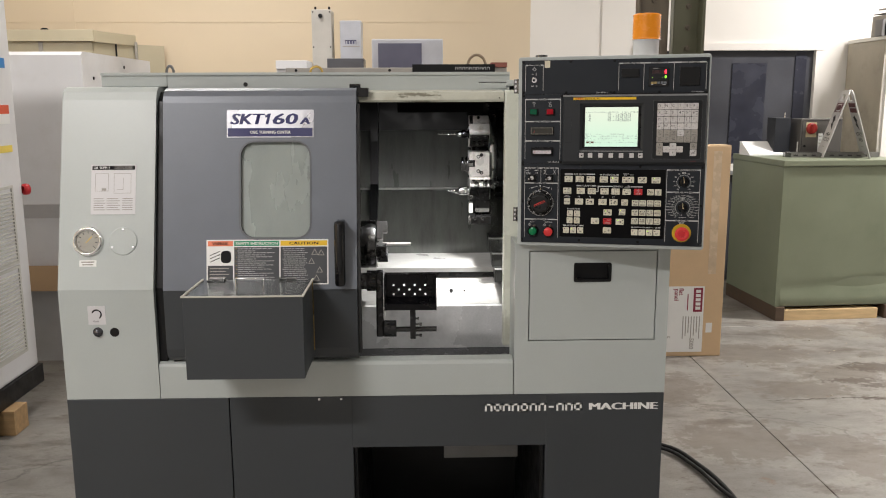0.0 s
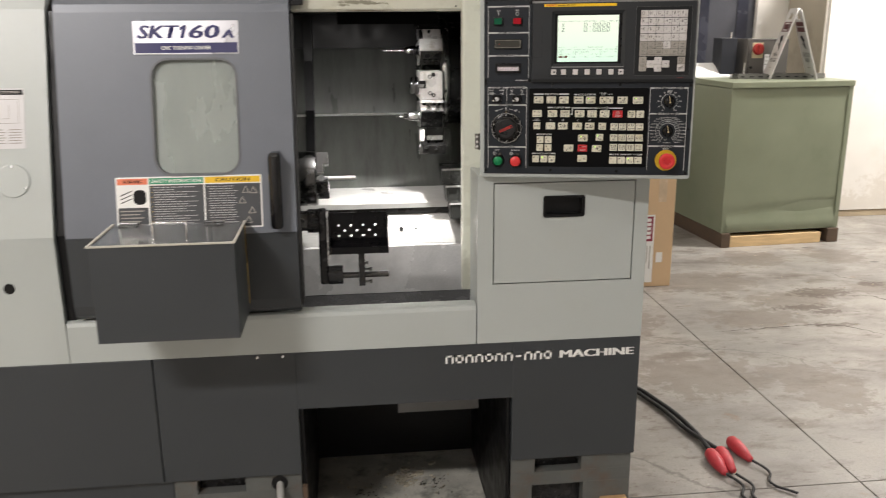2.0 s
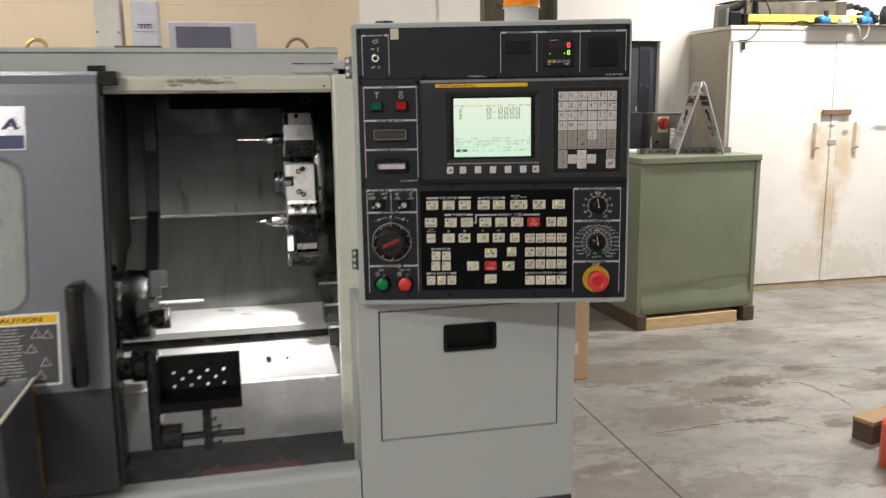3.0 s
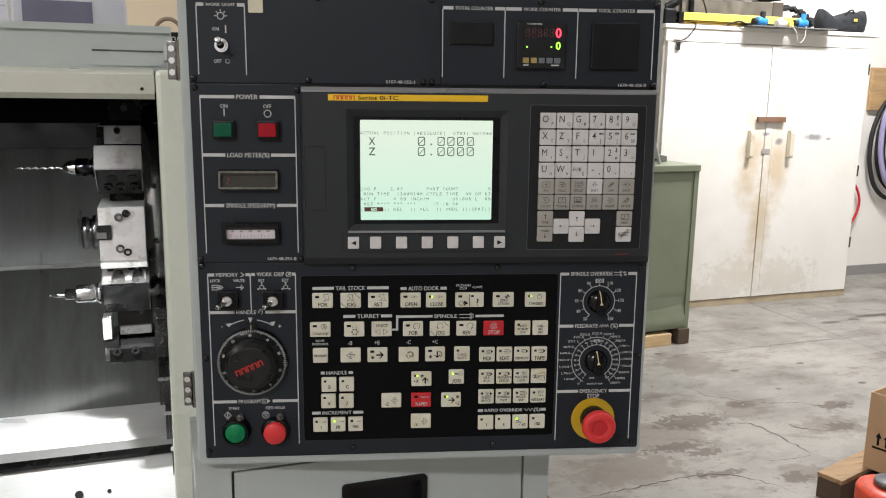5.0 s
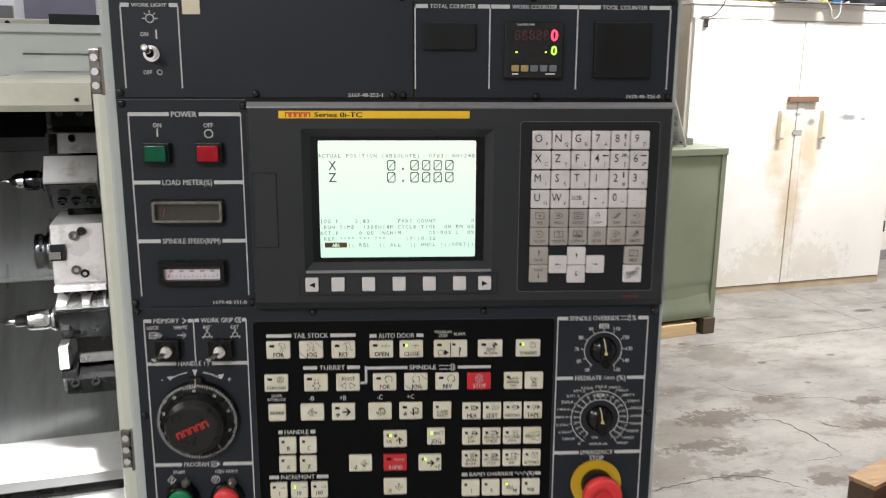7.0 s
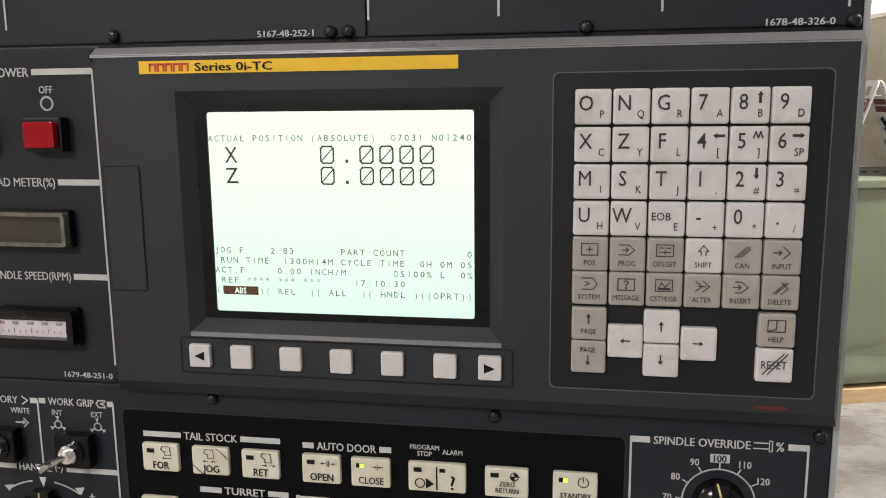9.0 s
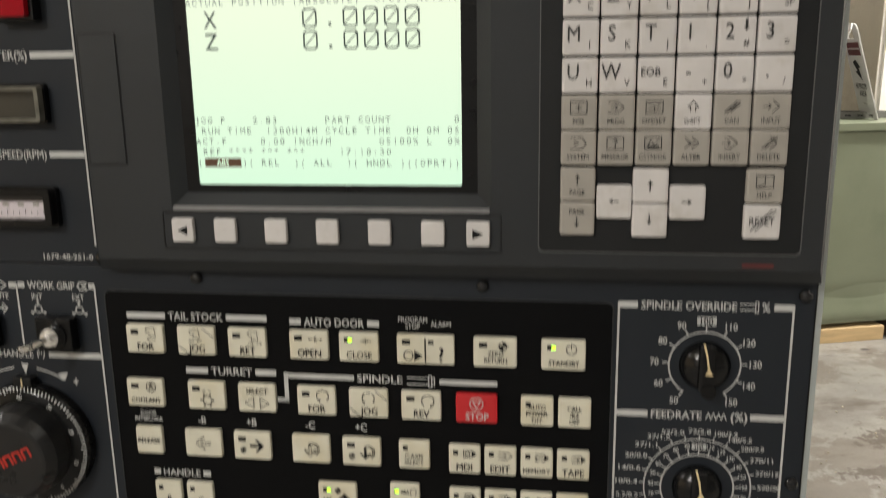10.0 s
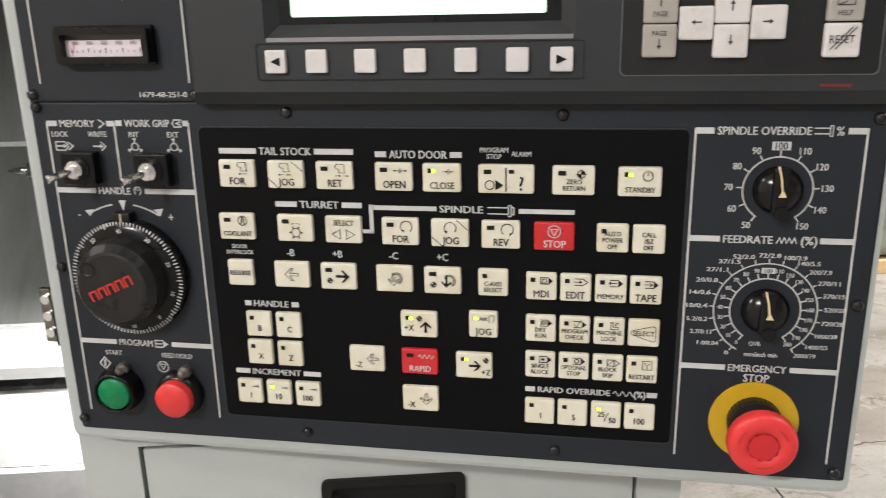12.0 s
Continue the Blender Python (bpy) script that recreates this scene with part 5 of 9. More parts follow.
for nm, c in (("front_wall", (0, BW, -BD, -BD + 0.003, 0, BH)), ("back_wall", (0, BW, -0.003, 0, 0, BH)), ("side_wall", (0, 0.003, -BD + 0.003, -0.003, 0, BH)), ("side_wall", (BW - 0.003, BW, -BD + 0.003, -0.003, 0, BH)), ("bottom", (0.003, BW - 0.003, -BD + 0.003, -0.003, 0, 0.003))):
    part(nm, cuboid(*c, 0.0008, 1), GREY_LOW, bin_)
part("rim", join(cuboid(-0.004, BW + 0.004, -BD - 0.004, -BD + 0.002, BH, BH + 0.004), cuboid(-0.004, 0.002, -BD + 0.002, 0.0, BH, BH + 0.004), cuboid(BW - 0.002, BW + 0.004, -BD + 0.002, 0.0, BH, BH + 0.004)), mat("pale_rim", (0.5, 0.48, 0.42), 0.4), bin_)
part("lid", cuboid(0.003, BW - 0.003, -BD + 0.003, -0.004, BH - 0.002, BH + 0.001), ACRYL, bin_, "scuffed clear acrylic lid").visible_shadow = False
part("lid_handle", curve_mesh([(0.125, -0.11, BH), (0.125, -0.11, BH + 0.028), (0.205, -0.11, BH + 0.028), (0.205, -0.11, BH)], 0.003, smooth=False), CHROME, bin_)
for hx in (0.02, 0.235):
    part("hinge", join(cuboid(hx, hx + 0.05, -0.03, -0.002, BH + 0.001, BH + 0.004), rod((hx, -0.012, BH + 0.006), (hx + 0.05, -0.012, BH + 0.006), 0.004)), STEEL_DARK, bin_)
part("side_seam", cuboid(BW, BW + 0.002, -0.02, -0.012, 0.02, BH - 0.005), BRASS, bin_)

# maker's name on the skirt as plain shapes, the word after it lettered
for i in range(11):
    x = 1.324 + i * 0.0288
    if i == 7:
        bar(x + 0.004, x + 0.020, 0.686, 0.692, lathe, WHITE, -0.0012, "maker_shape")
        continue
    part("maker_shape", stroke([(x + 0.003, 0.679), (x + 0.003, 0.6985), (x + 0.021, 0.6985), (x + 0.021, 0.679)] + ([(x + 0.003, 0.679)] if i % 3 == 1 else []), 0.0062, -0.0012), WHITE, lathe)
for k in range(5):
    legend("MACHINE", 1.8790 + 0.0009 * k, 0.689, 0.0225, lathe, WHITE, -0.0012 - 0.00002 * k, width=0.219, align="r")

# ---- the control panel ----
panel = thing("control_panel", "swivelling CNC control panel with screen, keys and dials", "control panel", m=pose(1.4320, -0.0169, 1.2328, -0.53, -0.37, -14.29))
PW, PH = 0.530, 0.541
part("housing", extrude(rrect(-0.012, PW + 0.006, -0.012, PH + 0.011, 0.008, 4), -0.004, 0.150, "y", 0.004), HOUSING, panel, "light grey painted steel housing")
part("backing", plate(-0.001, PW + 0.001, -0.001, PH + 0.001, -0.006, -0.003, 0.002), BLACK, panel)
FR = -0.0075
PANES = ((0.0, 0.279, 0.444, 0.541, "top_faceplate"), (0.280, PW, 0.444, 0.541, "top_faceplate"), (0.0, 0.1205, 0.240, 0.443, "meter_faceplate"), (0.0, PW, 0.0, 0.239, "key_faceplate"))
for u0, u1, v0, v1, nm in PANES:
    part(nm, plate(u0, u1, v0, v1, FR, -0.004, 0.0015, 0.0008), FACE, panel)
Y = FR - 0.0006
membrane = part("key_membrane", plate(0.1165, 0.4225, 0.0185, 0.2235, FR - 0.0004, FR + 0.001, 0.004), FACE_BLACK, panel)
part("membrane_edge", ring_plate(rrect(0.1160, 0.4230, 0.018, 0.224, 0.004), rrect(0.1168, 0.4222, 0.0188, 0.2232, 0.0036), FR - 0.0006, FR), UNIT, panel)
YM = Y - 0.0004


def screw(u, v):
    part("screw", turned([(0.0, 0.0030), (0.0022, 0.0030), (0.0036, 0.0018), (0.0038, -0.001)], (u, FR, v), (0, -1, 0), 12), mat("black_screw", (0.02, 0.02, 0.021), 0.2, metal=0.4), panel, smooth=True)


for u, v in ((0.004, 0.236), (0.004, 0.125), (0.003, 0.008), (0.177, 0.2330), (0.349, 0.2318), (0.5243, 0.2302), (0.525, 0.119), (0.524, 0.0055), (0.1755, 0.0088), (0.348, 0.008),
             (0.0046, 0.4387), (0.1174, 0.4371), (0.0030, 0.2444), (0.1175, 0.2440), (0.0044, 0.4488), (0.1300, 0.4480), (0.2590, 0.4472), (0.2690, 0.4472), (0.3965, 0.4462), (0.5260, 0.4462), (0.004, 0.536), (0.142, 0.537), (0.268, 0.537), (0.526, 0.536), (0.392, 0.537)):
    screw(u, v)


def rise(u, v):
    """Shifts the upper membrane rows, more towards the hinges, to fit the camera's view."""
    return (0.0012 - 0.0059 * (u - 0.13)) * max(0.0, min(1.0, (v - 0.06) / 0.10))


def heading(text, u0, u1, t0, t1, v, h=0.0062, y=None, thick=0.0036):
    """A printed heading with white bars on both sides of it."""
    yy = Y if y is None else y
    v += rise((u0 + u1) / 2, v) if yy == YM else 0.0
    if t0 - 0.002 > u0:
        bar(u0, t0 - 0.002, v - thick / 2, v + thick / 2, panel, PRINT, yy)
    if u1 > t1 + 0.002:
        bar(t1 + 0.002, u1, v - thick / 2, v + thick / 2, panel, PRINT, yy)
    return legend(text, (t0 + t1) / 2, v, h * 0.84, panel, PRINT, yy, width=t1 - t0)


def rule(u0, v0, u1, v1, w=0.0012, y=None):
    part("printed_line", stroke([(u0, v0), (u1, v1)], w, Y if y is None else y), PRINT, panel)


# top strip: lamp switch and three counters
for u in (0.062, 0.279 + 0.0015, 0.351, 0.4345, 0.5235):
    rule(u, 0.4535, u, 0.527)
rule(0.010, 0.4535, 0.010, 0.527)
heading("WORK LIGHT", 0.010, 0.062, 0.020, 0.052, 0.528, 0.004)
legend("ON", 0.030, 0.502, 0.0038, panel, PRINT, Y)
rule(0.041, 0.4985, 0.041, 0.5055, 0.0014)
part("printed_icon", join(stroke(arc(0.036, 0.516, 0.0036, 0, 360, 14), 0.0009, Y), *[stroke([(0.036 + 0.0048 * math.cos(a), 0.516 + 0.0048 * math.sin(a)), (0.036 + 0.0066 * math.cos(a), 0.516 + 0.0066 * math.sin(a))], 0.0009, Y) for a in (0, 0.785, 1.57, 2.356, 3.14)]), PRINT, panel)
legend("OFF", 0.031, 0.4675, 0.0038, panel, PRINT, Y)
part("printed_icon", stroke(arc(0.042, 0.4675, 0.0022, 0, 360, 12), 0.0009, Y), PRINT, panel)


def toggle(u, v, dz, box=True):
    """A bat switch: a bare nut, or a square black guard with a nut in it; the lever leans by dz at its tip."""
    if not box:
        t = part("toggle_switch", turned([(0.0075, 0.0), (0.0075, 0.003), (0.0055, 0.003), (0.0055, 0.008), (0.004, 0.008)], (u, FR, v), (0, -1, 0), 18), CHROME, panel)
        part("lever", rod((u, FR - 0.007, v), (u, FR - 0.025, v + dz), 0.0022, 0.0034, 14, 0.0012), CHROME, t, "chrome bat lever", True)
        return
    t = part("toggle_switch", join(cuboid(u - 0.0118, u + 0.0118, FR - 0.0085, FR, v - 0.0108, v + 0.0108, 0.001), rod((u, FR - 0.0085, v), (u, FR - 0.0095, v), 0.0085, segs=24)), SWITCH_BLACK, panel)
    part("nut", turned([(0.0062, 0.0), (0.0062, 0.0040), (0.0052, 0.0052), (0.0036, 0.0052), (0.0036, 0.0075), (0.0, 0.0075)], (u, FR - 0.0095, v), (0, -1, 0), 20), CHROME, t, "chrome mounting nut")
    tip = Vector((u - 0.0085, FR - 0.0300, v + dz))
    part("lever", join(rod((u, FR - 0.0150, v), tip, 0.0022, 0.0026, 12, 0.0008), rod(tip + Vector((0.0040, 0.0070, 0.0018)), tip, 0.0024, 0.0031, 12, 0.0010)), CHROME, t, "chrome bat lever", True)


toggle(0.036, 0.4845, 0.005, False)
for text, u0, u1, v in (("TOTAL COUNTER", 0.281, 0.351, 0.529), ("WORK COUNTER", 0.352, 0.4345, 0.529), ("TOOL COUNTER", 0.4355, 0.5235, 0.529)):
    heading(text, u0, u1, (u0 + u1) / 2 - 0.0215, (u0 + u1) / 2 + 0.0215, v, 0.0045)
part("counter_blank", plate(0.2880, 0.3378, 0.4892, 0.5138, FR - 0.004, FR, 0.001, 0.001), BLACK, panel)
part("counter_blank", plate(0.4508, 0.5056, 0.4635, 0.5155, FR - 0.005, FR, 0.001, 0.001), BLACK, panel)
wc = part("work_counter", join(plate(0.3645, 0.4203, 0.4635, 0.5150, FR - 0.006, FR, 0.001, 0.001), plate(0.3715, 0.4155, 0.4855, 0.5115, FR - 0.0066, FR - 0.005, 0.001)), mat("gloss_black_counter", (0.008, 0.008, 0.009), 0.15, var=0.1, bump=0.0), panel, "black digital counter with red and green digits")
YC = FR - 0.0072
legend("0", 0.4115, 0.503, 0.0105, wc, SEG_RED, YC, width=0.0062)
legend("0", 0.4115, 0.489, 0.0085, wc, SEG_GREEN, YC, width=0.0052)
for i in range(5):
    part("counter_key", plate(0.3715 + 0.009 * i, 0.3785 + 0.009 * i, 0.4695, 0.4755, FR - 0.0075, FR - 0.006, 0.001), mat("ochre_key", (0.34, 0.25, 0.09), 0.4) if i < 2 else mat("slate_key", (0.13, 0.145, 0.16), 0.4), wc)
    legend("8", 0.3765 + 0.0068 * i, 0.503, 0.0095, wc, mat("dim_segment", (0.045, 0.012, 0.014), 0.4), YC + 0.0002, width=0.0055)
for k in (0.375, 0.403):
    bar(k, k + 0.0016, 0.4865, 0.4882, wc, SEG_GREEN, YC)
legend("COUNTER/TIMER", 0.384, 0.5125, 0.0018, wc, PRINT, YC)
bar(0.372, 0.378, 0.4665, 0.468, wc, PRINT, YC)
bar(0.404, 0.413, 0.4665, 0.468, wc, PRINT, YC)
for text, u, v, al in (("5167-48-252-1", 0.2493, 0.4470, "r"), ("1678-48-326-0", 0.5176, 0.4462, "r"), ("1679-48-251-0", 0.1120, 0.2442, "r")):
    legend(text, u, v, 0.0034, panel, PRINT, Y, align=al, width=0.0325)
part("paper_tag", plate(0.066, 0.082, 0.520, 0.5405, FR - 0.001, FR, 0.001), mat("yellowed_tape", (0.6, 0.55, 0.42), 0.6), panel)

# left column: power, meters
U0, U1 = 0.0100, 0.1145
rule(U0, 0.252, U0, 0.429)
rule(U1, 0.252, U1, 0.429)
heading("POWER", U0, U1, 0.0497, 0.0735, 0.4288, 0.0062)
heading("LOAD METER(%)", U0, U1, 0.0375, 0.0845, 0.3640, 0.0062)
heading("SPINDLE SPEED(RPM)", U0, U1, 0.0340, 0.0895, 0.3065, 0.0060)
legend("ON", 0.036, 0.4185, 0.0042, panel, PRINT, Y)
bar(0.0352, 0.0366, 0.4075, 0.4155, panel, PRINT, Y)
legend("OFF", 0.0838, 0.4185, 0.0042, panel, PRINT, Y)
part("printed_icon", stroke(arc(0.0838, 0.4105, 0.0038, 0, 360, 16), 0.0012, Y), PRINT, panel)
for u, m_ in ((0.0354, GREEN_DIM), (0.0843, RED_DIM)):
    b = part("power_button", plate(u - 0.0123, u + 0.0123, 0.3825, 0.4025, FR - 0.008, FR, 0.001, 0.001), BLACK, panel)
    part("lens", plate(u - 0.0098, u + 0.0098, 0.3850, 0.4000, FR - 0.012, FR - 0.007, 0.0014, 0.0008), m_, b)


def meter(v0, v1, u0, u1, pale):
    b = part("panel_meter", ring_plate(rrect(u0, u1, v0, v1, 0.002), rrect(u0 + (0.004 if pale else 0.0024), u1 - (0.004 if pale else 0.0024), v0 + (0.004 if pale else 0.0024), v1 - (0.004 if pale else 0.0024), 0.001), FR - 0.009, FR), mat("meter_frame", (0.004, 0.004, 0.0045), 0.18, spec=0.3) if pale else mat("clear_meter_rim", (0.13, 0.125, 0.105), 0.10, var=0.5, scale=90, bump=0.1), panel)
    part("meter_surround", ring_plate(rrect(u0 - 0.0014, u1 + 0.0014, v0 - 0.0014, v1 + 0.0014, 0.002), rrect(u0 + 0.0005, u1 - 0.0005, v0 + 0.0005, v1 - 0.0005, 0.0015), FR - 0.004, FR), mat("meter_frame", (0.004, 0.004, 0.0045), 0.18, spec=0.3), b)
    # dark band above the card: the shade under the rim, painted on
    if pale:
        part("meter_shade_band", cuboid(u0 + 0.004, u1 - 0.004, FR - 0.002, FR, v1 - 0.0075, v1 - 0.004), mat("card_shade", (0.05, 0.045, 0.045), 0.3), b)
    part("scale_card", cuboid(u0 + 0.0024, u1 - 0.0024, FR - 0.003, FR, v0 + 0.0024, v1 - (0.0076 if pale else 0.0024)), mat("pale_scale", (0.66, 0.60, 0.64), 0.4) if pale else mat("brown_scale", (0.045, 0.042, 0.034), 0.12, bump=0.0), b)
    for i in range(13 if pale else 0):
        u = u0 + 0.008 + (u1 - u0 - 0.016) * i / 12
        part("tick", stroke([(u, v0 + 0.0065), (u, v0 + (0.0090 if i % 3 == 0 else 0.0078))], 0.0004, FR - 0.0036), INK if pale else PRINT, b)
    if pale:
        for i in range(5):
            bar(u0 + 0.009 + i * 0.010, u0 + 0.013 + i * 0.010, v0 + 0.0115, v0 + 0.0135, b, KEY_GREY, FR - 0.0036)
    part("needle", stroke([(u0 + 0.009, v0 + 0.005), (u0 + 0.011, v1 - 0.008)], 0.0004, FR - 0.0040), RED_INK, b)


meter(0.3260, 0.3466, 0.0278, 0.0938, False)
meter(0.2645, 0.2862, 0.0298, 0.0932, True)

# left column below: toggles, hand wheel, start and hold
rule(U0, 0.016, U0, 0.2255)
rule(0.1105, 0.016, 0.1105, 0.2255)
rule(0.0585, 0.183, 0.0585, 0.2255)
heading("MEMORY", U0, 0.0465, 0.0195, 0.0445, 0.2255, 0.0056)
bar(0.0532, 0.0585, 0.2237, 0.2273, panel, PRINT, Y)
heading("WORK GRIP", 0.0595, 0.0990, 0.0660, 0.0975, 0.2258, 0.0056)
bar(0.1065, 0.1105, 0.2240, 0.2276, panel, PRINT, Y)
def icon(pieces, parent=None, material=None, name="printed_icon"):
    return part(name, join(*pieces), material or PRINT, parent or panel)


for text, u in (("LOCK", 0.0185), ("WRITE", 0.0455), ("INT", 0.0715), ("EXT", 0.0990)):
    legend(text, u, 0.2185, 0.0036, panel, PRINT, Y)
HOUSE = [(-0.005, -0.0028), (0.0015, -0.0028), (0.0045, 0.0), (0.0015, 0.0028), (-0.005, 0.0028)]
for u, k in ((0.0195, 1), (0.0460, 0)):
    pcs = [stroke([(u + x, 0.2105 + z) for x, z in (HOUSE + HOUSE[:1] if k else HOUSE[1:4])], 0.0008, Y), stroke([(u - 0.004, 0.2105), (u + 0.0015, 0.2105)], 0.0010, Y), poly([(u + 0.0005, 0.2090), (u + 0.0032, 0.2105), (u + 0.0005, 0.2120)], Y)]
    icon(pcs + ([stroke([(u + 0.004, 0.2080), (u + 0.0075, 0.2105), (u + 0.004, 0.2130)], 0.0008, Y)] if k else []))
for u in (0.0715, 0.0990):
    icon([stroke(arc(u, 0.2105, 0.0024, 0, 360, 12), 0.0008, Y)] + [stroke([(u + 0.0024 * math.cos(radians(q)), 0.2105 + 0.0024 * math.sin(radians(q))), (u + 0.0052 * math.cos(radians(q)), 0.2105 + 0.0052 * math.sin(radians(q)))], 0.0010, Y) for q in (90, 210, 330)] +
         [poly([(u + 0.0056 * math.cos(radians(q + d)), 0.2105 + 0.0056 * math.sin(radians(q + d))) if d else (u + 0.0036 * math.cos(radians(q)), 0.2105 + 0.0036 * math.sin(radians(q))) for d in (-16, 0, 16)], Y - 0.0001) for q in (90, 210, 330)])
icon([stroke([(0.0480, 0.2280), (0.0515, 0.2255), (0.0480, 0.2230)], 0.0009, Y - 0.0002)])
icon([stroke([(0.1055, 0.2280), (0.1010, 0.2280), (0.0995, 0.2258), (0.1010, 0.2235), (0.1055, 0.2235)], 0.0009, Y - 0.0003), stroke([(0.1050, 0.2268), (0.1025, 0.2258), (0.1050, 0.2247)], 0.0009, Y - 0.0003)])
toggle(0.0330, 0.1966, -0.0032)
toggle(0.0848, 0.1960, -0.0032)
heading("HANDLE", U0, 0.0650, 0.0410, 0.0640, 0.1805, 0.0056)
bar(0.0745, 0.1105, 0.1787, 0.1823, panel, PRINT, Y)
icon([stroke([(0.0672, 0.1785), (0.0668, 0.1815), (0.0680, 0.1830), (0.0690, 0.1835), (0.0705, 0.1833), (0.0715, 0.1820), (0.0715, 0.1800), (0.0705, 0.1780)], 0.0007, Y), stroke([(0.0683, 0.1828), (0.0683, 0.1808)], 0.0005, Y), stroke([(0.0697, 0.1832), (0.0697, 0.1808)], 0.0005, Y)])
part("printed_icon", join(stroke(arc(0.057, 0.124, 0.0475, 100, 122, 6), 0.0011, Y), stroke(arc(0.057, 0.124, 0.0475, 58, 80, 6), 0.0011, Y), poly([(0.032, 0.1625), (0.0285, 0.1665), (0.0355, 0.1675)], Y), poly([(0.0835, 0.1635), (0.079, 0.1680), (0.0860, 0.1690)], Y), poly([(0.0545, 0.1740), (0.0595, 0.1740), (0.057, 0.1665)], Y)), PRINT, panel)
legend("-", 0.024, 0.1640, 0.005, panel, PRINT, Y)
legend("+", 0.091, 0.1630, 0.006, panel, PRINT, Y)
WU, WV = 0.0585, 0.1215
WHEEL = mat("black_wheel_plastic", (0.006, 0.006, 0.0065), 0.26, var=0.2, scale=30, spec=0.22)
wheel = part("hand_wheel", turned([(0.0405, 0.0), (0.0405, 0.0045), (0.0398, 0.0062), (0.0362, 0.0092), (0.0308, 0.0100), (0.0, 0.0102)], (WU, FR, WV), (0, -1, 0), 72), WHEEL, panel, "black handwheel with engraved white scale", True)
part("grip", turned([(0.0300, 0.0100), (0.0295, 0.0125), (0.0290, 0.0235), (0.0245, 0.0288), (0.0225, 0.0293), (0.0, 0.0288)], (WU, FR, WV), (0, -1, 0), 30), mat("worn_wheel_grip", (0.013, 0.013, 0.0135), 0.34, var=0.3, scale=60, spec=0.3), wheel, "black faceted finger grip")
for i in range(100):
    a = 2 * math.pi * i / 100
    r0 = 0.0366 if i % 10 == 0 else (0.0372 if i % 5 == 0 else 0.0378)
    part("scale_mark", stroke([(WU + r0 * math.cos(a), WV + r0 * math.sin(a)), (WU + 0.0397 * math.cos(a), WV + 0.0397 * math.sin(a))], 0.0008, FR - 0.0096), PRINT, wheel)
for i in range(5):
    x, ca, sa = -0.0165 + 0.0070 * i, math.cos(radians(24)), math.sin(radians(24))
    pts = [(x, -0.0028), (x, 0.0028), (x + 0.0046, 0.0028), (x + 0.0046, -0.0028)]
    part("maker_shape", stroke([(WU + p * ca - q * sa, WV + p * sa + q * ca) for p, q in pts], 0.0013, FR - 0.0296), RED_INK, wheel)
for i in range(10):
    a = 92 + 36 * (i - 4)
    legend(str(i * 10), WU + 0.0338 * math.cos(radians(a)), WV + 0.0338 * math.sin(radians(a)), 0.0030, wheel, PRINT, FR - 0.0106, turn=a - 90)
part("index_block", cuboid(WU - 0.0062, WU + 0.0062, FR - 0.0078, FR, 0.1605, 0.1668, 0.001), BLACK, panel)
part("index_line", cuboid(WU - 0.0004, WU + 0.0004, FR - 0.0082, FR - 0.0077, 0.1608, 0.1665), mat("cream_pointer", (0.65, 0.52, 0.30), 0.4), panel)
part("finger_dimple", turned([(0.0055, 0.0), (0.0055, 0.0008), (0.0042, 0.0008), (0.0, -0.001)], (WU - 0.0155, FR - 0.0288, WV + 0.012), (0, -1, 0), 18), BLACK, wheel)
heading("PROGRAM", U0, 0.0680, 0.0400, 0.0655, 0.0705, 0.0056)
bar(0.0800, 0.1105, 0.0687, 0.0723, panel, PRINT, Y)
icon([stroke([(0.0675, 0.0730), (0.0735, 0.0730)], 0.0009, Y), stroke([(0.0675, 0.0680), (0.0735, 0.0680)], 0.0009, Y), poly([(0.0735, 0.0678), (0.0775, 0.0705), (0.0735, 0.0732)], Y), stroke([(0.0682, 0.0705), (0.0725, 0.0705)], 0.0009, Y)])
legend("START", 0.0345, 0.0620, 0.0035, panel, PRINT, Y)
legend("FEED HOLD", 0.0830, 0.0620, 0.0035, panel, PRINT, Y)
icon([stroke([(0.0225, 0.0535), (0.0265, 0.058), (0.0305, 0.0535), (0.0265, 0.049), (0.0225, 0.0535)], 0.0009, Y), stroke([(0.0265, 0.0515), (0.0265, 0.0555)], 0.0012, Y)])
icon([stroke(arc(0.0715, 0.0530, 0.0040, 0, 360, 16), 0.0009, Y), stroke([(0.0692, 0.0550), (0.0738, 0.0550), (0.0715, 0.0508), (0.0692, 0.0550)], 0.0008, Y)])
for u in (0.0415, 0.0890):
    part("pilot_lamp", turned([(0.0048, 0.0), (0.0048, 0.005), (0.0038, 0.006), (0.0030, 0.0055), (0.0030, 0.0095), (0.0, 0.0105)], (u, FR, 0.0510), (0, -1, 0), 18), mat("smoky_lens", (0.10, 0.095, 0.085), 0.08, metal=0.5, bump=0.0), panel, smooth=True)
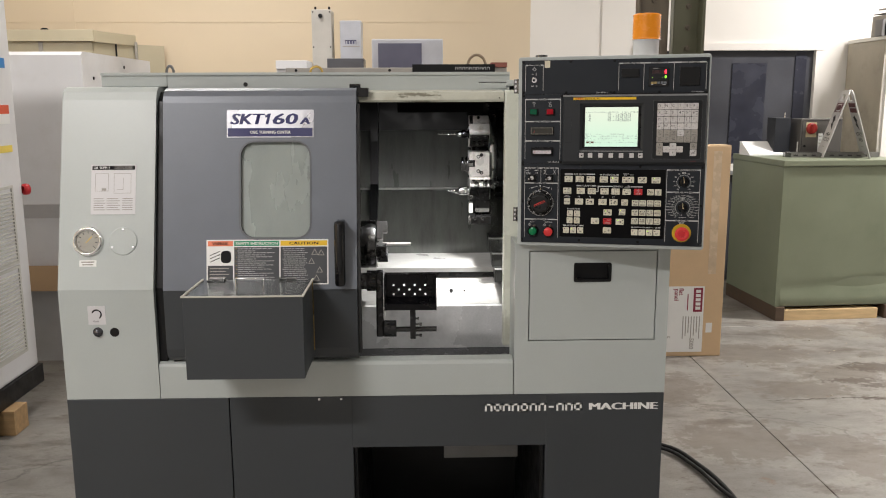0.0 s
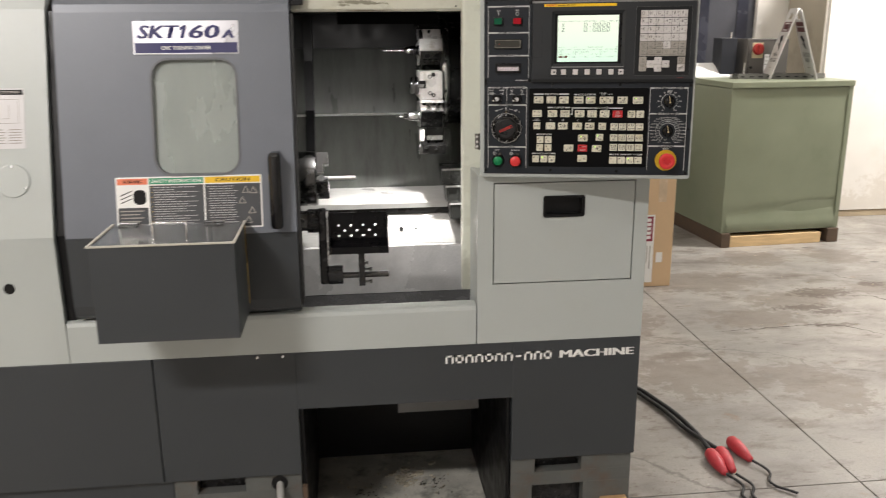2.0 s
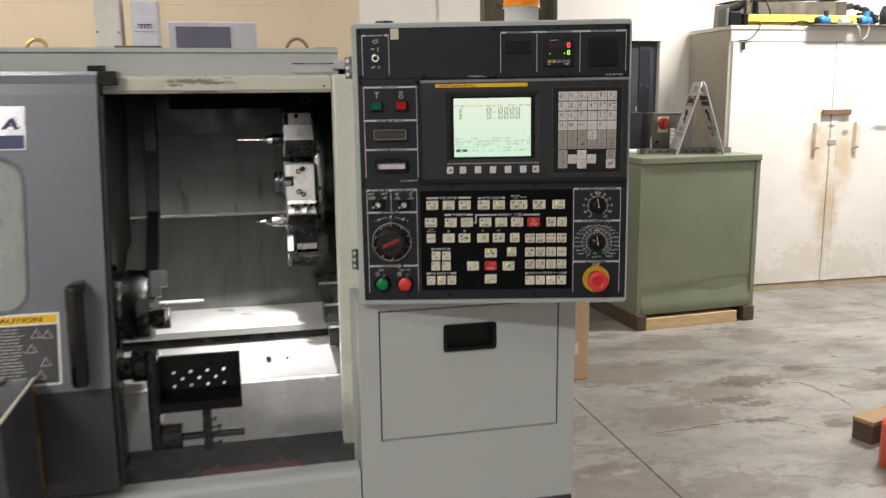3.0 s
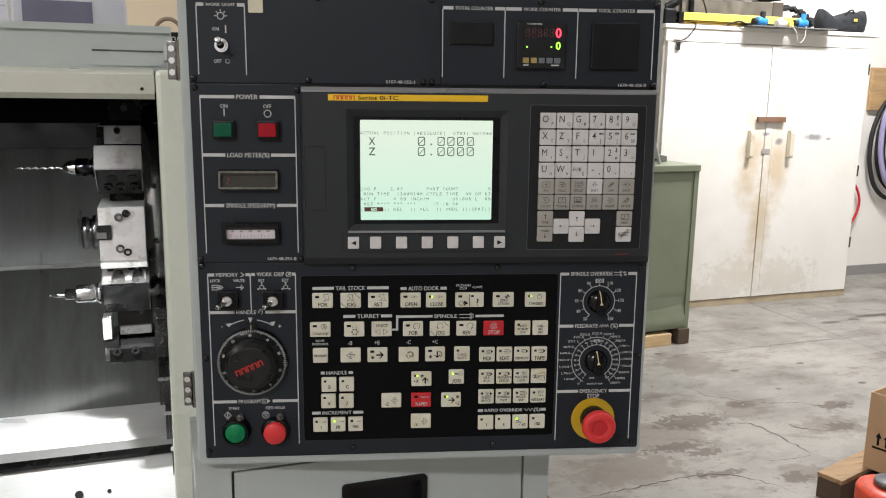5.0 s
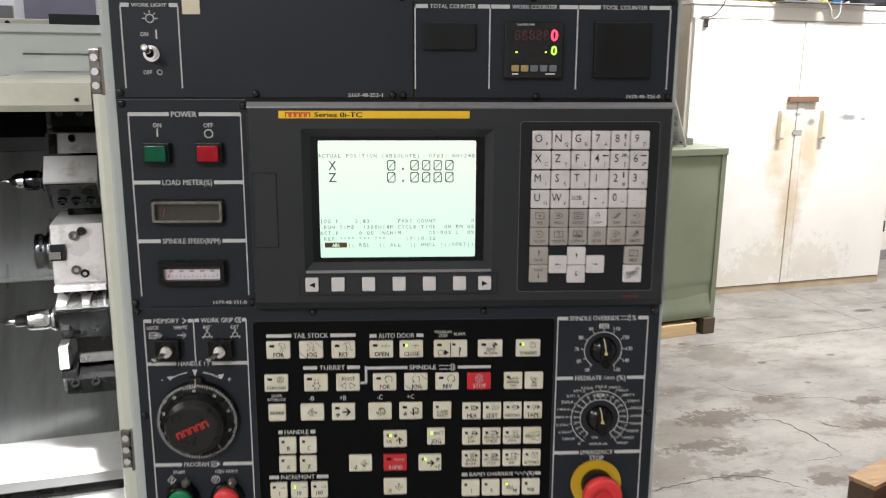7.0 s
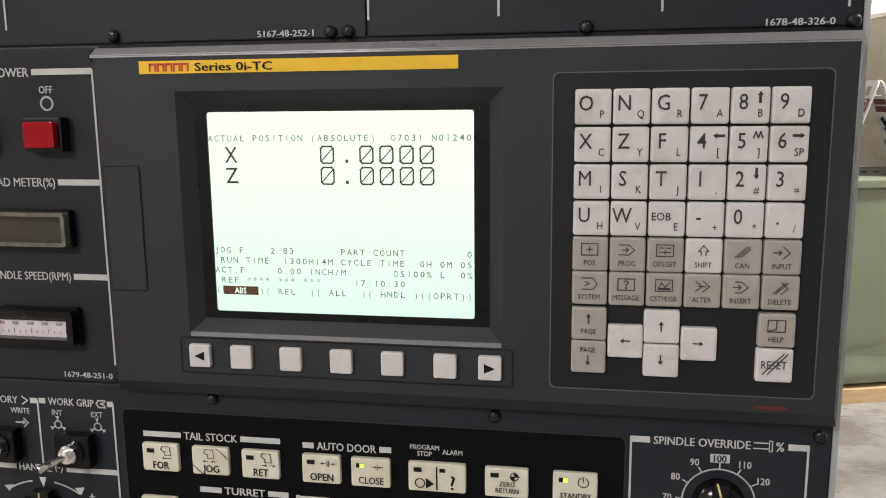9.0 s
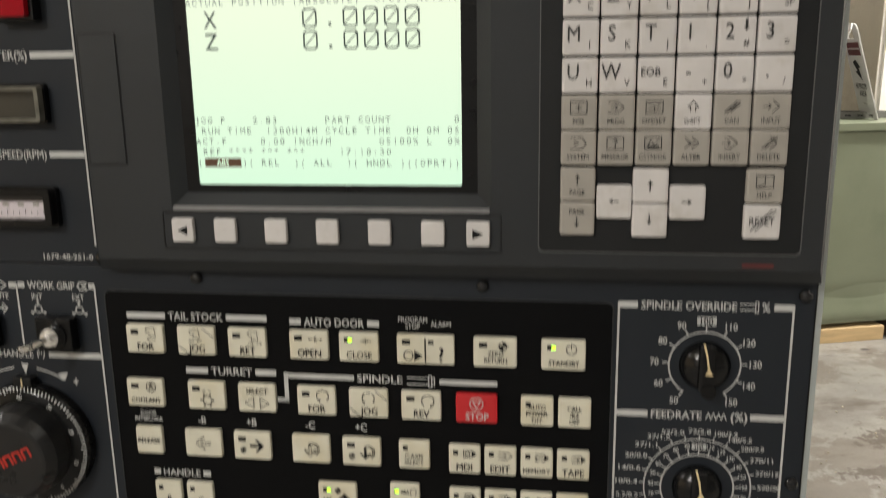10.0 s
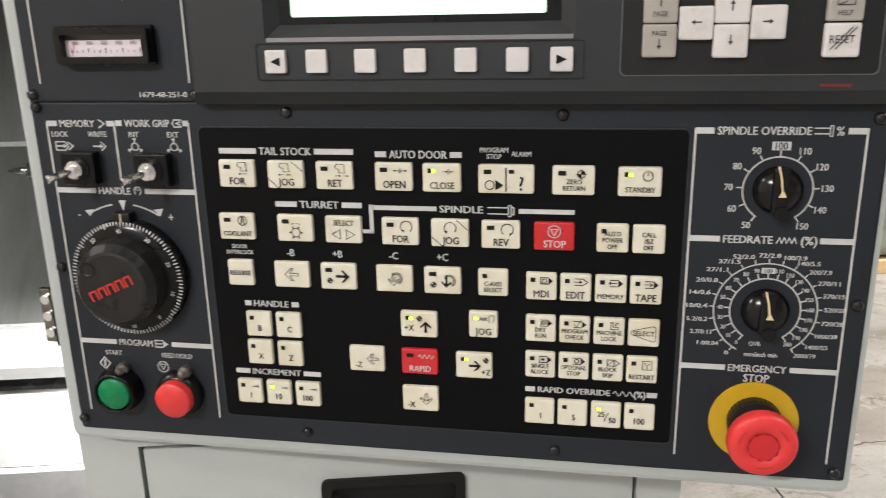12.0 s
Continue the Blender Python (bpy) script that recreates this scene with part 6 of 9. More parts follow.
for u, v, m_, rc, out in ((0.0366, 0.0345, GREEN, 0.0122, 0.0122), (0.0830, 0.0337, RED_SOFT, 0.0132, 0.0150)):
    b = part("push_button", turned([(0.0172, 0.0), (0.0172, 0.0035), (0.0152, 0.0105), (0.0146, 0.0122), (0.0134, 0.0122), (0.0134, 0.0050)] if m_ is GREEN else [(0.0172, 0.0), (0.0172, 0.0035), (0.0150, 0.0080), (0.0130, 0.0084)], (u, FR, v), (0, -1, 0), 40), SWITCH_BLACK, panel, smooth=True)
    part("button_cap", turned([(rc, 0.003), (rc, out - 0.0012), (rc - 0.0012, out), (0.0, out + 0.0004)], (u, FR, v), (0, -1, 0), 40), m_, b, smooth=True)

# the screen and keyboard unit
UD = -0.0215
BX0, BX1, BZ0, BZ1 = 0.1722, 0.3552, 0.2780, 0.4162


def unit_front():
    x0, x1, z0, z1 = 0.1212, 0.5295, 0.2390, 0.4402
    out = dense([(x0, z0), (x1, z0), (x1, z1), (x0, z1)], 10)
    mid = dense([(x0 + 0.003, z0 + 0.008), (x1 - 0.003, z0 + 0.008), (x1 - 0.003, z1 - 0.004), (x0 + 0.003, z1 - 0.004)], 10)
    hole = dense([(BX0, BZ0), (BX1, BZ0), (BX1, BZ1), (BX0, BZ1)], 10)
    hole2 = dense([(BX0 + 0.0085, BZ0 + 0.0085), (BX1 - 0.0085, BZ0 + 0.0085), (BX1 - 0.0085, BZ1 - 0.0085), (BX0 + 0.0085, BZ1 - 0.0085)], 10)
    bm = bmesh.new()
    rings = [[bm.verts.new((p[0], y, p[1])) for p in o] for o, y in ((out, FR + 0.001), (out, FR - 0.008), (mid, UD), (hole, UD), (hole2, -0.0152))]
    for a, b in zip(rings, rings[1:]):
        for i in range(len(a)):
            bm.faces.new((a[i], a[(i + 1) % 40], b[(i + 1) % 40], b[i]))
    bmesh.ops.recalc_face_normals(bm, faces=list(bm.faces))
    return bm


unit = part("display_unit", unit_front(), UNIT, panel, "charcoal moulded screen and keyboard unit")
part("screen_surround", ring_plate(rrect(0.1790, 0.3485, 0.2850, 0.4100, 0.002), rrect(0.1872, 0.3388, 0.2903, 0.4046, 0.0015), -0.0156, -0.0125), SWITCH_BLACK, unit)
# pale top edge painted for the highlight that the bevel catches
part("unit_top_glint", extrude([(UD - 0.0002, 0.4352), (UD + 0.0002, 0.4368), (FR - 0.0078, 0.4408), (FR - 0.006, 0.4408), (FR - 0.006, 0.4352)], 0.1225, 0.5290, "x"), mat("highlight_plastic_edge", (0.20, 0.20, 0.205), 0.35), unit, "top edge of the unit, its highlight put into the colour")


def screen_mat():
    m = bpy.data.materials.new("lit_lcd")
    m.use_nodes = True
    nt = m.node_tree
    b = nt.nodes["Principled BSDF"]
    tc = nt.nodes.new("ShaderNodeTexCoord")
    sep = nt.nodes.new("ShaderNodeSeparateXYZ")
    nt.links.new(tc.outputs["Generated"], sep.inputs[0])
    rp = nt.nodes.new("ShaderNodeValToRGB")
    rp.color_ramp.elements[0].color, rp.color_ramp.elements[0].position = (0.70, 1.0, 0.78, 1), 0.0
    rp.color_ramp.elements[1].color, rp.color_ramp.elements[1].position = (0.88, 1.0, 0.80, 1), 0.8
    nt.links.new(sep.outputs["Z"], rp.inputs[0])
    b.inputs["Base Color"].default_value = (0.05, 0.06, 0.05, 1)
    b.inputs["Roughness"].default_value = 0.25
    nt.links.new(rp.outputs[0], b.inputs["Emission Color"])
    b.inputs["Emission Strength"].default_value = LCD_GLOW
    return m


lcd = part("screen", cuboid(0.1855, 0.3400, -0.0146, -0.0132, 0.2890, 0.4060), screen_mat(), unit, "lit pale green LCD screen")
LINK = mat("lcd_ink", (0.03, 0.06, 0.05), 0.5, bump=0.0)
LGREY = mat("lcd_grey_ink", (0.16, 0.24, 0.20), 0.5, bump=0.0)
YL = -0.0150


def mono(text, col, v, ink, size=0.0034, pitch=0.00378, wide=0.0027, u0=0.1868):
    """A line of fixed-pitch characters on the screen, from a column of its 40."""
    bms = []
    for i, ch in enumerate(text):
        if ch == " ":
            continue
        me, lo, hi = glyphs(ch)
        c = bmesh.new()
        c.from_mesh(me)
        kx = min(wide / (hi - lo), 1.1 * size / CAP) if ch not in "1.,:|!I()" else size / CAP * (1.5 if ch == "." and size > 0.005 else 0.8)
        uc = u0 + (col + i + 0.5) * pitch
        for p in c.verts:
            p.co = Vector((uc + (p.co.x - (lo + hi) / 2) * kx, YL, v + (p.co.y - CAP / 2) * size / CAP))
        bms.append(c)
    return part("screen_text", join(*bms), ink, lcd)


V1, VP = 0.3264, 0.00584
mono("ACTUAL POSITION (ABSOLUTE)", 0, 0.3900, LGREY)
mono("O7031 N01240", 28, 0.3900, LGREY)
for vv, ch in ((0.3808, "X"), (0.3692, "Z")):
    mono(ch, 0, vv, LINK, 0.0088, 0.0076, 0.0074, 0.1968)
    for n in range(6):
        uc = 0.2569 + 0.01122 * n
        if n == 1:
            bar(uc - 0.0008, uc + 0.0008, vv - 0.0044, vv - 0.0026, lcd, LINK, YL, "point")
            continue
        a, b, k = 0.0036, 0.0046, 0.0012
        part("digit", stroke([(uc - a + k, vv - b), (uc + a - k, vv - b), (uc + a, vv - b + k), (uc + a, vv + b - k), (uc + a - k, vv + b), (uc - a + k, vv + b), (uc - a, vv + b - k), (uc - a, vv - b + k), (uc - a + k, vv - b)], 0.0009, YL), LINK, lcd)
        part("zero_slash", stroke([(uc - a + 0.0006, vv - b + 0.0014), (uc + a - 0.0006, vv + b - 0.0014)], 0.0006, YL - 0.0001), LINK, lcd)
mono("JOG F    2.83       PART COUNT         0", 0, V1, LGREY)
mono("RUN TIME  1300H14M CYCLE TIME  0H 0M 0S", 1, V1 - VP, LGREY)
mono("ACT.F     0.00 INCH/M       OS100% L  0%", 0, V1 - 2 * VP, LGREY)
mono("REF **** *** ***     17:10:30", 1, V1 - 3 * VP, LGREY)
mono("(      )( REL  )( ALL  )( HNDL )((OPRT))", 0, V1 - 4.05 * VP, LGREY)
bar(0.1915, 0.2130, V1 - 4.05 * VP - 0.0025, V1 - 4.05 * VP + 0.0025, lcd, mat("lcd_brown", (0.10, 0.045, 0.02), 0.5), YL)
legend("ABS", 0.2022, V1 - 4.05 * VP, 0.0034, lcd, glow("lcd_reverse", (0.75, 1.0, 0.78), 0.9), YL - 0.0003)
# yellow strip with the series name
YU = UD - 0.0005
bar(0.1522, 0.3316, 0.4258, 0.4328, unit, mat("yellow_strip", (0.80, 0.50, 0.01), 0.4), YU)
for i in range(5):
    part("maker_shape", stroke([(0.1588 + 0.0048 * i, 0.4275), (0.1588 + 0.0048 * i, 0.4309), (0.1621 + 0.0048 * i, 0.4309), (0.1621 + 0.0048 * i, 0.4275)], 0.0011, YU - 0.0003), RED_INK, unit)
legend("Series 0i-TC", 0.1855, 0.4292, 0.0044, unit, INK, YU - 0.0003, width=0.0445, align="l")
part("card_door", ring_plate(rrect(0.1250, 0.1482, 0.3020, 0.3750, 0.001), rrect(0.1256, 0.1476, 0.3026, 0.3744, 0.001), UD - 0.0002, UD + 0.002), BLACK, unit)
part("card_flap", plate(0.1258, 0.1474, 0.3028, 0.3742, UD - 0.0006, UD + 0.002, 0.001), UNIT, unit)
part("soft_key_tray", ring_plate(rrect(0.1660, 0.3608, 0.2538, 0.2756, 0.002), rrect(0.1666, 0.3602, 0.2544, 0.2750, 0.0018), UD - 0.0004, UD + 0.001), BLACK, unit)
for i in range(7):
    u = (0.1788, 0.2041, 0.2339, 0.2637, 0.2934, 0.3232, 0.3481)[i] - 0.0064
    k = part("soft_key", plate(u, u + 0.0128, 0.2583, 0.2719, UD - 0.003, UD, 0.0012, 0.0008), KEY, unit)
    if i in (0, 6):
        s = 1 if i == 6 else -1
        part("legend", poly([(u + 0.0064 - s * 0.003, 0.2624), (u + 0.0064 - s * 0.003, 0.2678), (u + 0.0064 + s * 0.003, 0.2651)], UD - 0.0033), INK, k)
# pale strip for the highlight along the lower bezel
part("bezel_glint", cuboid(BX0 + 0.001, BX1 - 0.001, UD - 0.0004, UD + 0.001, 0.2763, 0.2788), mat("highlight_plastic_edge", (0.16, 0.16, 0.165), 0.35), unit)
part("key_field", plate(0.3808, 0.5155, 0.2558, 0.4226, UD - 0.0004, UD + 0.001, 0.003), mat("charcoal_key_field", (0.0085, 0.0092, 0.0105), 0.5, var=0.1, scale=14, bump=0.08, fine=1200, spec=0.3), unit)
part("key_field_line", ring_plate(rrect(0.3803, 0.5160, 0.2553, 0.4231, 0.003), rrect(0.3809, 0.5154, 0.2559, 0.4225, 0.003), UD - 0.0007, UD), mat("dim_plastic_edge", (0.085, 0.085, 0.088), 0.4), unit)
bar(0.487, 0.503, 0.2488, 0.2508, unit, mat("dark_red_print", (0.10, 0.012, 0.012), 0.5, bump=0.0), YU)
KEY_ROWS = (("O P", "N Q", "G R", "7 A", "8 B", "9 D"), ("X C", "Z Y", "F L", "4 [", "5 ]", "6 SP"), ("M I", "S K", "T J", "1 ,", "2 #", "3 ="), ("U H", "W V", "EOB E", "- +", "0 *", ". /"),
        ("POS", "PROG", "OFS/SET", "SHIFT", "CAN", "INPUT"), ("SYSTEM", "MESSAGE", "CSTM/GR", "ALTER", "INSERT", "DELETE"))
TOPS = (0.4144, 0.3954, 0.3765, 0.3576, 0.3390, 0.3208)


def key(u0, v1, material, wide=0.0182, high=0.0178):
    bm = plate(u0, u0 + wide, v1 - high, v1, UD - 0.0040, UD, 0.0014, 0.0013)
    return part("key", bm, material, panel)


YK = UD - 0.0045
ICON = {"8 B": "^", "4 [": "<", "6 SP": ">", "2 #": "v"}


def arrow(u, v, kind, s, w=0.0007, y=None):
    yy = YK if y is None else y
    d = {"<": (-1, 0), ">": (1, 0), "^": (0, 1), "v": (0, -1)}[kind]
    tip = (u + d[0] * s, v + d[1] * s)
    side = (d[1], d[0])
    back = (tip[0] - d[0] * s * 0.8, tip[1] - d[1] * s * 0.8)
    return join(stroke([(u - d[0] * s, v - d[1] * s), back], w, yy), poly([(back[0] + side[0] * s * 0.55, back[1] + side[1] * s * 0.55), tip, (back[0] - side[0] * s * 0.55, back[1] - side[1] * s * 0.55)], yy))


for r, names in enumerate(KEY_ROWS):
    for c, names_ in enumerate(names):
        pale = r < 4 or names_ == "SHIFT"
        k = key(0.3918 + 0.01898 * c, TOPS[r], KEY if pale else KEY_GREY)
        u, v = 0.3918 + 0.01898 * c + 0.0088, TOPS[r] - 0.0084
        if r < 4:
            big, small = names_.split(" ")
            if big == "EOB":
                legend(big, u - 0.0025, v + 0.001, 0.0040, k, KEY_INK, YK, bold=0.0, width=0.0095)
            else:
                legend(big, u - 0.0032, v + 0.0014, 0.0076, k, KEY_INK, YK, bold=0.0)
            legend(small, u + 0.0048, v - 0.0042, 0.0038, k, KEY_INK, YK, bold=0.0)
            if names_ in ICON:
                part("legend", arrow(u + 0.0045, v + 0.0038, ICON[names_], 0.0026, 0.0013), KEY_INK, k)
            elif small == "]":
                part("legend", stroke([(u + 0.0022 + 0.0011 * q, v + 0.0028 + (0.0028 if q % 2 else 0.0)) for q in range(5)], 0.0007, YK), KEY_INK, k)
        else:
            legend(names_, u, v - 0.0050, 0.0027, k, KEY_INK, YK, bold=0.0)
            if names_ == "SHIFT":
                part("legend", stroke([(u - 0.0012, v), (u - 0.0012, v + 0.002), (u - 0.0025, v + 0.002), (u, v + 0.005), (u + 0.0025, v + 0.002), (u + 0.0012, v + 0.002), (u + 0.0012, v)], 0.0005, YK), KEY_INK, k)
            else:
                def ink(*pts, w=0.0005):
                    return stroke([(u + x * 0.001, v + z * 0.001) for x, z in pts], w, YK)
                box = ink((-4.2, -1), (4.2, -1), (4.2, 5), (-4.2, 5), (-4.2, -1))
                got = {"POS": (box, ink((-1.4, 2), (1.4, 2)), ink((0, 0.6), (0, 3.4))),
                       "PROG": (ink((-4, 4.6), (0.8, 4.6), (3.8, 2), (0.8, -0.6), (-4, -0.6)), ink((-2.4, 2), (0.6, 2), (-0.4, 3)), ink((0.6, 2), (-0.4, 1))),
                       "OFS/SET": (box, ink((-2.8, 3.4), (-0.6, 3.4)), ink((0.6, 3.4), (2.8, 3.4)), ink((-2.8, 1.2), (2.8, 1.2)), ink((0, 0.2), (0, 2.2))),
                       "CAN": (ink((-3.6, -0.8), (2.0, 4.6)), ink((-2.2, -0.8), (3.4, 4.6)), ink((-0.4, -0.4), (3.8, 3.6))),
                       "INPUT": (ink((-4.2, 2), (-0.4, 2), (-1.6, 3.2)), ink((-0.4, 2), (-1.6, 0.8)), ink((0.4, 5), (3.6, 2), (0.4, -1))),
                       "SYSTEM": (ink((-3.6, 5), (2.0, 5), (4.2, 2), (2.0, -1), (-3.6, -1)), ink((-2.0, 3), (0.2, 2), (-2.0, 1))),
                       "MESSAGE": (box, ink((-1.2, 3.4), (0, 4.0), (1.2, 3.2), (0, 2.0), (0, 1.2)), ink((0, 0.3), (0, 0.0), w=0.0007)),
                       "CSTM/GR": (box, ink((-3, 0), (-1.2, 3.4), (0.6, 1.2), (3, 3.6)), ink((-2, 0.2), (2.6, 0.2), w=0.0012)),
                       "ALTER": (ink((-3.2, 4.6), (0, 2), (-3.2, -0.6)), ink((0.4, 4.8), (3.6, 2), (0.4, -0.8)), ink((-1.6, 2), (1.8, 2))),
                       "INSERT": (ink((-3.8, 2), (0.0, 2), (-1.2, 3.2)), ink((0.0, 2), (-1.2, 0.8)), ink((0.2, 4.8), (3.6, 2), (0.2, -0.8), (-2.6, -0.8)), ink((-2.6, 4.8), (0.2, 4.8))),
                       "DELETE": (ink((-3.4, -0.8), (2.2, 4.8)), ink((-2.0, -0.8), (3.6, 4.8)), ink((0.4, 5), (3.6, 2), (0.4, -1)))}[names_]
                part("legend", join(*got), KEY_INK, k)
for u0, v1, mt, text, ar in ((0.3919, 0.3016, KEY_GREY, "PAGE", "^"), (0.3919, 0.2834, KEY_GREY, "PAGE", "v"), (0.4108, 0.2925, KEY, "", "<"), (0.4292, 0.3011, KEY, "", "^"), (0.4293, 0.2828, KEY, "", "v"), (0.4481, 0.2924, KEY, "", ">"), (0.4860, 0.3012, KEY_GREY, "HELP", ""), (0.4858, 0.2826, KEY, "RESET", "")):
    k = key(u0, v1, mt)
    u, v = u0 + 0.0088, v1 - 0.0084
    if text == "PAGE":
        legend(text, u, v + (0.0035 if ar == "v" else -0.0045), 0.0027, k, KEY_INK, YK, bold=0.0)
        part("legend", arrow(u, v + (-0.0025 if ar == "v" else 0.0025), ar, 0.0026), KEY_INK, k)
    elif ar:
        part("legend", arrow(u, v, ar, 0.0026), KEY_INK, k)
    elif text == "RESET":
        legend(text, u, v, 0.0042, k, KEY_INK, YK, bold=0.0, width=0.0125)
        part("legend", stroke([(u - 0.0055, v - 0.005), (u + 0.0045, v + 0.006)], 0.0006, YK), KEY_INK, k)
        part("legend", stroke([(u - 0.003, v - 0.005), (u + 0.0065, v + 0.006)], 0.0006, YK), KEY_INK, k)
    else:
        legend(text, u, v - 0.0050, 0.0027, k, KEY_INK, YK, bold=0.0)
        part("legend", stroke([(u - 0.0042, v - 0.001), (u + 0.0042, v - 0.001), (u + 0.0042, v + 0.005), (u - 0.0042, v + 0.005), (u - 0.0042, v - 0.001), (u, v + 0.0005), (u, v + 0.005)], 0.0005, YK), KEY_INK, k)

# membrane buttons: left, top, width, words, lamp (0 dark, 1 lit, None without), mark
YB = FR - 0.0036
MM = 0.001
THICK = [(-5, 0), (-0.5, 4.5), (1.4, 4.5), (-1.6, 1.0), (5, 1.0), (5, -1.0), (-1.6, -1.0), (1.4, -4.5), (-0.5, -4.5)]
SPIN = {"<": (1, 0), ">": (-1, 0), "^": (0, -1), "v": (0, 1)}


def lines(c, d, pts, w=0.52, close=False, k=1.0):
    q = [(c + x * MM * k, d + z * MM * k) for x, z in pts]
    return stroke(q + q[:1] if close else q, w * MM, YB)


def area(c, d, pts, k=1.0):
    return poly([(c + x * MM * k, d + z * MM * k) for x, z in pts], YB)


def ringed(c, d, r, a0=0, a1=360, w=0.52, n=14):
    return stroke(arc(c, d, r * MM, a0, a1, n), w * MM, YB)


def thick_arrow(c, d, kind, solid, k=0.8):
    p, q = SPIN[kind]
    pts = [(x * p - z * q, x * q + z * p) for x, z in THICK]
    return area(c, d, pts, k) if solid else lines(c, d, pts, 0.4, True, k)


def small_arrow(c, d, s, length=3.0):
    return join(lines(c, d, [(-length / 2 * s, 0), (length / 2 * s, 0)], 0.4), area(c, d, [(length / 2 * s, 0.75), (length / 2 * s, -0.75), ((length / 2 + 1.3) * s, 0)]))


def cross_mark(c, d, r):
    return [ringed(c, d, r), lines(c, d, [(-r * 1.35, 0), (r * 1.35, 0)], 0.35), lines(c, d, [(0, -r * 1.35), (0, r * 1.35)], 0.35),
            area(c, d, [(0, 0), (r, 0), (r * 0.7, r * 0.7), (0, r)]), area(c, d, [(0, 0), (-r, 0), (-r * 0.7, -r * 0.7), (0, -r)])]


TAILSTOCK = [(-3.6, 1.2), (-2.6, 3.0), (2.2, 3.0), (2.9, -2.6), (-1.2, -2.6), (-1.0, -0.2), (-2.6, 0.0)]


def strip(c, d, solid, inner):
    """A tape block: two rails and a point, with a mark inside."""
    out = [lines(c, d, [(-3.6, 2.1), (1.4, 2.1)]), lines(c, d, [(-3.6, -2.1), (1.4, -2.1)])]
    out.append(area(c, d, [(1.4, 2.3), (1.4, -2.3), (4.4, 0)]) if solid else lines(c, d, [(1.4, 2.1), (4.2, 0), (1.4, -2.1)]))
    if inner == "zig":
        out.append(lines(c, d, [(-3.2 + 0.7 * i, 1.2 if i % 2 else -1.2) for i in range(7)], 0.4))
    elif inner == "check":
        out.append(lines(c, d, [(-3.2, 0), (-1.8, -1.6), (1.0, 3.0)], 0.4))
    elif inner == "hand":
        out += [lines(c, d, [(-3.4, -2), (-3.4, 2)]), lines(c, d, [(-2.2, -1.4), (-2.4, 0.6), (-1.4, 1.3), (-0.2, 1.2), (0.3, 0), (0, -1.4)], 0.4, True)]
    elif inner == "in":
        out.append(lines(c, d, [(-4.2, 0), (0.6, 0), (-0.6, 0.9), (0.6, 0), (-0.6, -0.9)], 0.5))
    elif inner == "out":
        out.append(lines(c, d, [(0.6, 0), (-4.2, 0), (-3.0, 0.9), (-4.2, 0), (-3.0, -0.9)], 0.5))
    elif inner == "ring":
        out.append(ringed(c - 1.2 * MM, d, 1.3))
    elif inner == "block":
        out += [lines(c, d, [(-3.4, -2), (-3.4, 2)]), area(c, d, [(-2.6, 0.7), (-0.2, 0.7), (-0.2, -0.7), (-2.6, -0.7)])]
    elif inner == "skip":
        out += [lines(c, d, [(-3.4, -2), (-3.4, 2)]), lines(c, d, [(0.9, -2), (0.9, 2)]), lines(c, d, [(-2.6, -1.2), (0.2, 1.4)], 0.4)]
    return out


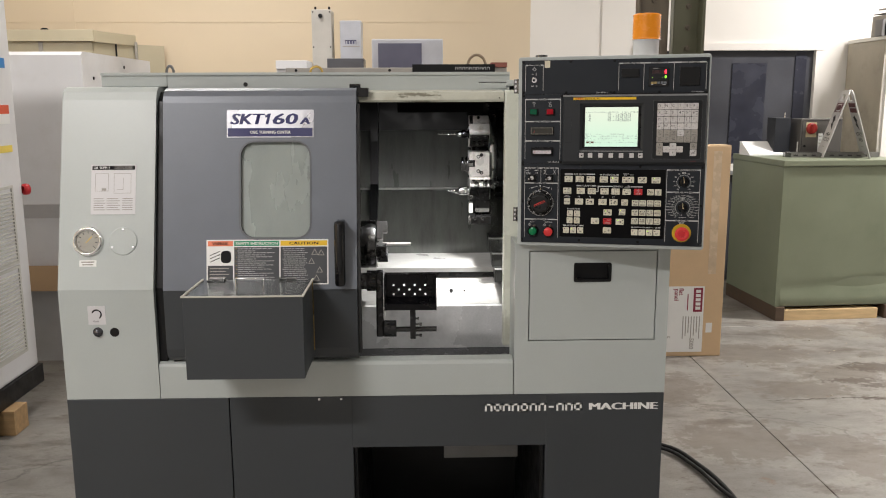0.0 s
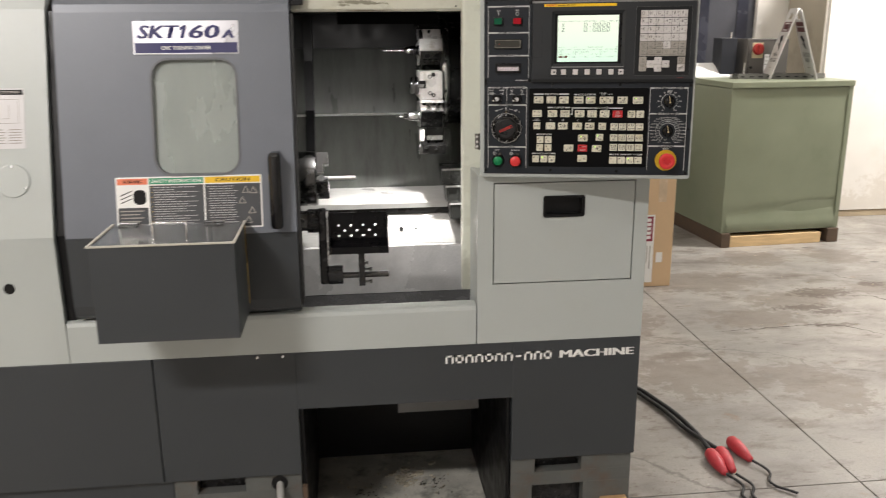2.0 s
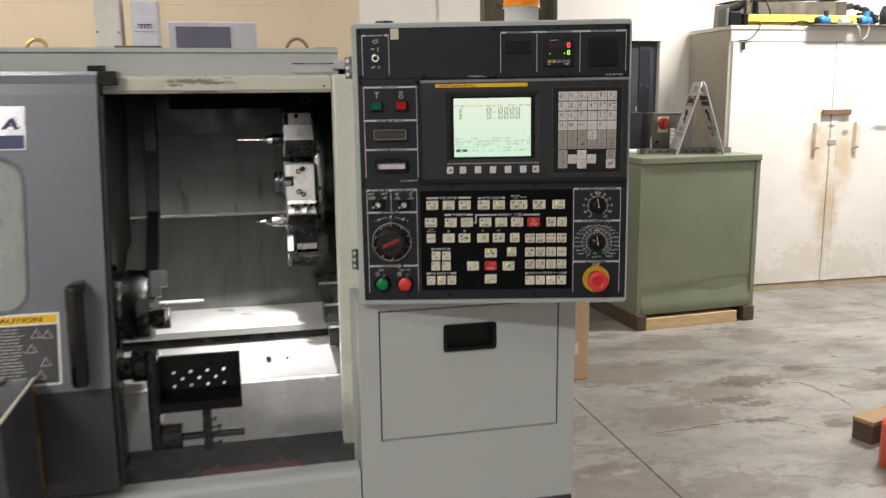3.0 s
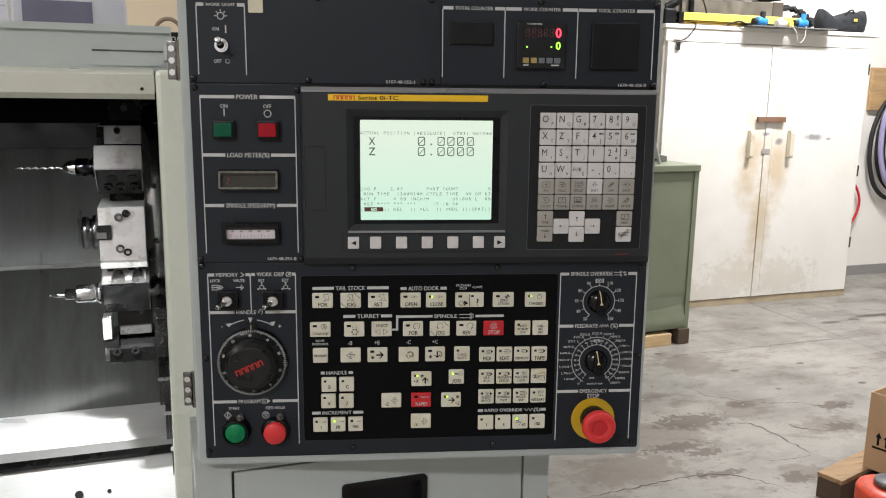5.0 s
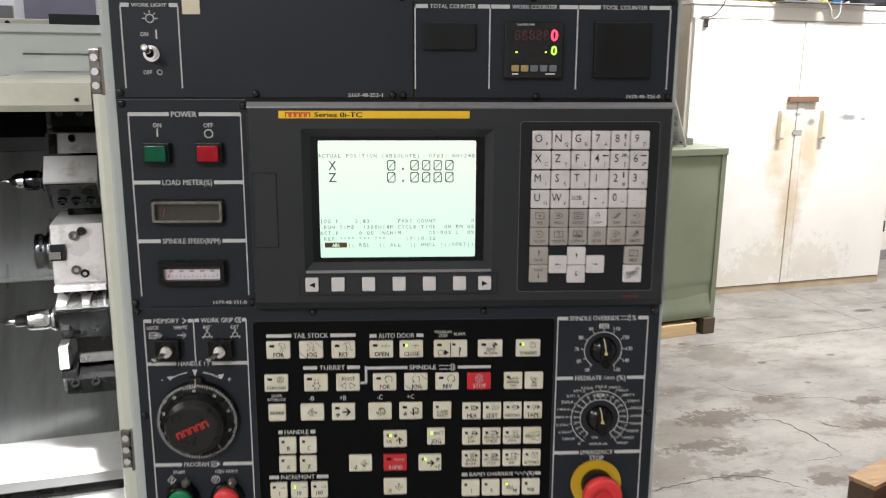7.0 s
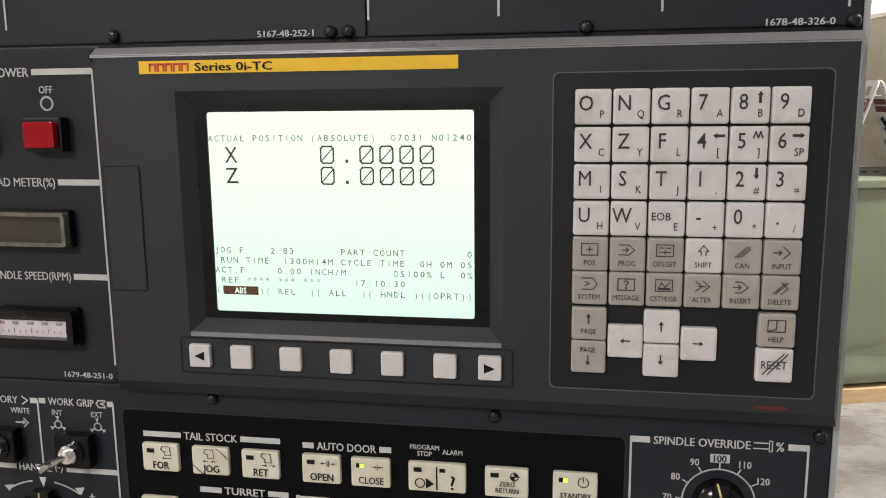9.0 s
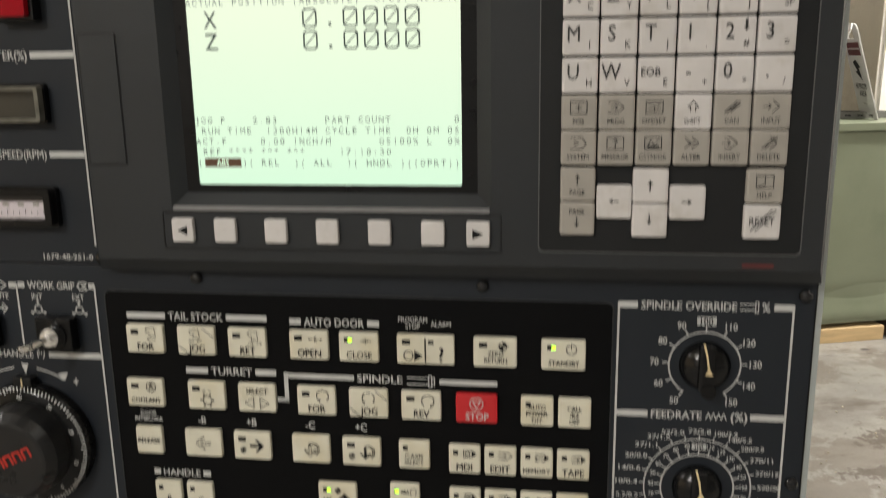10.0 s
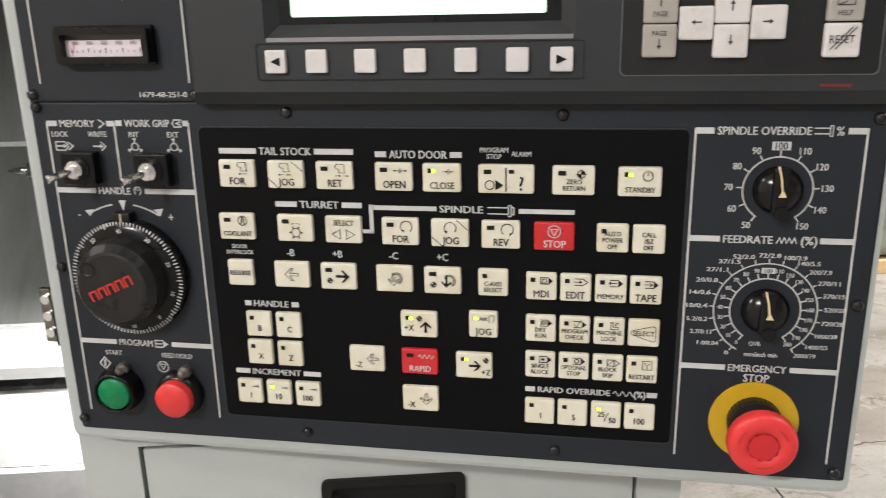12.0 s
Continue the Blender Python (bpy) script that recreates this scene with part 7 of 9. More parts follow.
def button(u0, v1, w, words, lamp=0, mark="", material=IVORY, h=0.0180):
    v1 += rise(u0, v1)
    b = part("button", plate(u0, u0 + w, v1 - h, v1, FR - 0.0032, FR, 0.0014, 0.0012), material, panel)
    ink = PRINT if material is RED else INK
    um, vm = u0 + w / 2, v1 - h / 2
    wide = w > 0.022
    if lamp is not None:
        lw = 0.0048 if wide else 0.0030
        x0, z1 = u0 + (0.0034 if wide else 0.0028), v1 - 0.0031
        part("lamp_window", poly([(x0, z1 - 0.0028), (x0 + lw, z1 - 0.0028), (x0 + lw, z1), (x0, z1)], YB), INK, b)
        if lamp:
            part("lit_lamp", poly([(x0 + lw * (0.5 if wide else 0.15), z1 - 0.0026), (x0 + lw, z1 - 0.0026), (x0 + lw, z1 - 0.0002), (x0 + lw * (0.5 if wide else 0.15), z1 - 0.0002)], YB - 0.0002), LED, b)
    words = words.split("|") if words else []
    n = len(words)
    c, d = u0 + w * (0.68 if wide else 0.66), v1 - 0.0050
    t, tv = um + (0.0004 if wide else 0.0), v1 - h + 0.0043
    got, size = [], None
    if mark in SPIN and words:
        solid = lamp is not None
        au, av, tu = {"^": (um + 0.0045, vm - 0.0015, um - 0.0065), "v": (um + 0.0040, vm, um - 0.0060), "<": (um + 0.0040, vm + 0.0002, um - 0.0055), ">": (um + 0.0008, vm, um + 0.0080)}[mark]
        got.append(thick_arrow(au, av, mark, solid))
        if solid:
            got += cross_mark(um + (0.0005 if mark == "^" else 0.0080), v1 - 0.0048, 1.5)
        t, tv = tu, v1 - h + (0.0048 if mark != "^" else 0.0066)
        size = 0.0040
    elif mark in SPIN:
        got.append(thick_arrow(um + (0.0032 if lamp is not None else 0.0), vm + 0.0002, mark, lamp is not None, 0.92))
        if lamp is not None:
            got += cross_mark(u0 + 0.0062, vm - 0.0028, 1.6)
    elif mark in ("curl", "curl_solid"):
        k = um + (0.0030 if mark == "curl_solid" else 0.0)
        got += [thick_arrow(k - 0.0004, vm - 0.0010, "v", mark == "curl_solid", 0.72), ringed(k + 0.0012, vm + 0.0002, 3.1, 150, -60), ringed(k + 0.0014, vm + 0.0002, 4.0, 130, -60)]
        if mark == "curl_solid":
            got += cross_mark(u0 + 0.0062, vm - 0.0028, 1.6)
    elif mark in ("tail_for", "tail_jog", "tail_ret"):
        x = c - (0.0045 if mark == "tail_jog" else 0.0)
        got.append(lines(x, d + 0.0005, TAILSTOCK, 0.4, True))
        if mark == "tail_for":
            got.append(small_arrow(x + 0.0005, d - 0.0040, -1, 4.5))
        else:
            for o in (-0.0022, 0.0030):
                got.append(small_arrow(x + o, d - 0.0040, -1 if mark == "tail_jog" else 1, 2.2))
    elif mark in ("open", "close"):
        o = 1 if mark == "open" else -1
        got += [small_arrow(c + 0.0024 * 1, d, o, 1.6), small_arrow(c - 0.0024, d, -o, 1.6), lines(c, d, [(0.5 if o > 0 else 0, -1.5), (0.5 if o > 0 else 0, 1.5)], 0.45)] + ([lines(c, d, [(-0.5, -1.5), (-0.5, 1.5)], 0.45)] if o > 0 else [])
    elif mark == "pump":
        got += [ringed(c, d, 3.1), ringed(c, d, 0.9), area(c, d, [(-1.2, 2.4), (1.2, 2.4), (0, 1.2)]), area(c, d, [(-2.2, -1.6), (-1.0, -2.4), (-0.9, -1.0)]), area(c, d, [(2.2, -1.6), (1.0, -2.4), (0.9, -1.0)])]
    elif mark == "turret":
        got += [ringed(um + 0.0006, vm - 0.0028, 3.0, n=8)] + [area(um + 0.0006 + 3.9 * MM * math.cos(q), vm - 0.0028 + 3.9 * MM * math.sin(q), [(-0.6, -0.6), (0.6, -0.6), (0.6, 0.6), (-0.6, 0.6)]) for q in [i * math.pi / 3 for i in range(6)]]
        got += [stroke(arc(um + 0.0006, vm - 0.0020, 0.0055, 60, 82, 4), 0.0004, YB), stroke(arc(um + 0.0006, vm - 0.0020, 0.0055, 98, 120, 4), 0.0004, YB)]
    elif mark == "pair":
        got += [lines(um, vm - 0.0030, [(-2.0, 3.2), (-7.6, 0), (-2.0, -3.2)], 0.45, True), lines(um, vm - 0.0030, [(2.0, 3.2), (7.6, 0), (2.0, -3.2)], 0.45, True)]
        tv, size = v1 - 0.0044, 0.0034
    elif mark in ("turn_for", "turn_rev"):
        o = 1 if mark == "turn_for" else -1
        x = c - 0.0002
        got += [stroke(arc(x, d - 0.0006, 0.0037, -50, 230, 18) if o > 0 else arc(x, d - 0.0006, 0.0037, -50, 230, 18), 0.00055, YB)]
        e = 230 if o > 0 else -50
        ex, ez = x + 0.0037 * math.cos(radians(e)), d - 0.0006 + 0.0037 * math.sin(radians(e))
        got.append(poly([(ex - 0.0011, ez + 0.0006), (ex + 0.0011, ez + 0.0008), (ex + 0.0008 * o, ez - 0.0014)], YB))
    elif mark == "turn_jog":
        x = um + 0.0002
        got += [ringed(x, d - 0.0006, 3.7, 75, 105, 0.6, 4), ringed(x, d - 0.0006, 3.7, 125, 220, 0.6, 8), ringed(x, d - 0.0006, 3.7, -40, 55, 0.6, 8), area(x - 0.0028, d - 0.0032, [(-1.2, 0.5), (1.0, 0.7), (0.6, -1.2)])]
    elif mark == "zero":
        got += cross_mark(c, d, 2.3)
    elif mark == "power":
        got += [ringed(c, d - 0.0004, 2.9, 110, 430, 0.5), lines(c, d, [(0, 0), (0, 2.9)], 0.5)]
    elif mark == "hand":
        got += [lines(c - 0.0028, d, [(-2.4 + 0.8 * i, 1.1 if i % 2 else -1.1) for i in range(7)], 0.5), lines(c + 0.0026, d + 0.0002, [(-1.5, -2.4), (-2.0, 0.8), (-1.0, 2.2), (0.3, 2.6), (1.5, 1.8), (1.6, -0.6), (0.8, -2.4)], 0.4)]
    elif mark == "wave":
        got.append(stroke([(c - 0.0050 + 0.0006 * i, d + 0.0013 * math.sin(i * 1.15)) for i in range(18)], 0.0006, YB))
    elif mark == "tri":
        got += [ringed(um, vm + 0.0032, 3.9, w=0.6), lines(um, vm + 0.0030, [(-2.2, 1.6), (2.2, 1.6), (0, -2.4)], 0.6, True)]
    elif mark == "lock":
        got.append(lines(c, d, [(-2.2, 2.4), (-0.8, 2.4), (-0.8, -0.6), (2.6, -0.6), (2.6, -2.2), (-2.2, -2.2)], 0.4, True))
        got.append(lines(c, d, [(0.4, 0.2), (1.6, 2.0), (2.8, 1.6)], 0.5))
    elif mark == "chart":
        got += [lines(c, d - 0.0006, [(-2.9, -2.9), (2.9, -2.9), (2.9, 2.9), (-2.9, 2.9)], 0.4, True), lines(c, d - 0.0006, [(-1.8, 1.8), (0, 0), (1.8, 1.4)], 0.4), lines(c, d - 0.0006, [(0, 0), (0, -2.6)], 0.4)]
    elif mark == "cone":
        got.append(lines(um, vm, [(-7.6, 0.6), (-6.6, 1.8), (5.6, 5.0), (7.2, 4.2), (7.2, -4.6), (5.6, -5.4), (-6.6, -1.2), (-7.6, -0.2)], 0.4, True))
        tv, size = vm, 0.0032
    elif mark == "step":
        got += [small_arrow(c + 0.0006, d, 1, 2.6), lines(c + 0.0036, d, [(0, -0.9), (0, 0.9)], 0.4)]
    elif mark.startswith("tape_"):
        got += strip(c, d, not mark.endswith("_open"), mark.split("_")[1])
    elif lamp is None and n == 1:
        tv = vm
    if n == 1 and not wide and lamp is not None and mark in ("", "step"):
        tv = v1 - h * 0.65
    if mark == "" and n >= 3:
        tv = v1 - h + 0.0038
    if words == ["25/50"]:
        legend("25", um - 0.0030, vm + 0.0010, 0.0038, b, ink, YB)
        legend("50", um + 0.0042, vm - 0.0032, 0.0038, b, ink, YB)
        got.append(lines(um, vm - 0.001, [(-1.2, -3.0), (1.6, 3.2)], 0.5))
        words = []
    for i, word in enumerate(words):
        s_ = size or (0.0046 if n == 1 and len(word) <= 5 else 0.0032 if n == 1 else 0.0029)
        if n == 1 and len(word) == 5 and wide:
            s_ = size or 0.0042
        if n == 1 and len(word) <= 3 and not wide and mark in ("", "step"):
            s_ = 0.0042
        v = tv + (n - 1 - i) * 0.0041
        full = (glyphs(word)[2] - glyphs(word)[1]) * s_ / CAP * 0.86
        legend(word, t + (0.0008 if n == 1 and len(word) == 1 else 0.0), v, s_, b, ink, YB, width=min(full, w * 0.84))
    if words == ["JOG"] and lamp is None:
        got += [stroke([(u0 + 0.0006, v1 - h + 0.0062), (u0 + 0.0070, v1 - h + 0.0006)], 0.0005, YB), stroke([(u0 + w - 0.0075, v1 - 0.0006), (u0 + w - 0.0006, v1 - 0.0066)], 0.0005, YB)]
    if got:
        part("legend", join(*got), ink, b)
    return b


W24, W19, W18 = 0.0240, 0.0190, 0.0176
R1, R2, R3, R4, R5, R6 = 0.2018, 0.1665, 0.1348, 0.1052, 0.0800, 0.0465
button(0.1296, R1, W24, "FOR", 0, "tail_for")
button(0.1625, R1, W24, "JOG", None, "tail_jog")
button(0.1948, R1, W24, "RET", 0, "tail_ret")
button(0.2332, R1, W24, "OPEN", 0, "open")
button(0.2636, R1, W24, "CLOSE", 1, "close")
pa = button(0.2984, R1, 0.0342, "", 0)
part("legend", join(stroke([(0.3155, R1 - 0.016), (0.3155, R1 - 0.002)], 0.0008, YB), stroke(arc(0.3055, 0.1893, 0.0028, 0, 360, 12), 0.0006, YB), poly([(0.3090, 0.1860), (0.3140, 0.1893), (0.3090, 0.1926)], YB), poly([(0.3172, 0.1966), (0.3205, 0.1966), (0.3205, 0.1990), (0.3172, 0.1990)], YB)), INK, pa)
legend("?", 0.3250, 0.1905, 0.0085, pa, INK, YB)
button(0.3436, R1, 0.0252, "ZERO|RETURN", 0, "zero")
button(0.3826, R1, 0.0252, "STANDBY", 1, "power")
button(0.1263, R2, W24, "COOLANT", 0, "pump")
button(0.1663, R2, W24, "", 0, "turret")
button(0.1987, R2, W24, "SELECT", None, "pair")
button(0.2361, R2, W24, "FOR", 0, "turn_for")
button(0.2682, R2, W24, "JOG", None, "turn_jog")
button(0.3002, R2, W24, "REV", 0, "turn_rev")
button(0.3329, R2, 0.0247, "STOP", None, "tri", RED)
button(0.3711, R2, W19, "AUTO|POWER|OFF", 0, "")
button(0.3927, R2, W19, "CALL|/BZ|OFF", None, "")
button(0.1291, R3, W18, "RELEASE", None, "")
button(0.1617, R3, W24, "", None, "<")
button(0.1936, R3, W24, "", 0, ">")
button(0.2311, R3, W24, "", None, "curl")
button(0.2628, R3, W24, "", 0, "curl_solid")
button(0.2978, R3, W19, "C-AXIS|SELECT", 0, "")
COLS = (0.3283, 0.3497, 0.3712, 0.3925)
for u, w, mk in zip(COLS, ("MDI", "EDIT", "MEMORY", "TAPE"), ("tape_hand", "tape_in_open", "tape_out", "tape_in")):
    button(u, R3 - 0.0012, W19, w, 0, mk)
for u, w, lm, mk in zip(COLS, ("DRY|RUN", "PROGRAM|CHECK", "MACHINE|LOCK", "SELECT"), (0, 0, 0, None), ("tape_zig", "tape_check", "lock", "cone")):
    button(u, R4, W19, w, lm, mk)
for u, w, mk in zip(COLS, ("SINGLE|BLOCK", "OPTIONAL|STOP", "BLOCK|SKIP", "RESTART"), ("tape_block", "tape_ring", "tape_skip_open", "chart")):
    button(u, R5, W19, w, 0, mk)
for u, w, lm in zip(COLS, ("1", "5", "25/50", "100"), (0, 0, 1, 0)):
    button(u, R6, W19, w, lm, "")
button(0.2463, 0.1040, 0.0244, "+X", 1, "^")
button(0.2460, 0.0775, 0.0244, "RAPID", 0, "wave", RED)
button(0.2458, 0.0505, 0.0244, "-X", None, "v")
button(0.2101, 0.0776, W24, "-Z", None, "<")
button(0.2826, 0.0768, W24, "+Z", 1, ">")
button(0.2916, 0.1060, 0.0186, "JOG", 1, "hand")
for u, v, w in ((0.1386, 0.0988, "B"), (0.1597, 0.0988, "C"), (0.1378, 0.0783, "X"), (0.1592, 0.0780, "Z")):
    button(u, v, W18, w, 0, "")
for u, w, lm in ((0.1277, "1", 0), (0.1489, "10", 1), (0.1699, "100", 0)):
    button(u, 0.0485, W18, w, lm, "step")
heading("TAIL STOCK", 0.1300, 0.2193, 0.1570, 0.1918, 0.2075, 0.0058, YM)
heading("AUTO DOOR", 0.2334, 0.2880, 0.2424, 0.2788, 0.2068, 0.0058, YM)
legend("PROGRAM", 0.3080, 0.2105, 0.0030, panel, PRINT, YM)
legend("STOP", 0.3080, 0.2065, 0.0030, panel, PRINT, YM)
legend("ALARM", 0.3245, 0.2082, 0.0030, panel, PRINT, YM)
heading("TURRET", 0.1655, 0.2232, 0.1818, 0.2080, 0.1732, 0.0056, YM)
heading("SPINDLE", 0.2292, 0.3010, 0.2735, 0.3010, 0.1725, 0.0054, YM, 0.0030)
bar(0.3232, 0.3574, 0.1710, 0.1740, panel, PRINT, YM)
icon([stroke([(0.3040, 0.1745), (0.3165, 0.1745)], 0.0007, YM), stroke([(0.3040, 0.1705), (0.3165, 0.1705)], 0.0007, YM), stroke([(0.3168, 0.1690), (0.3168, 0.1760), (0.3186, 0.1760), (0.3186, 0.1690), (0.3168, 0.1690)], 0.0007, YM), stroke([(0.3190, 0.1702), (0.3202, 0.1702), (0.3202, 0.1748), (0.3190, 0.1748)], 0.0007, YM)])
part("printed_icon", join(stroke([(0.2292, 0.1735), (0.2292, 0.1570), (0.2245, 0.1570)], 0.0026, YM)), PRINT, panel)
for text, u in (("-B", 0.1732), ("+B", 0.2053), ("-C", 0.2428), ("+C", 0.2747)):
    legend(text, u, 0.1412, 0.0048, panel, PRINT, YM)
legend("DOOR", 0.1380, 0.1445, 0.0028, panel, PRINT, YM)
legend("INTERLOCK", 0.1380, 0.1405, 0.0028, panel, PRINT, YM)
heading("HANDLE", 0.1380, 0.1760, 0.1445, 0.1690, 0.1040, 0.0052, YM)
heading("INCREMENT", 0.1268, 0.1882, 0.1390, 0.1740, 0.0540, 0.0052, YM)
heading("RAPID OVERRIDE", 0.3282, 0.3830, 0.3365, 0.3830, 0.0525, 0.0048, YM)
bar(0.4060, 0.4125, 0.0507, 0.0543, panel, PRINT, YM)
part("printed_icon", stroke([(0.3850 + 0.0007 * i, 0.0525 + 0.0016 * math.sin(i * 0.95)) for i in range(19)], 0.0006, YM), PRINT, panel)
legend("(%)", 0.4016, 0.0525, 0.0046, panel, PRINT, YM, width=0.0072)

# right column: dials and emergency stop
rule(0.4255, 0.012, 0.4255, 0.2240)
rule(0.5188, 0.012, 0.5188, 0.2240)
heading("SPINDLE OVERRIDE", 0.4255, 0.4890, 0.4378, 0.4890, 0.2230, 0.0056)
bar(0.5085, 0.5188, 0.2212, 0.2248, panel, PRINT, Y)
icon([stroke([(0.4908, 0.2246), (0.4985, 0.2246)], 0.0007, Y), stroke([(0.4908, 0.2214), (0.4985, 0.2214)], 0.0007, Y), stroke([(0.4988, 0.2200), (0.4988, 0.2260), (0.5003, 0.2260), (0.5003, 0.2200), (0.4988, 0.2200)], 0.0006, Y)])
legend("%", 0.5043, 0.2230, 0.0052, panel, PRINT, Y)
heading("FEEDRATE", 0.4255, 0.4740, 0.4455, 0.4735, 0.1582, 0.0056)
bar(0.5000, 0.5188, 0.1564, 0.1600, panel, PRINT, Y)
legend("(%)", 0.4940, 0.1582, 0.0052, panel, PRINT, Y, width=0.0090)
part("printed_icon", stroke([(0.4758 + 0.0014 * i, 0.1565 + (0.0034 if i % 2 else 0.0)) for i in range(9)], 0.0006, Y - 0.0003), PRINT, panel)
heading("EMERGENCY", 0.4255, 0.5188, 0.4545, 0.4890, 0.0748, 0.0056)
legend("STOP", 0.4718, 0.0683, 0.0052, panel, PRINT, Y)


def selector(u, v, r, start, sweep, marks, label):
    gloss = mat("gloss_black_knob", (0.004, 0.004, 0.0045), 0.22, spec=0.35)
    k = part("rotary_switch", turned([(0.0140, 0.0), (0.0140, 0.0025), (0.0122, 0.0042), (0.0112, 0.0072), (0.0, 0.0078)], (u, FR, v), (0, -1, 0), 36), gloss, panel, label, True)
    part("pointer_bar", join(cuboid(u - 0.0046, u + 0.0046, FR - 0.0105, FR - 0.006, v - 0.0128, v + 0.0150, 0.002), rod((u + 0.0012, FR - 0.0060, v - 0.0120), (u + 0.0012, FR - 0.0112, v - 0.0120), 0.0042, segs=16)), gloss, k)
    part("pointer_line", join(stroke([(u - 0.0022, v + 0.0152), (u - 0.0004, v + 0.0085), (u + 0.0008, v + 0.0005)], 0.0011, FR - 0.0108), poly([(u + 0.0002, v + 0.0010), (u + 0.0016, v + 0.0010), (u + 0.0032, v - 0.0022), (u - 0.0012, v - 0.0022)], FR - 0.0109)), mat("cream_pointer", (0.65, 0.52, 0.30), 0.4), k)
    part("dial_ring", stroke(arc(u, v, r, start, start + sweep, 48), 0.0009, Y), PRINT, panel)
    for i in range(marks):
        a = radians(start + sweep * i / (marks - 1))
        part("dial_mark", stroke([(u + (r) * math.cos(a), v + r * math.sin(a)), (u + (r + 0.0032) * math.cos(a), v + (r + 0.0032) * math.sin(a))], 0.0008, Y), PRINT, panel)


selector(0.4735, 0.1885, 0.0195, 235, -290, 11, "black rotary override knob")
for i, n in enumerate(("50", "60", "70", "80", "90", "100", "110", "120", "130", "140", "150")):
    a = radians(235 - 29 * i)
    if n == "100":
        bar(0.4735 - 0.0052, 0.4735 + 0.0052, 0.2118, 0.2168, panel, PRINT, Y)
        legend(n, 0.4735, 0.2143, 0.0042, panel, INK, Y - 0.0003)
    else:
        legend(n, 0.4735 + 0.0275 * math.cos(a), 0.1885 + 0.0262 * math.sin(a), 0.0040, panel, PRINT, Y)
selector(0.4730, 0.1135, 0.0205, 235, -290, 21, "black rotary feedrate knob")
part("dial_ring", stroke(arc(0.4730, 0.1135, 0.0300, 240, -55, 48), 0.0008, Y), PRINT, panel)
for i in range(21):
    a = radians(235 - 290 * i / 20)
    part("dial_mark", stroke([(0.4730 + 0.0300 * math.cos(a), 0.1135 + 0.0300 * math.sin(a)), (0.4730 + 0.0325 * math.cos(a), 0.1135 + 0.0325 * math.sin(a))], 0.0007, Y), PRINT, panel)
    if i == 10:
        bar(0.4690, 0.4770, 0.1372, 0.1408, panel, PRINT, Y)
        legend("100", 0.4730, 0.1390, 0.0028, panel, INK, Y - 0.0003)
    else:
        legend(str(i * 10), 0.4730 + 0.0262 * math.cos(a), 0.1135 + 0.0262 * math.sin(a), 0.0026, panel, PRINT, Y)
OUT = ("0", "1.0/0.04", "2.7/0.11", "5.2/0.2", "10/0.4", "14/0.6", "20/0.8", "27/1.1", "37/1.5", "52/2.0", "72/2.8", "100/3.9", "140/5.5", "200/7.9", "270/11", "370/15", "520/20", "720/28", "1000/39", "1400/55", "2000/79")
for i, n in enumerate(OUT):
    a = radians(235 - 290 * i / 20)
    al = "l" if math.cos(a) > 0.25 else ("r" if math.cos(a) < -0.25 else "c")
    legend(n, 0.4730 + 0.0338 * math.cos(a), 0.1135 + 0.0350 * math.sin(a), 0.0027, panel, PRINT, Y, align=al, width=min(0.0125, 0.0022 * len(n)))
legend("OVR", 0.4690, 0.0915, 0.0028, panel, PRINT, Y)
legend("mm/inch min", 0.4730, 0.0845, 0.0030, panel, PRINT, Y)
es = part("emergency_stop", turned([(0.0272, 0.0), (0.0272, 0.0016), (0.0150, 0.0016)], (0.4724, FR, 0.0384), (0, -1, 0), 44), mat("yellow_estop_ring", (0.50, 0.31, 0.01), 0.45), panel, "red mushroom stop button on a yellow ring")
def knurled(profile, origin, segs, lo, depth):
    bm = turned(profile, (0, 0, 0), (0, 0, 1), segs)
    for v in bm.verts:
        r = math.hypot(v.co.x, v.co.y)
        if r > lo:
            k = round(math.atan2(v.co.y, v.co.x) / (2 * math.pi) * segs) % 2
            v.co.x *= 1 - depth * k
            v.co.y *= 1 - depth * k
    bm.transform(Matrix.Translation(origin) @ Vector((0, -1, 0)).to_track_quat("Z", "Y").to_matrix().to_4x4())
    return bm


part("stop_collar", knurled([(0.0165, 0.0), (0.0170, 0.007), (0.0165, 0.0110), (0.0125, 0.012), (0.0125, 0.026)], (0.4724, FR, 0.0395), 72, 0.0150, 0.025), BLACK, es)
part("mushroom_head", knurled([(0.0130, 0.0235), (0.0196, 0.0243), (0.0204, 0.0256), (0.0204, 0.0318), (0.0192, 0.0336), (0.0183, 0.0342), (0.0150, 0.0347), (0.0098, 0.0348), (0.0094, 0.0342), (0.0, 0.0342)], (0.4724, FR, 0.0395), 120, 0.0195, 0.028), RED_SOFT, es, "coral red mushroom head", True)
part("reset_cap", turned([(0.0085, 0.0341), (0.0083, 0.0350), (0.0, 0.0351)], (0.4724, FR, 0.0395), (0, -1, 0), 40), RED, es)
for a in range(0, 360, 36):
    part("turn_mark", stroke(arc(0.4724, 0.0395, 0.0088, a, a + 16, 4), 0.0007, FR - 0.0353), mat("dark_red_mark", (0.36, 0.012, 0.018), 0.4), es)
for a in (20, 140, 260):
    part("turn_arrow", stroke(arc(0.4724, 0.0395, 0.0142, a, a + 34, 6), 0.0005, FR - 0.0351), MATS["dark_red_mark"], es)

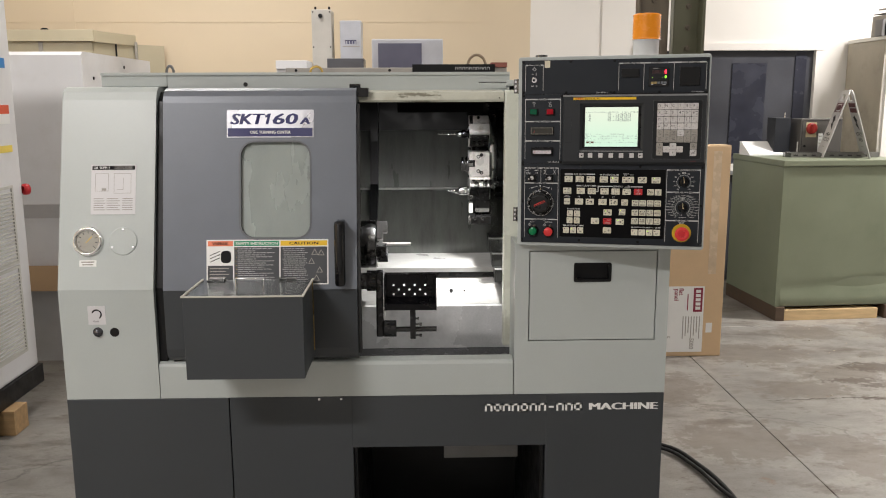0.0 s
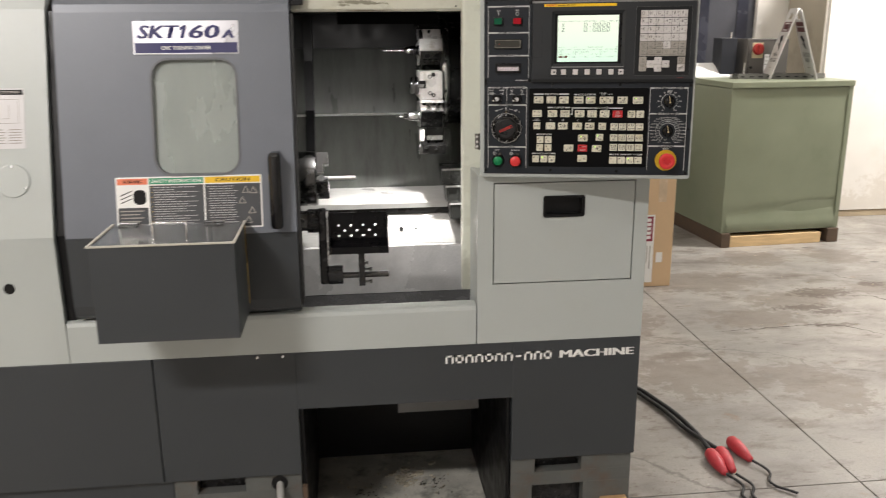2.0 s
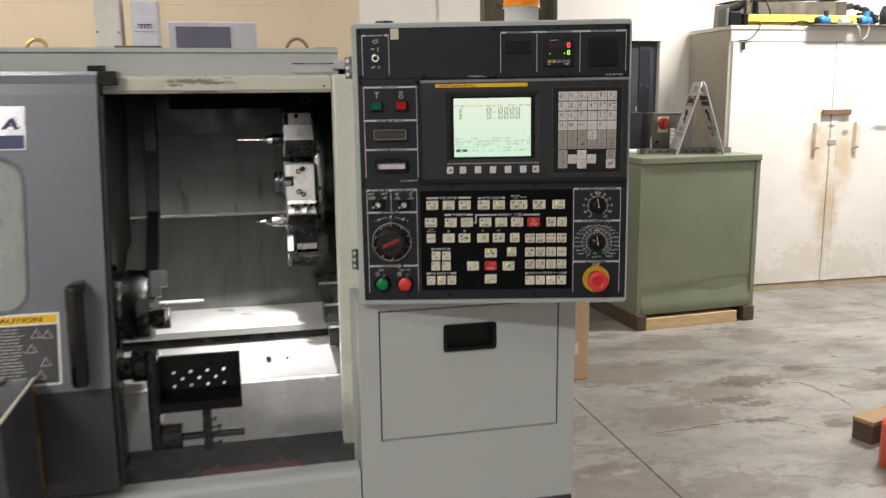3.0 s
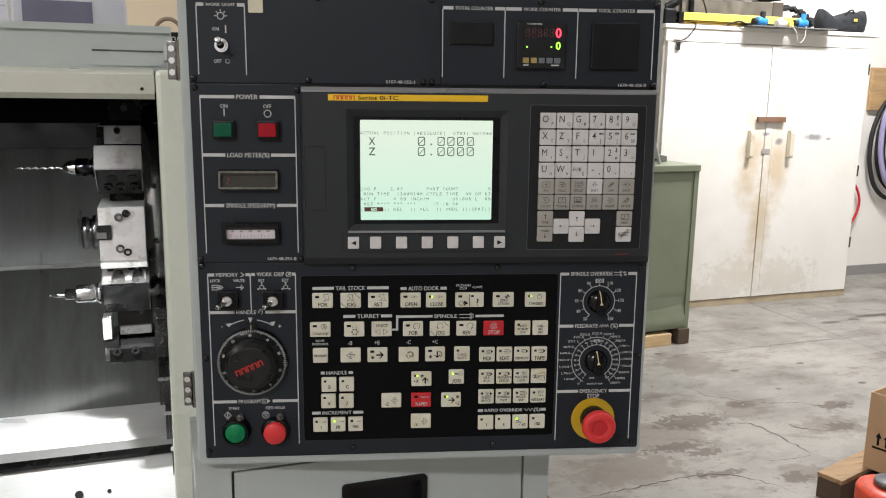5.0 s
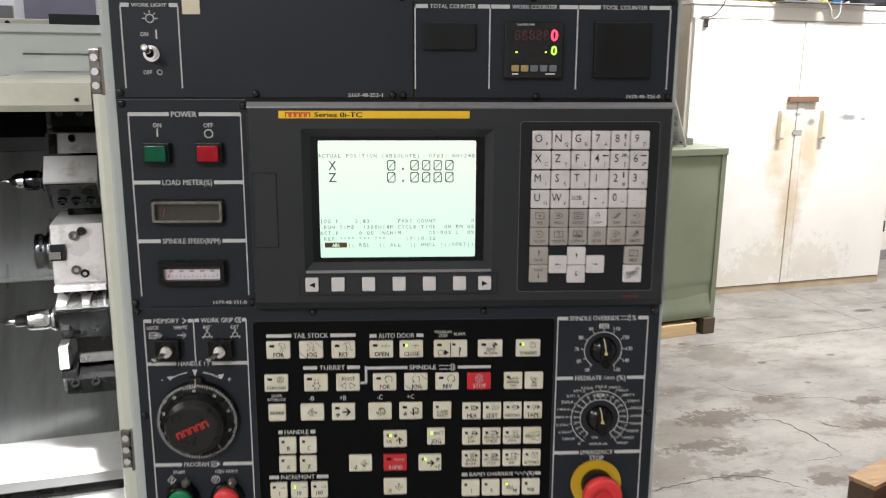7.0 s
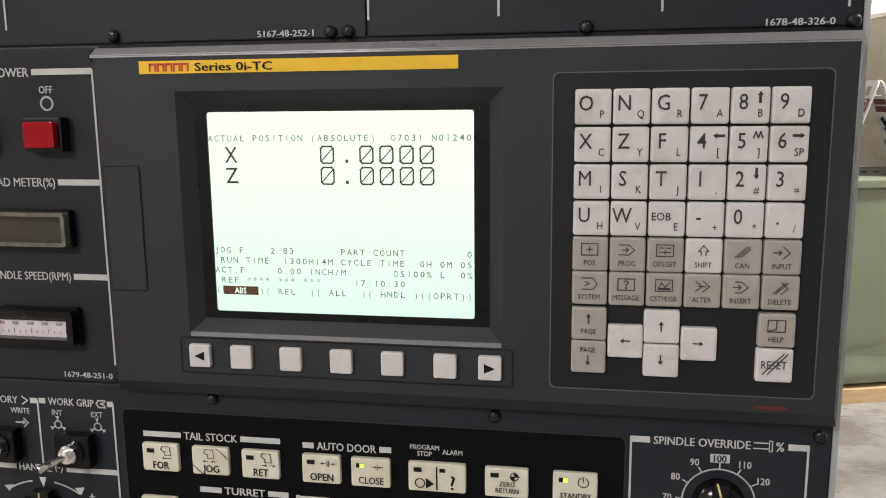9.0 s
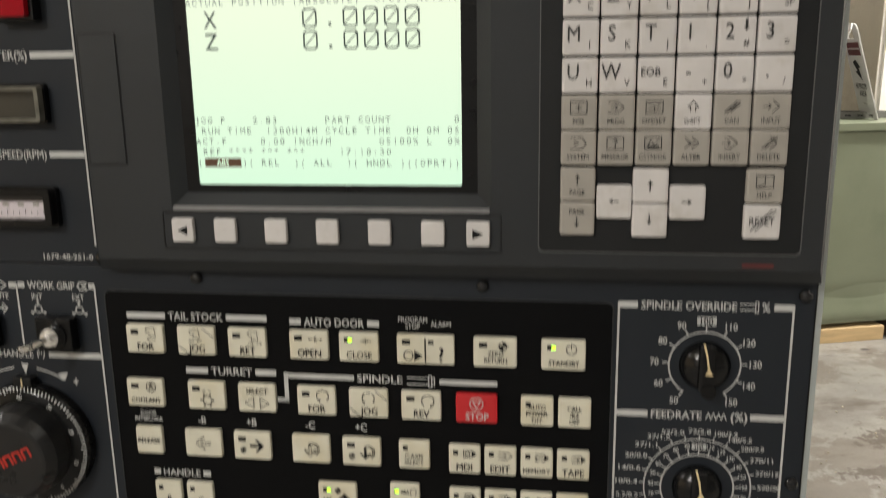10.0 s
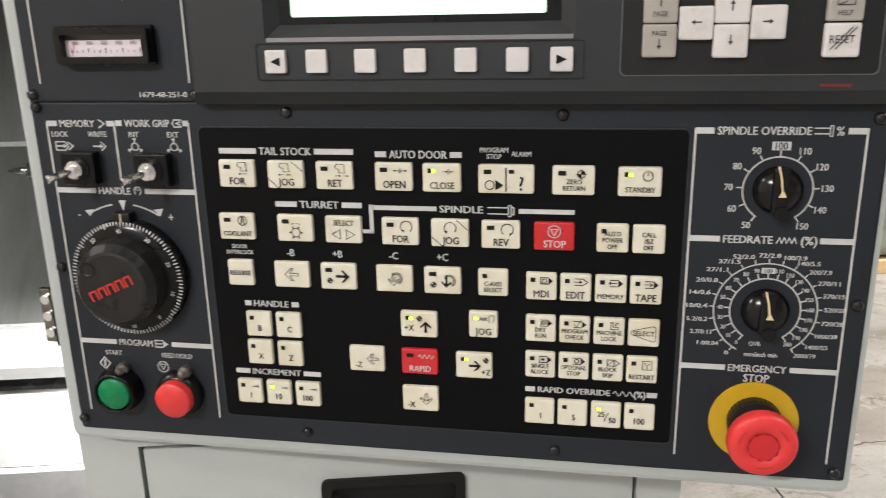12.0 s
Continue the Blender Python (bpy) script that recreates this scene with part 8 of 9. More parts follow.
# hinges and catch on the left edge
for v in (0.083, 0.468):
    h = part("hinge", join(cuboid(-0.0265, -0.0145, 0.004, 0.008, v - 0.021, v + 0.021, 0.001), rod((-0.0125, 0.004, v - 0.022), (-0.0125, 0.004, v + 0.022), 0.0045, segs=14)), mat("hinge_steel", (0.22, 0.215, 0.21), 0.22, metal=1.0, var=0.2, scale=60), panel, "chrome leaf hinge")
    for k in (-0.013, 0.0, 0.013):
        part("hinge_screw", rod((-0.0210, 0.0035, v + k), (-0.0210, 0.0015, v + k), 0.0036, segs=10), CHROME, h)
part("top_knob", rod((0.05, 0.05, PH + 0.011), (0.05, 0.05, PH + 0.019), 0.018, segs=20), STEEL_DARK, panel)

# ---- things in the hall ----
# long machine with louvred side, standing on blocks
lm = thing("louvred_cabinet", "white machine cabinet with louvred grilles and a black base", "machine cabinet")
part("body", cuboid(-2.1, -1.0, 0.55, 1.93, 0.235, 2.35, 0.012), WHITE_P, lm)
part("base", cuboid(-2.1, -0.985, 0.53, 1.95, 0.13, 0.234, 0.004), BLACK, lm)
for z0, z1 in ((0.36, 0.80), (0.84, 1.22)):
    g = part("grille", join(cuboid(-1.0, -0.992, 1.36, 1.375, z0, z1), cuboid(-1.0, -0.992, 1.80, 1.815, z0, z1), cuboid(-1.0, -0.992, 1.36, 1.815, z0 - 0.015, z0), cuboid(-1.0, -0.992, 1.36, 1.815, z1, z1 + 0.015)), mat("ivory_grille", (0.55, 0.54, 0.5), 0.5), lm)
    n = int((z1 - z0) / 0.0185)
    for i in range(n):
        part("louvre", extrude([(-1.004, z0 + 0.0185 * i), (-0.991, z0 + 0.004 + 0.0185 * i), (-0.991, z0 + 0.007 + 0.0185 * i), (-1.004, z0 + 0.012 + 0.0185 * i)], 1.375, 1.80, "y"), MATS["ivory_grille"], g)
for z0, z1, mt in ((1.83, 1.88, BLUE), (1.60, 1.645, ORANGE), (1.55, 1.598, WHITE), (1.405, 1.44, YEL_PAINT)):
    part("sticker", cuboid(-0.9995, -0.997, 1.62, 1.86, z0, z1), mt, lm)
part("red_knob", turned([(0.02, 0), (0.03, 0.01), (0.03, 0.03), (0.0, 0.04)], (-1.0, 1.93, 1.20), (0.6, 1, 0), 16), RED, lm, smooth=True)
for y in (1.55, 0.75):
    blk = thing("timber_block", "raw pine timber block under the cabinet", "timber", "timber blocks", m=pose(-1.35, y, 0))
    part("timber", cuboid(-0.42, 0.42, -0.07, 0.07, 0, 0.129, 0.004), WOOD, blk)

# large white machine behind it
bw = thing("white_machine", "large white enclosed machine tool", "machine tool")
part("enclosure", extrude([(2.62, 0.95), (2.50, 1.05), (2.50, 1.93), (2.52, 1.95), (3.75, 1.95), (3.75, 0.5), (2.62, 0.5)], -2.6, -0.86, "x", 0.01), WHITE_P, bw)
part("lower_body", cuboid(-2.6, -0.9, 2.72, 3.72, 0.0, 0.5), mat("pale_grey_panel", (0.45, 0.46, 0.48), 0.5), bw)
# underside greyer than the body: its shade is put into the colour
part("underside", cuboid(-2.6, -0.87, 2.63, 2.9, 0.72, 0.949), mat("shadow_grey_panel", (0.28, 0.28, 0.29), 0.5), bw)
for y, z in ((3.0, 1.72), (3.2, 1.885), (2.66, 1.80), (2.58, 1.44)):
    part("bolt", rod((-0.861, y, z), (-0.855, y, z), 0.010, segs=12), BLACK, bw)
cb = thing("open_carton", "open brown cardboard carton on a shelf", "carton", m=pose(-1.45, 2.68, 0.5))
part("carton", join(cuboid(-0.1, 0.35, -0.12, -0.11, 0, 0.16), cuboid(-0.1, 0.35, 0.02, 0.03, 0, 0.16), cuboid(-0.1, -0.09, -0.11, 0.02, 0, 0.16), cuboid(0.34, 0.35, -0.11, 0.02, 0, 0.16), cuboid(-0.09, 0.34, -0.11, 0.02, 0, 0.01)), CARD, cb)
part("red_contents", cuboid(-0.05, 0.3, -0.1, 0.0, 0.01, 0.1, 0.01), RED, cb)
# beige machine far behind
bm_ = thing("beige_machine", "beige enclosed machine standing at the far wall", "machine tool")
part("enclosure", cuboid(-3.2, -1.445, 4.215, 4.9, 0, 2.120), BEIGE, bm_)
part("top_band", cuboid(-3.2, -1.418, 4.18, 4.7, 2.124, 2.213, 0.004), BEIGE, bm_)
part("side_hood", join(extrude([(-1.417, 4.19), (-1.266, 4.70), (-1.417, 4.70)], 2.120, 2.205, "z"), extrude([(-1.440, 4.22), (-1.280, 4.70), (-1.440, 4.70)], 0.0, 2.120, "z")), BEIGE, bm_)
part("rear_box", extrude([(-1.262, 4.702), (-1.10, 4.92), (-1.42, 4.92), (-1.42, 4.702)], 0.0, 2.132, "z"), BEIGE, bm_)
part("rear_post", cuboid(-1.272, -1.255, 4.68, 4.70, 1.9, 2.15), KEY_GREY, bm_)
part("seam", cuboid(-1.350, -1.340, 4.44, 4.455, 1.95, 2.120), INK, bm_)
part("seam", cuboid(-1.86, -1.83, 4.205, 4.2145, 1.95, 2.120), KEY_GREY, bm_)
part("cable_gland", turned([(0.030, 0.0), (0.030, 0.012), (0.018, 0.022), (0.0, 0.024)], (-1.843, 4.3, 2.213), (0, 0, 1), 16), BLACK, bm_)

# upright machines behind the lathe: slim column, small pillar, monitor
a1 = thing("wire_machine", "white wire-cutting machine with a tall slim column", "machine tool")
part("column", cuboid(0.268, 0.425, 4.25, 4.45, 0.0, 2.37, 0.006), mat("warm_grey_enamel", (0.46, 0.44, 0.40), 0.45), a1)
for x, z in ((0.28, 2.35), (0.413, 2.35), (0.28, 2.08), (0.413, 2.08)):
    part("bolt", rod((x, 4.249, z), (x, 4.244, z), 0.006, segs=10), BLACK, a1)
part("knob", rod((0.34, 4.25, 2.32), (0.34, 4.23, 2.32), 0.016, segs=16), BLACK, a1)
for x in (0.29, 0.40):
    part("eye_bolt", rod((x, 4.35, 2.37), (x, 4.35, 2.40), 0.009, segs=10), BLACK, a1)
part("pillar", cuboid(0.485, 0.655, 4.30, 4.5, 0.0, 2.29, 0.008), mat("cool_white_enamel", (0.47, 0.48, 0.52), 0.4), a1)
for i in range(4):
    part("maker_shape", stroke([(0.530 + 0.022 * i, 2.11), (0.530 + 0.022 * i, 2.135), (0.546 + 0.022 * i, 2.135), (0.546 + 0.022 * i, 2.11)], 0.005, 4.298), NAVY, a1)
bar(0.505, 0.64, 2.085, 2.093, a1, KEY_GREY, 4.298)
part("dark_table", cuboid(0.41, 0.69, 4.0, 4.24, 1.90, 1.98, 0.004), mat("dark_table_grey", (0.08, 0.08, 0.09), 0.4), a1)
part("cabinet", cuboid(0.02, 0.80, 4.0, 4.6, 0.0, 1.90, 0.006), WHITE_P, a1)
part("side_box", cuboid(0.02, 0.26, 3.98, 4.3, 1.901, 1.965, 0.004), WHITE_P, a1)
mn = thing("monitor_console", "white console with a dark monitor screen", "console")
part("console", cuboid(0.785, 1.285, 3.45, 3.75, 0.0, 2.085, 0.01), mat("cool_white_enamel", (0.56, 0.57, 0.62), 0.4), mn)
part("screen", cuboid(0.83, 1.135, 3.444, 3.452, 1.80, 2.055), mat("monitor_glass", (0.12, 0.12, 0.17), 0.15, bump=0.0), mn)
mz = thing("grey_lathe", "grey lathe seen behind with a dark name strip", "lathe")
part("body", cuboid(0.36, 1.62, 2.3, 3.1, 0.0, 1.845, 0.006), mat("warm_grey_paint", (0.36, 0.34, 0.31), 0.45), mz)
for x in (0.42, 0.95):
    part("bolt", rod((x, 2.302, 1.83), (x, 2.295, 1.83), 0.008, segs=10), BLACK, mz)
part("name_strip", cuboid(1.08, 1.55, 2.28, 2.299, 1.80, 1.862), BLACK, mz)
for i in range(10):
    part("maker_shape", stroke([(1.325 + 0.02 * i, 1.833), (1.325 + 0.02 * i, 1.845), (1.337 + 0.02 * i, 1.845), (1.337 + 0.02 * i, 1.833)], 0.0032, 2.278), PRINT, mz)
part("pale_block", cuboid(1.13, 1.22, 2.31, 2.36, 1.846, 1.853), WHITE, mz)
part("red_block", cuboid(1.53, 1.62, 2.29, 2.4, 1.846, 1.872), mat("dull_red", (0.25, 0.08, 0.06), 0.5), mz)
part("hose_loop", curve_mesh([(1.46 + 0.055 * math.cos(a), 2.5, 1.85 + 0.075 * math.sin(a)) for a in (0, 0.5, 1.0, 1.57, 2.1, 2.6, 3.14)], 0.008), mat("brown_hose", (0.2, 0.15, 0.1), 0.6), mz)

# flat carton leaning by the column
fc = thing("flat_carton", "tall flat brown carton with a white printed label", "carton", m=pose(2.5, 2.66, 0))
TAN = mat("tan_cardboard", (0.62, 0.44, 0.265), 0.75, var=0.08, scale=4, bump=0.06, stain=(0.55, 0.38, 0.22), stain_amount=0.35)
part("carton", cuboid(0.0, 0.580, 0.0, 0.14, 0.0, 1.372, 0.006), TAN, fc)
part("carton_flap", cuboid(0.47, 0.578, 0.002, 0.138, 1.372, 1.376), TAN, fc)
part("tape", cuboid(0.470, 0.522, -0.0012, -0.0002, 0.55, 1.34), mat("clear_parcel_tape", (0.60, 0.47, 0.33), 0.25, var=0.15, scale=12), fc, "glossy clear parcel tape")
lab = part("label", cuboid(0.20, 0.455, -0.002, 0.0, 0.03, 0.47), WHITE, fc)
bar(0.385, 0.445, 0.30, 0.46, lab, mat("maroon_print", (0.25, 0.02, 0.05), 0.5), -0.0028)
for i in range(5):
    bar(0.400, 0.432, 0.315 + 0.028 * i, 0.335 + 0.028 * i, lab, WHITE, -0.0034)
bar(0.345, 0.352, 0.31, 0.42, lab, MATS["maroon_print"], -0.0028)
legend("flat", 0.305, 0.435, 0.030, lab, MATS["maroon_print"], -0.0028, turn=-90)
legend("panel", 0.275, 0.415, 0.030, lab, MATS["maroon_print"], -0.0028, turn=-90)
legend("5000", 0.385, 0.085, 0.030, lab, KEY_GREY, -0.0028, turn=-90)
legend("5", 0.225, 0.13, 0.03, lab, KEY_GREY, -0.0028, turn=-90)
for i in range(7):
    bar(0.32 + 0.018 * i, 0.326 + 0.018 * i, 0.12 + 0.02 * (i % 3), 0.27, lab, KEY_GREY, -0.0028)
part("small_label", cuboid(0.475, 0.515, -0.002, 0.0, 0.16, 0.225), WHITE, fc)

# green cabinet on skids
gc = thing("green_cabinet", "dented sage green steel cabinet on timber skids", "cabinet", m=pose(3.802, 3.515, 0, 0, 0, 3.8))
GW, GD, GZ0, GZ1 = 0.962, 0.86, 0.108, 1.215
part("body", cuboid(0, GW, 0.012, GD, GZ0, GZ1 - 0.045, 0.004), SAGE, gc)
for x in (0.0, GW - 0.035):
    part("corner_post", cuboid(x, x + 0.035, 0.0, 0.0115, GZ0, GZ1 - 0.045), SAGE, gc)


def dented():
    bm = bmesh.new()
    bmesh.ops.create_grid(bm, x_segments=46, y_segments=46, size=0.5)
    for v in bm.verts:
        u, w = v.co.x + 0.5, v.co.y + 0.5
        d = 0.004 * noise.noise(Vector((u * 3, w * 3, 0.3)))
        crease = math.exp(-((w - 0.13 - 0.05 * u) / 0.03) ** 2) * 0.008 * (0.4 + u) + math.exp(-((w - 0.04) / 0.05) ** 2) * -0.014
        v.co = Vector((0.036 + u * (GW - 0.072), 0.008 + d + crease, GZ0 + 0.002 + w * (GZ1 - 0.05 - GZ0)))
    return bm


part("front_panel", dented(), SAGE, gc, "dented sage green front sheet", True)
part("top", cuboid(-0.006, GW + 0.006, -0.008, GD + 0.006, GZ1 - 0.044, GZ1, 0.006), SAGE, gc)
for x, w, mt in ((-0.0, 0.07, WOOD_DARK), (GW - 0.09, 0.09, WOOD_DARK)):
    part("skid", cuboid(x, x + w, -0.02, GD, 0.0, GZ0 - 0.001, 0.004), mt, gc)
part("skid_board", cuboid(0.072, GW - 0.14, -0.012, 0.09, 0.0, GZ0 - 0.026, 0.004), mat("fresh_pine", (0.60, 0.43, 0.23), 0.7, var=0.2, scale=6, bump=0.1, fine=90, stretch=(1, 8, 8)), gc, "pale fresh pine skid board")
# items on it
sg = thing("floor_sign", "white folding caution sign with red headings", "caution sign", m=pose(4.395, 3.84, 1.216, 0, 0, -14))
sheet_m = mat("white_sign_plastic", (0.60, 0.585, 0.57), 0.4)
DARK_RED = mat("dark_red_print", (0.42, 0.04, 0.045), 0.5)
for k in (-1, 1):
    up_ = Vector((-k * 0.161, 0, 0.512)).normalized()
    along = Vector((0, -1, 0))
    face = up_.cross(along)
    stand = Matrix(((along.x, face.x, up_.x, k * 0.167), (along.y, face.y, up_.y, 0), (along.z, face.z, up_.z, 0.001), (0, 0, 0, 1)))
    leaf = part("leaf", join(cuboid(-0.132, -0.075, -0.003, 0.003, 0.0, 0.031), cuboid(0.075, 0.132, -0.003, 0.003, 0.0, 0.031), extrude([(-0.132, 0.030), (0.132, 0.030), (0.126, 0.451), (-0.126, 0.451)], -0.003, 0.003, "y"),
                cuboid(-0.126, -0.045, -0.003, 0.003, 0.450, 0.501), cuboid(0.045, 0.126, -0.003, 0.003, 0.450, 0.501), extrude([(-0.126, 0.500), (0.126, 0.500), (0.112, 0.526), (0.085, 0.535), (-0.085, 0.535), (-0.112, 0.526)], -0.003, 0.003, "y")), sheet_m, sg, m=stand)
    bar(-0.096, 0.096, 0.358, 0.432, leaf, DARK_RED, -0.0036)
    if k < 0:
        part("legend", stroke(rrect(-0.066, 0.066, 0.370, 0.420, 0.018) + rrect(-0.066, 0.066, 0.370, 0.420, 0.018)[:1], 0.010, -0.0042), sheet_m, leaf)
    else:
        bar(-0.092, 0.092, 0.392, 0.400, leaf, sheet_m, -0.0042)
    part("legend", poly([(-0.010, 0.335), (0.050, 0.290), (0.016, 0.288), (0.046, 0.215), (-0.046, 0.268), (-0.006, 0.270), (-0.058, 0.318)], -0.0038), INK, leaf)
    for i, word in enumerate(("HIGH", "VOLTAGE") if k < 0 else ("RESTRICTED", "AREA")):
        legend(word, 0.0, 0.185 - 0.042 * i, 0.030, leaf, INK, -0.0036, width=0.17 if len(word) > 4 else 0.11)
    bar(-0.03, 0.03, 0.082, 0.088, leaf, KEY_GREY, -0.0036)
cbx = thing("switch_box", "grey metal switch box with a red rotary switch", "switch box", m=pose(4.149, 4.05, 1.216))
part("box", cuboid(0, 0.335, 0, 0.18, 0, 0.290, 0.004), mat("grey_switch_box", (0.10, 0.093, 0.085), 0.4), cbx)
part("lid_seam", join(cuboid(0.012, 0.323, -0.0015, -0.0002, 0.274, 0.277), cuboid(0.012, 0.015, -0.0015, -0.0002, 0.01, 0.274)), BLACK, cbx)
part("switch_plate", cuboid(0.042, 0.128, -0.003, -0.0005, 0.145, 0.262, 0.001), mat("pale_switch_plate", (0.50, 0.42, 0.26), 0.5), cbx)
knob = part("rotary_switch", turned([(0.042, 0.0), (0.045, 0.006), (0.043, 0.016), (0.030, 0.018), (0.0, 0.018)], (0.085, -0.003, 0.214), (0, -1, 0), 28), mat("worn_red_knob", (0.34, 0.025, 0.02), 0.4), cbx, smooth=True)
part("switch_grip", cuboid(0.076, 0.094, -0.040, -0.0205, 0.178, 0.250, 0.004), MATS["worn_red_knob"], knob)
part("tag", cuboid(0.145, 0.180, -0.003, -0.0005, 0.045, 0.175), WHITE, cbx)
for z in (0.150, 0.120, 0.095):
    bar(0.150, 0.175, z, z + 0.006, cbx, KEY_GREY, -0.0036)
part("push_button", rod((0.035, -0.001, 0.075), (0.035, -0.012, 0.075), 0.010, segs=16), BLACK, cbx)
dk = thing("dark_case", "dark blue-grey equipment case on the cabinet", "case", m=pose(3.965, 4.10, 1.216))
part("case", cuboid(0, 0.125, 0, 0.16, 0, 0.297, 0.004), mat("slate_case", (0.018, 0.020, 0.026), 0.5), dk)
part("pin", rod((0.085, 0.03, 0.295), (0.085, 0.03, 0.340), 0.004, segs=8), CHROME, dk)
wp = thing("white_tray", "white bent sheet tray lying on the cabinet", "tray", m=pose(3.755, 4.06, 1.216, 0, 0, 3.8))
part("tray", extrude([(0.0, 0.0), (0.0, 0.010), (0.16, 0.105), (0.19, 0.105), (0.19, 0.098), (0.164, 0.098), (0.012, 0.0)], 0.0, 0.34, "x"), WHITE, wp, "bent white sheet")
part("tray_end", extrude([(0.0, 0.0), (0.0, 0.008), (0.16, 0.100), (0.19, 0.100), (0.19, 0.0)], 0.001, 0.004, "x"), WHITE, wp)
rl = thing("steel_rails", "two dull steel rails lying on the cabinet top", "rails", m=pose(4.0, 3.86, 1.216, 0, 0, -5))
RAIL = mat("dull_rail_steel", (0.20, 0.195, 0.185), 0.4, metal=0.5, var=0.2, scale=14)
for y, x0, x1, z in ((0.0, -0.04, 0.66, 0.0), (0.075, 0.02, 0.70, 0.0)):
    part("rail", extrude([(y, z), (y, z + 0.034), (y + 0.004, z + 0.034), (y + 0.004, z + 0.006), (y + 0.042, z + 0.006), (y + 0.042, z + 0.034), (y + 0.046, z + 0.034), (y + 0.046, z)], x0, x1, "x"), RAIL, rl)
for q in range(9):
    part("rail_slot", cuboid(0.02 + 0.068 * q, 0.052 + 0.068 * q, -0.0012, 0.0, 0.012, 0.020), BLACK, rl)
part("rail_foot", cuboid(-0.045, 0.0, -0.004, 0.05, 0.0, 0.040, 0.003), STEEL_DARK, rl)
part("pin", rod((0.05, 0.02, 0.018), (0.05, 0.02, 0.12), 0.004, segs=8), CHROME, rl)

# tall white double cupboard
CUP = pose(CX, CY_, 0)
lk = thing("double_cupboard", "tall white scuffed wooden double-door cupboard", "cupboard", m=CUP)
LX, LW, LD, LH = -0.04, 1.90, 0.62, 2.172
part("body", cuboid(LX, LW, 0.022, LD, 0.0, LH - 0.03, 0.004), LOCKER, lk)
# side board darker than the doors: grime, and its shade put into the colour
part("side_panel", cuboid(LX - 0.005, LX - 0.0005, 0.022, LD, 0.0, LH - 0.03), mat("grimy_shaded_side", (0.40, 0.36, 0.285), 0.6, var=0.12, scale=4, stain=(0.22, 0.19, 0.14), stain_amount=0.6, stain_scale=3.5), lk, "grimy side board, its shade put into the colour")
part("top", cuboid(LX - 0.015, LW + 0.07, -0.012, LD, LH - 0.029, LH, 0.003), LOCKER, lk)
part("top_rail", cuboid(LX, LW, -0.002, 0.0215, LH - 0.122, LH - 0.030, 0.002), LOCKER, lk)
part("plinth", cuboid(LX, LW, 0.004, 0.0215, 0.0, 0.052, 0.002), mat("kicked_plinth_paint", (0.42, 0.34, 0.23), 0.6, var=0.2), lk, "kicked brownish plinth board")
for x0, x1 in ((LX + 0.02, 0.916), (0.990, LW - 0.012)):
    part("door", cuboid(x0, x1, -0.004, 0.0215, 0.057, LH - 0.128, 0.003), LOCKER, lk)
part("centre_stile", cuboid(0.921, 0.985, -0.009, 0.0215, 0.057, LH - 0.128, 0.003), LOCKER, lk)
for x in (0.752, 1.135):
    part("pull", extrude([(-0.05, 1.20), (-0.05, 1.375), (-0.042, 1.40), (-0.0045, 1.40), (-0.0045, 1.185), (-0.04, 1.185)], x, x + 0.035, "x", 0.004), mat("worn_pull_paint", (0.62, 0.56, 0.44), 0.5, stain=(0.3, 0.22, 0.12), stain_amount=0.6, stain_scale=9), lk)
part("turn_button", cuboid(0.82, 1.085, -0.035, -0.010, 1.462, 1.503, 0.004), mat("brown_latch_wood", (0.20, 0.105, 0.065), 0.6), lk, "brown wooden turn latch")
part("hasp", cuboid(0.895, 0.975, -0.013, -0.0095, 1.215, 1.255, 0.001), KEY_GREY, lk)
for z in (0.42, 1.02, 1.84):
    part("hinge", rod((LW - 0.010, -0.006, z), (LW - 0.010, -0.006, z + 0.09), 0.007, segs=10), STEEL_DARK, lk)
part("hook", curve_mesh([(0.02, -0.01, 2.055), (0.10, -0.02, 2.062), (0.155, -0.03, 2.11), (0.19, -0.03, 2.17), (0.20, 0.03, 2.19)], 0.004), INK, lk)
part("padlock", cuboid(0.045, 0.075, -0.022, -0.004, 1.985, 2.045, 0.004), STEEL_DARK, lk)
# two loose boards that stick out over the front edge, with the clutter on them
for x0, x1 in ((0.63, 1.025), (1.05, 1.43)):
    bd = thing("loose_board", "thin grey loose board overhanging the cupboard top", "board", "loose boards", m=CUP @ pose(0, 0, LH + 0.0005))
    part("board", cuboid(x0, x1, -0.105, 0.32, 0.0, 0.008, 0.001), mat("grey_board", (0.16, 0.155, 0.15), 0.6), bd)
CH = mat("grey_chassis", (0.20, 0.18, 0.15), 0.4, metal=0.5, var=0.2, scale=12)
pn = thing("metal_chassis", "grey perforated metal chassis lying on top", "chassis", m=CUP @ pose(0.03, 0.12, LH + 0.001, 0, -1.2, 0) @ Matrix.Diagonal((0.92, 1, 1.22, 1)))
part("tray", extrude([(0.0, 0.0), (-0.05, 0.05), (-0.05, 0.145), (-0.035, 0.15), (0.26, 0.15), (0.28, 0.0)], 0.0, 1.10, "x", 0.004), CH, pn)
part("lid", extrude([(0.0, 0.158), (1.04, 0.178), (1.08, 0.160), (1.085, 0.164), (1.04, 0.186), (0.0, 0.163)], -0.05, 0.25, "y"), mat("dark_chassis_lid", (0.10, 0.085, 0.07), 0.45, metal=0.3), pn)
part("lid", extrude([(0.05, 0.200), (0.86, 0.218), (0.92, 0.195), (0.05, 0.192)], 0.02, 0.26, "y"), CH, pn)
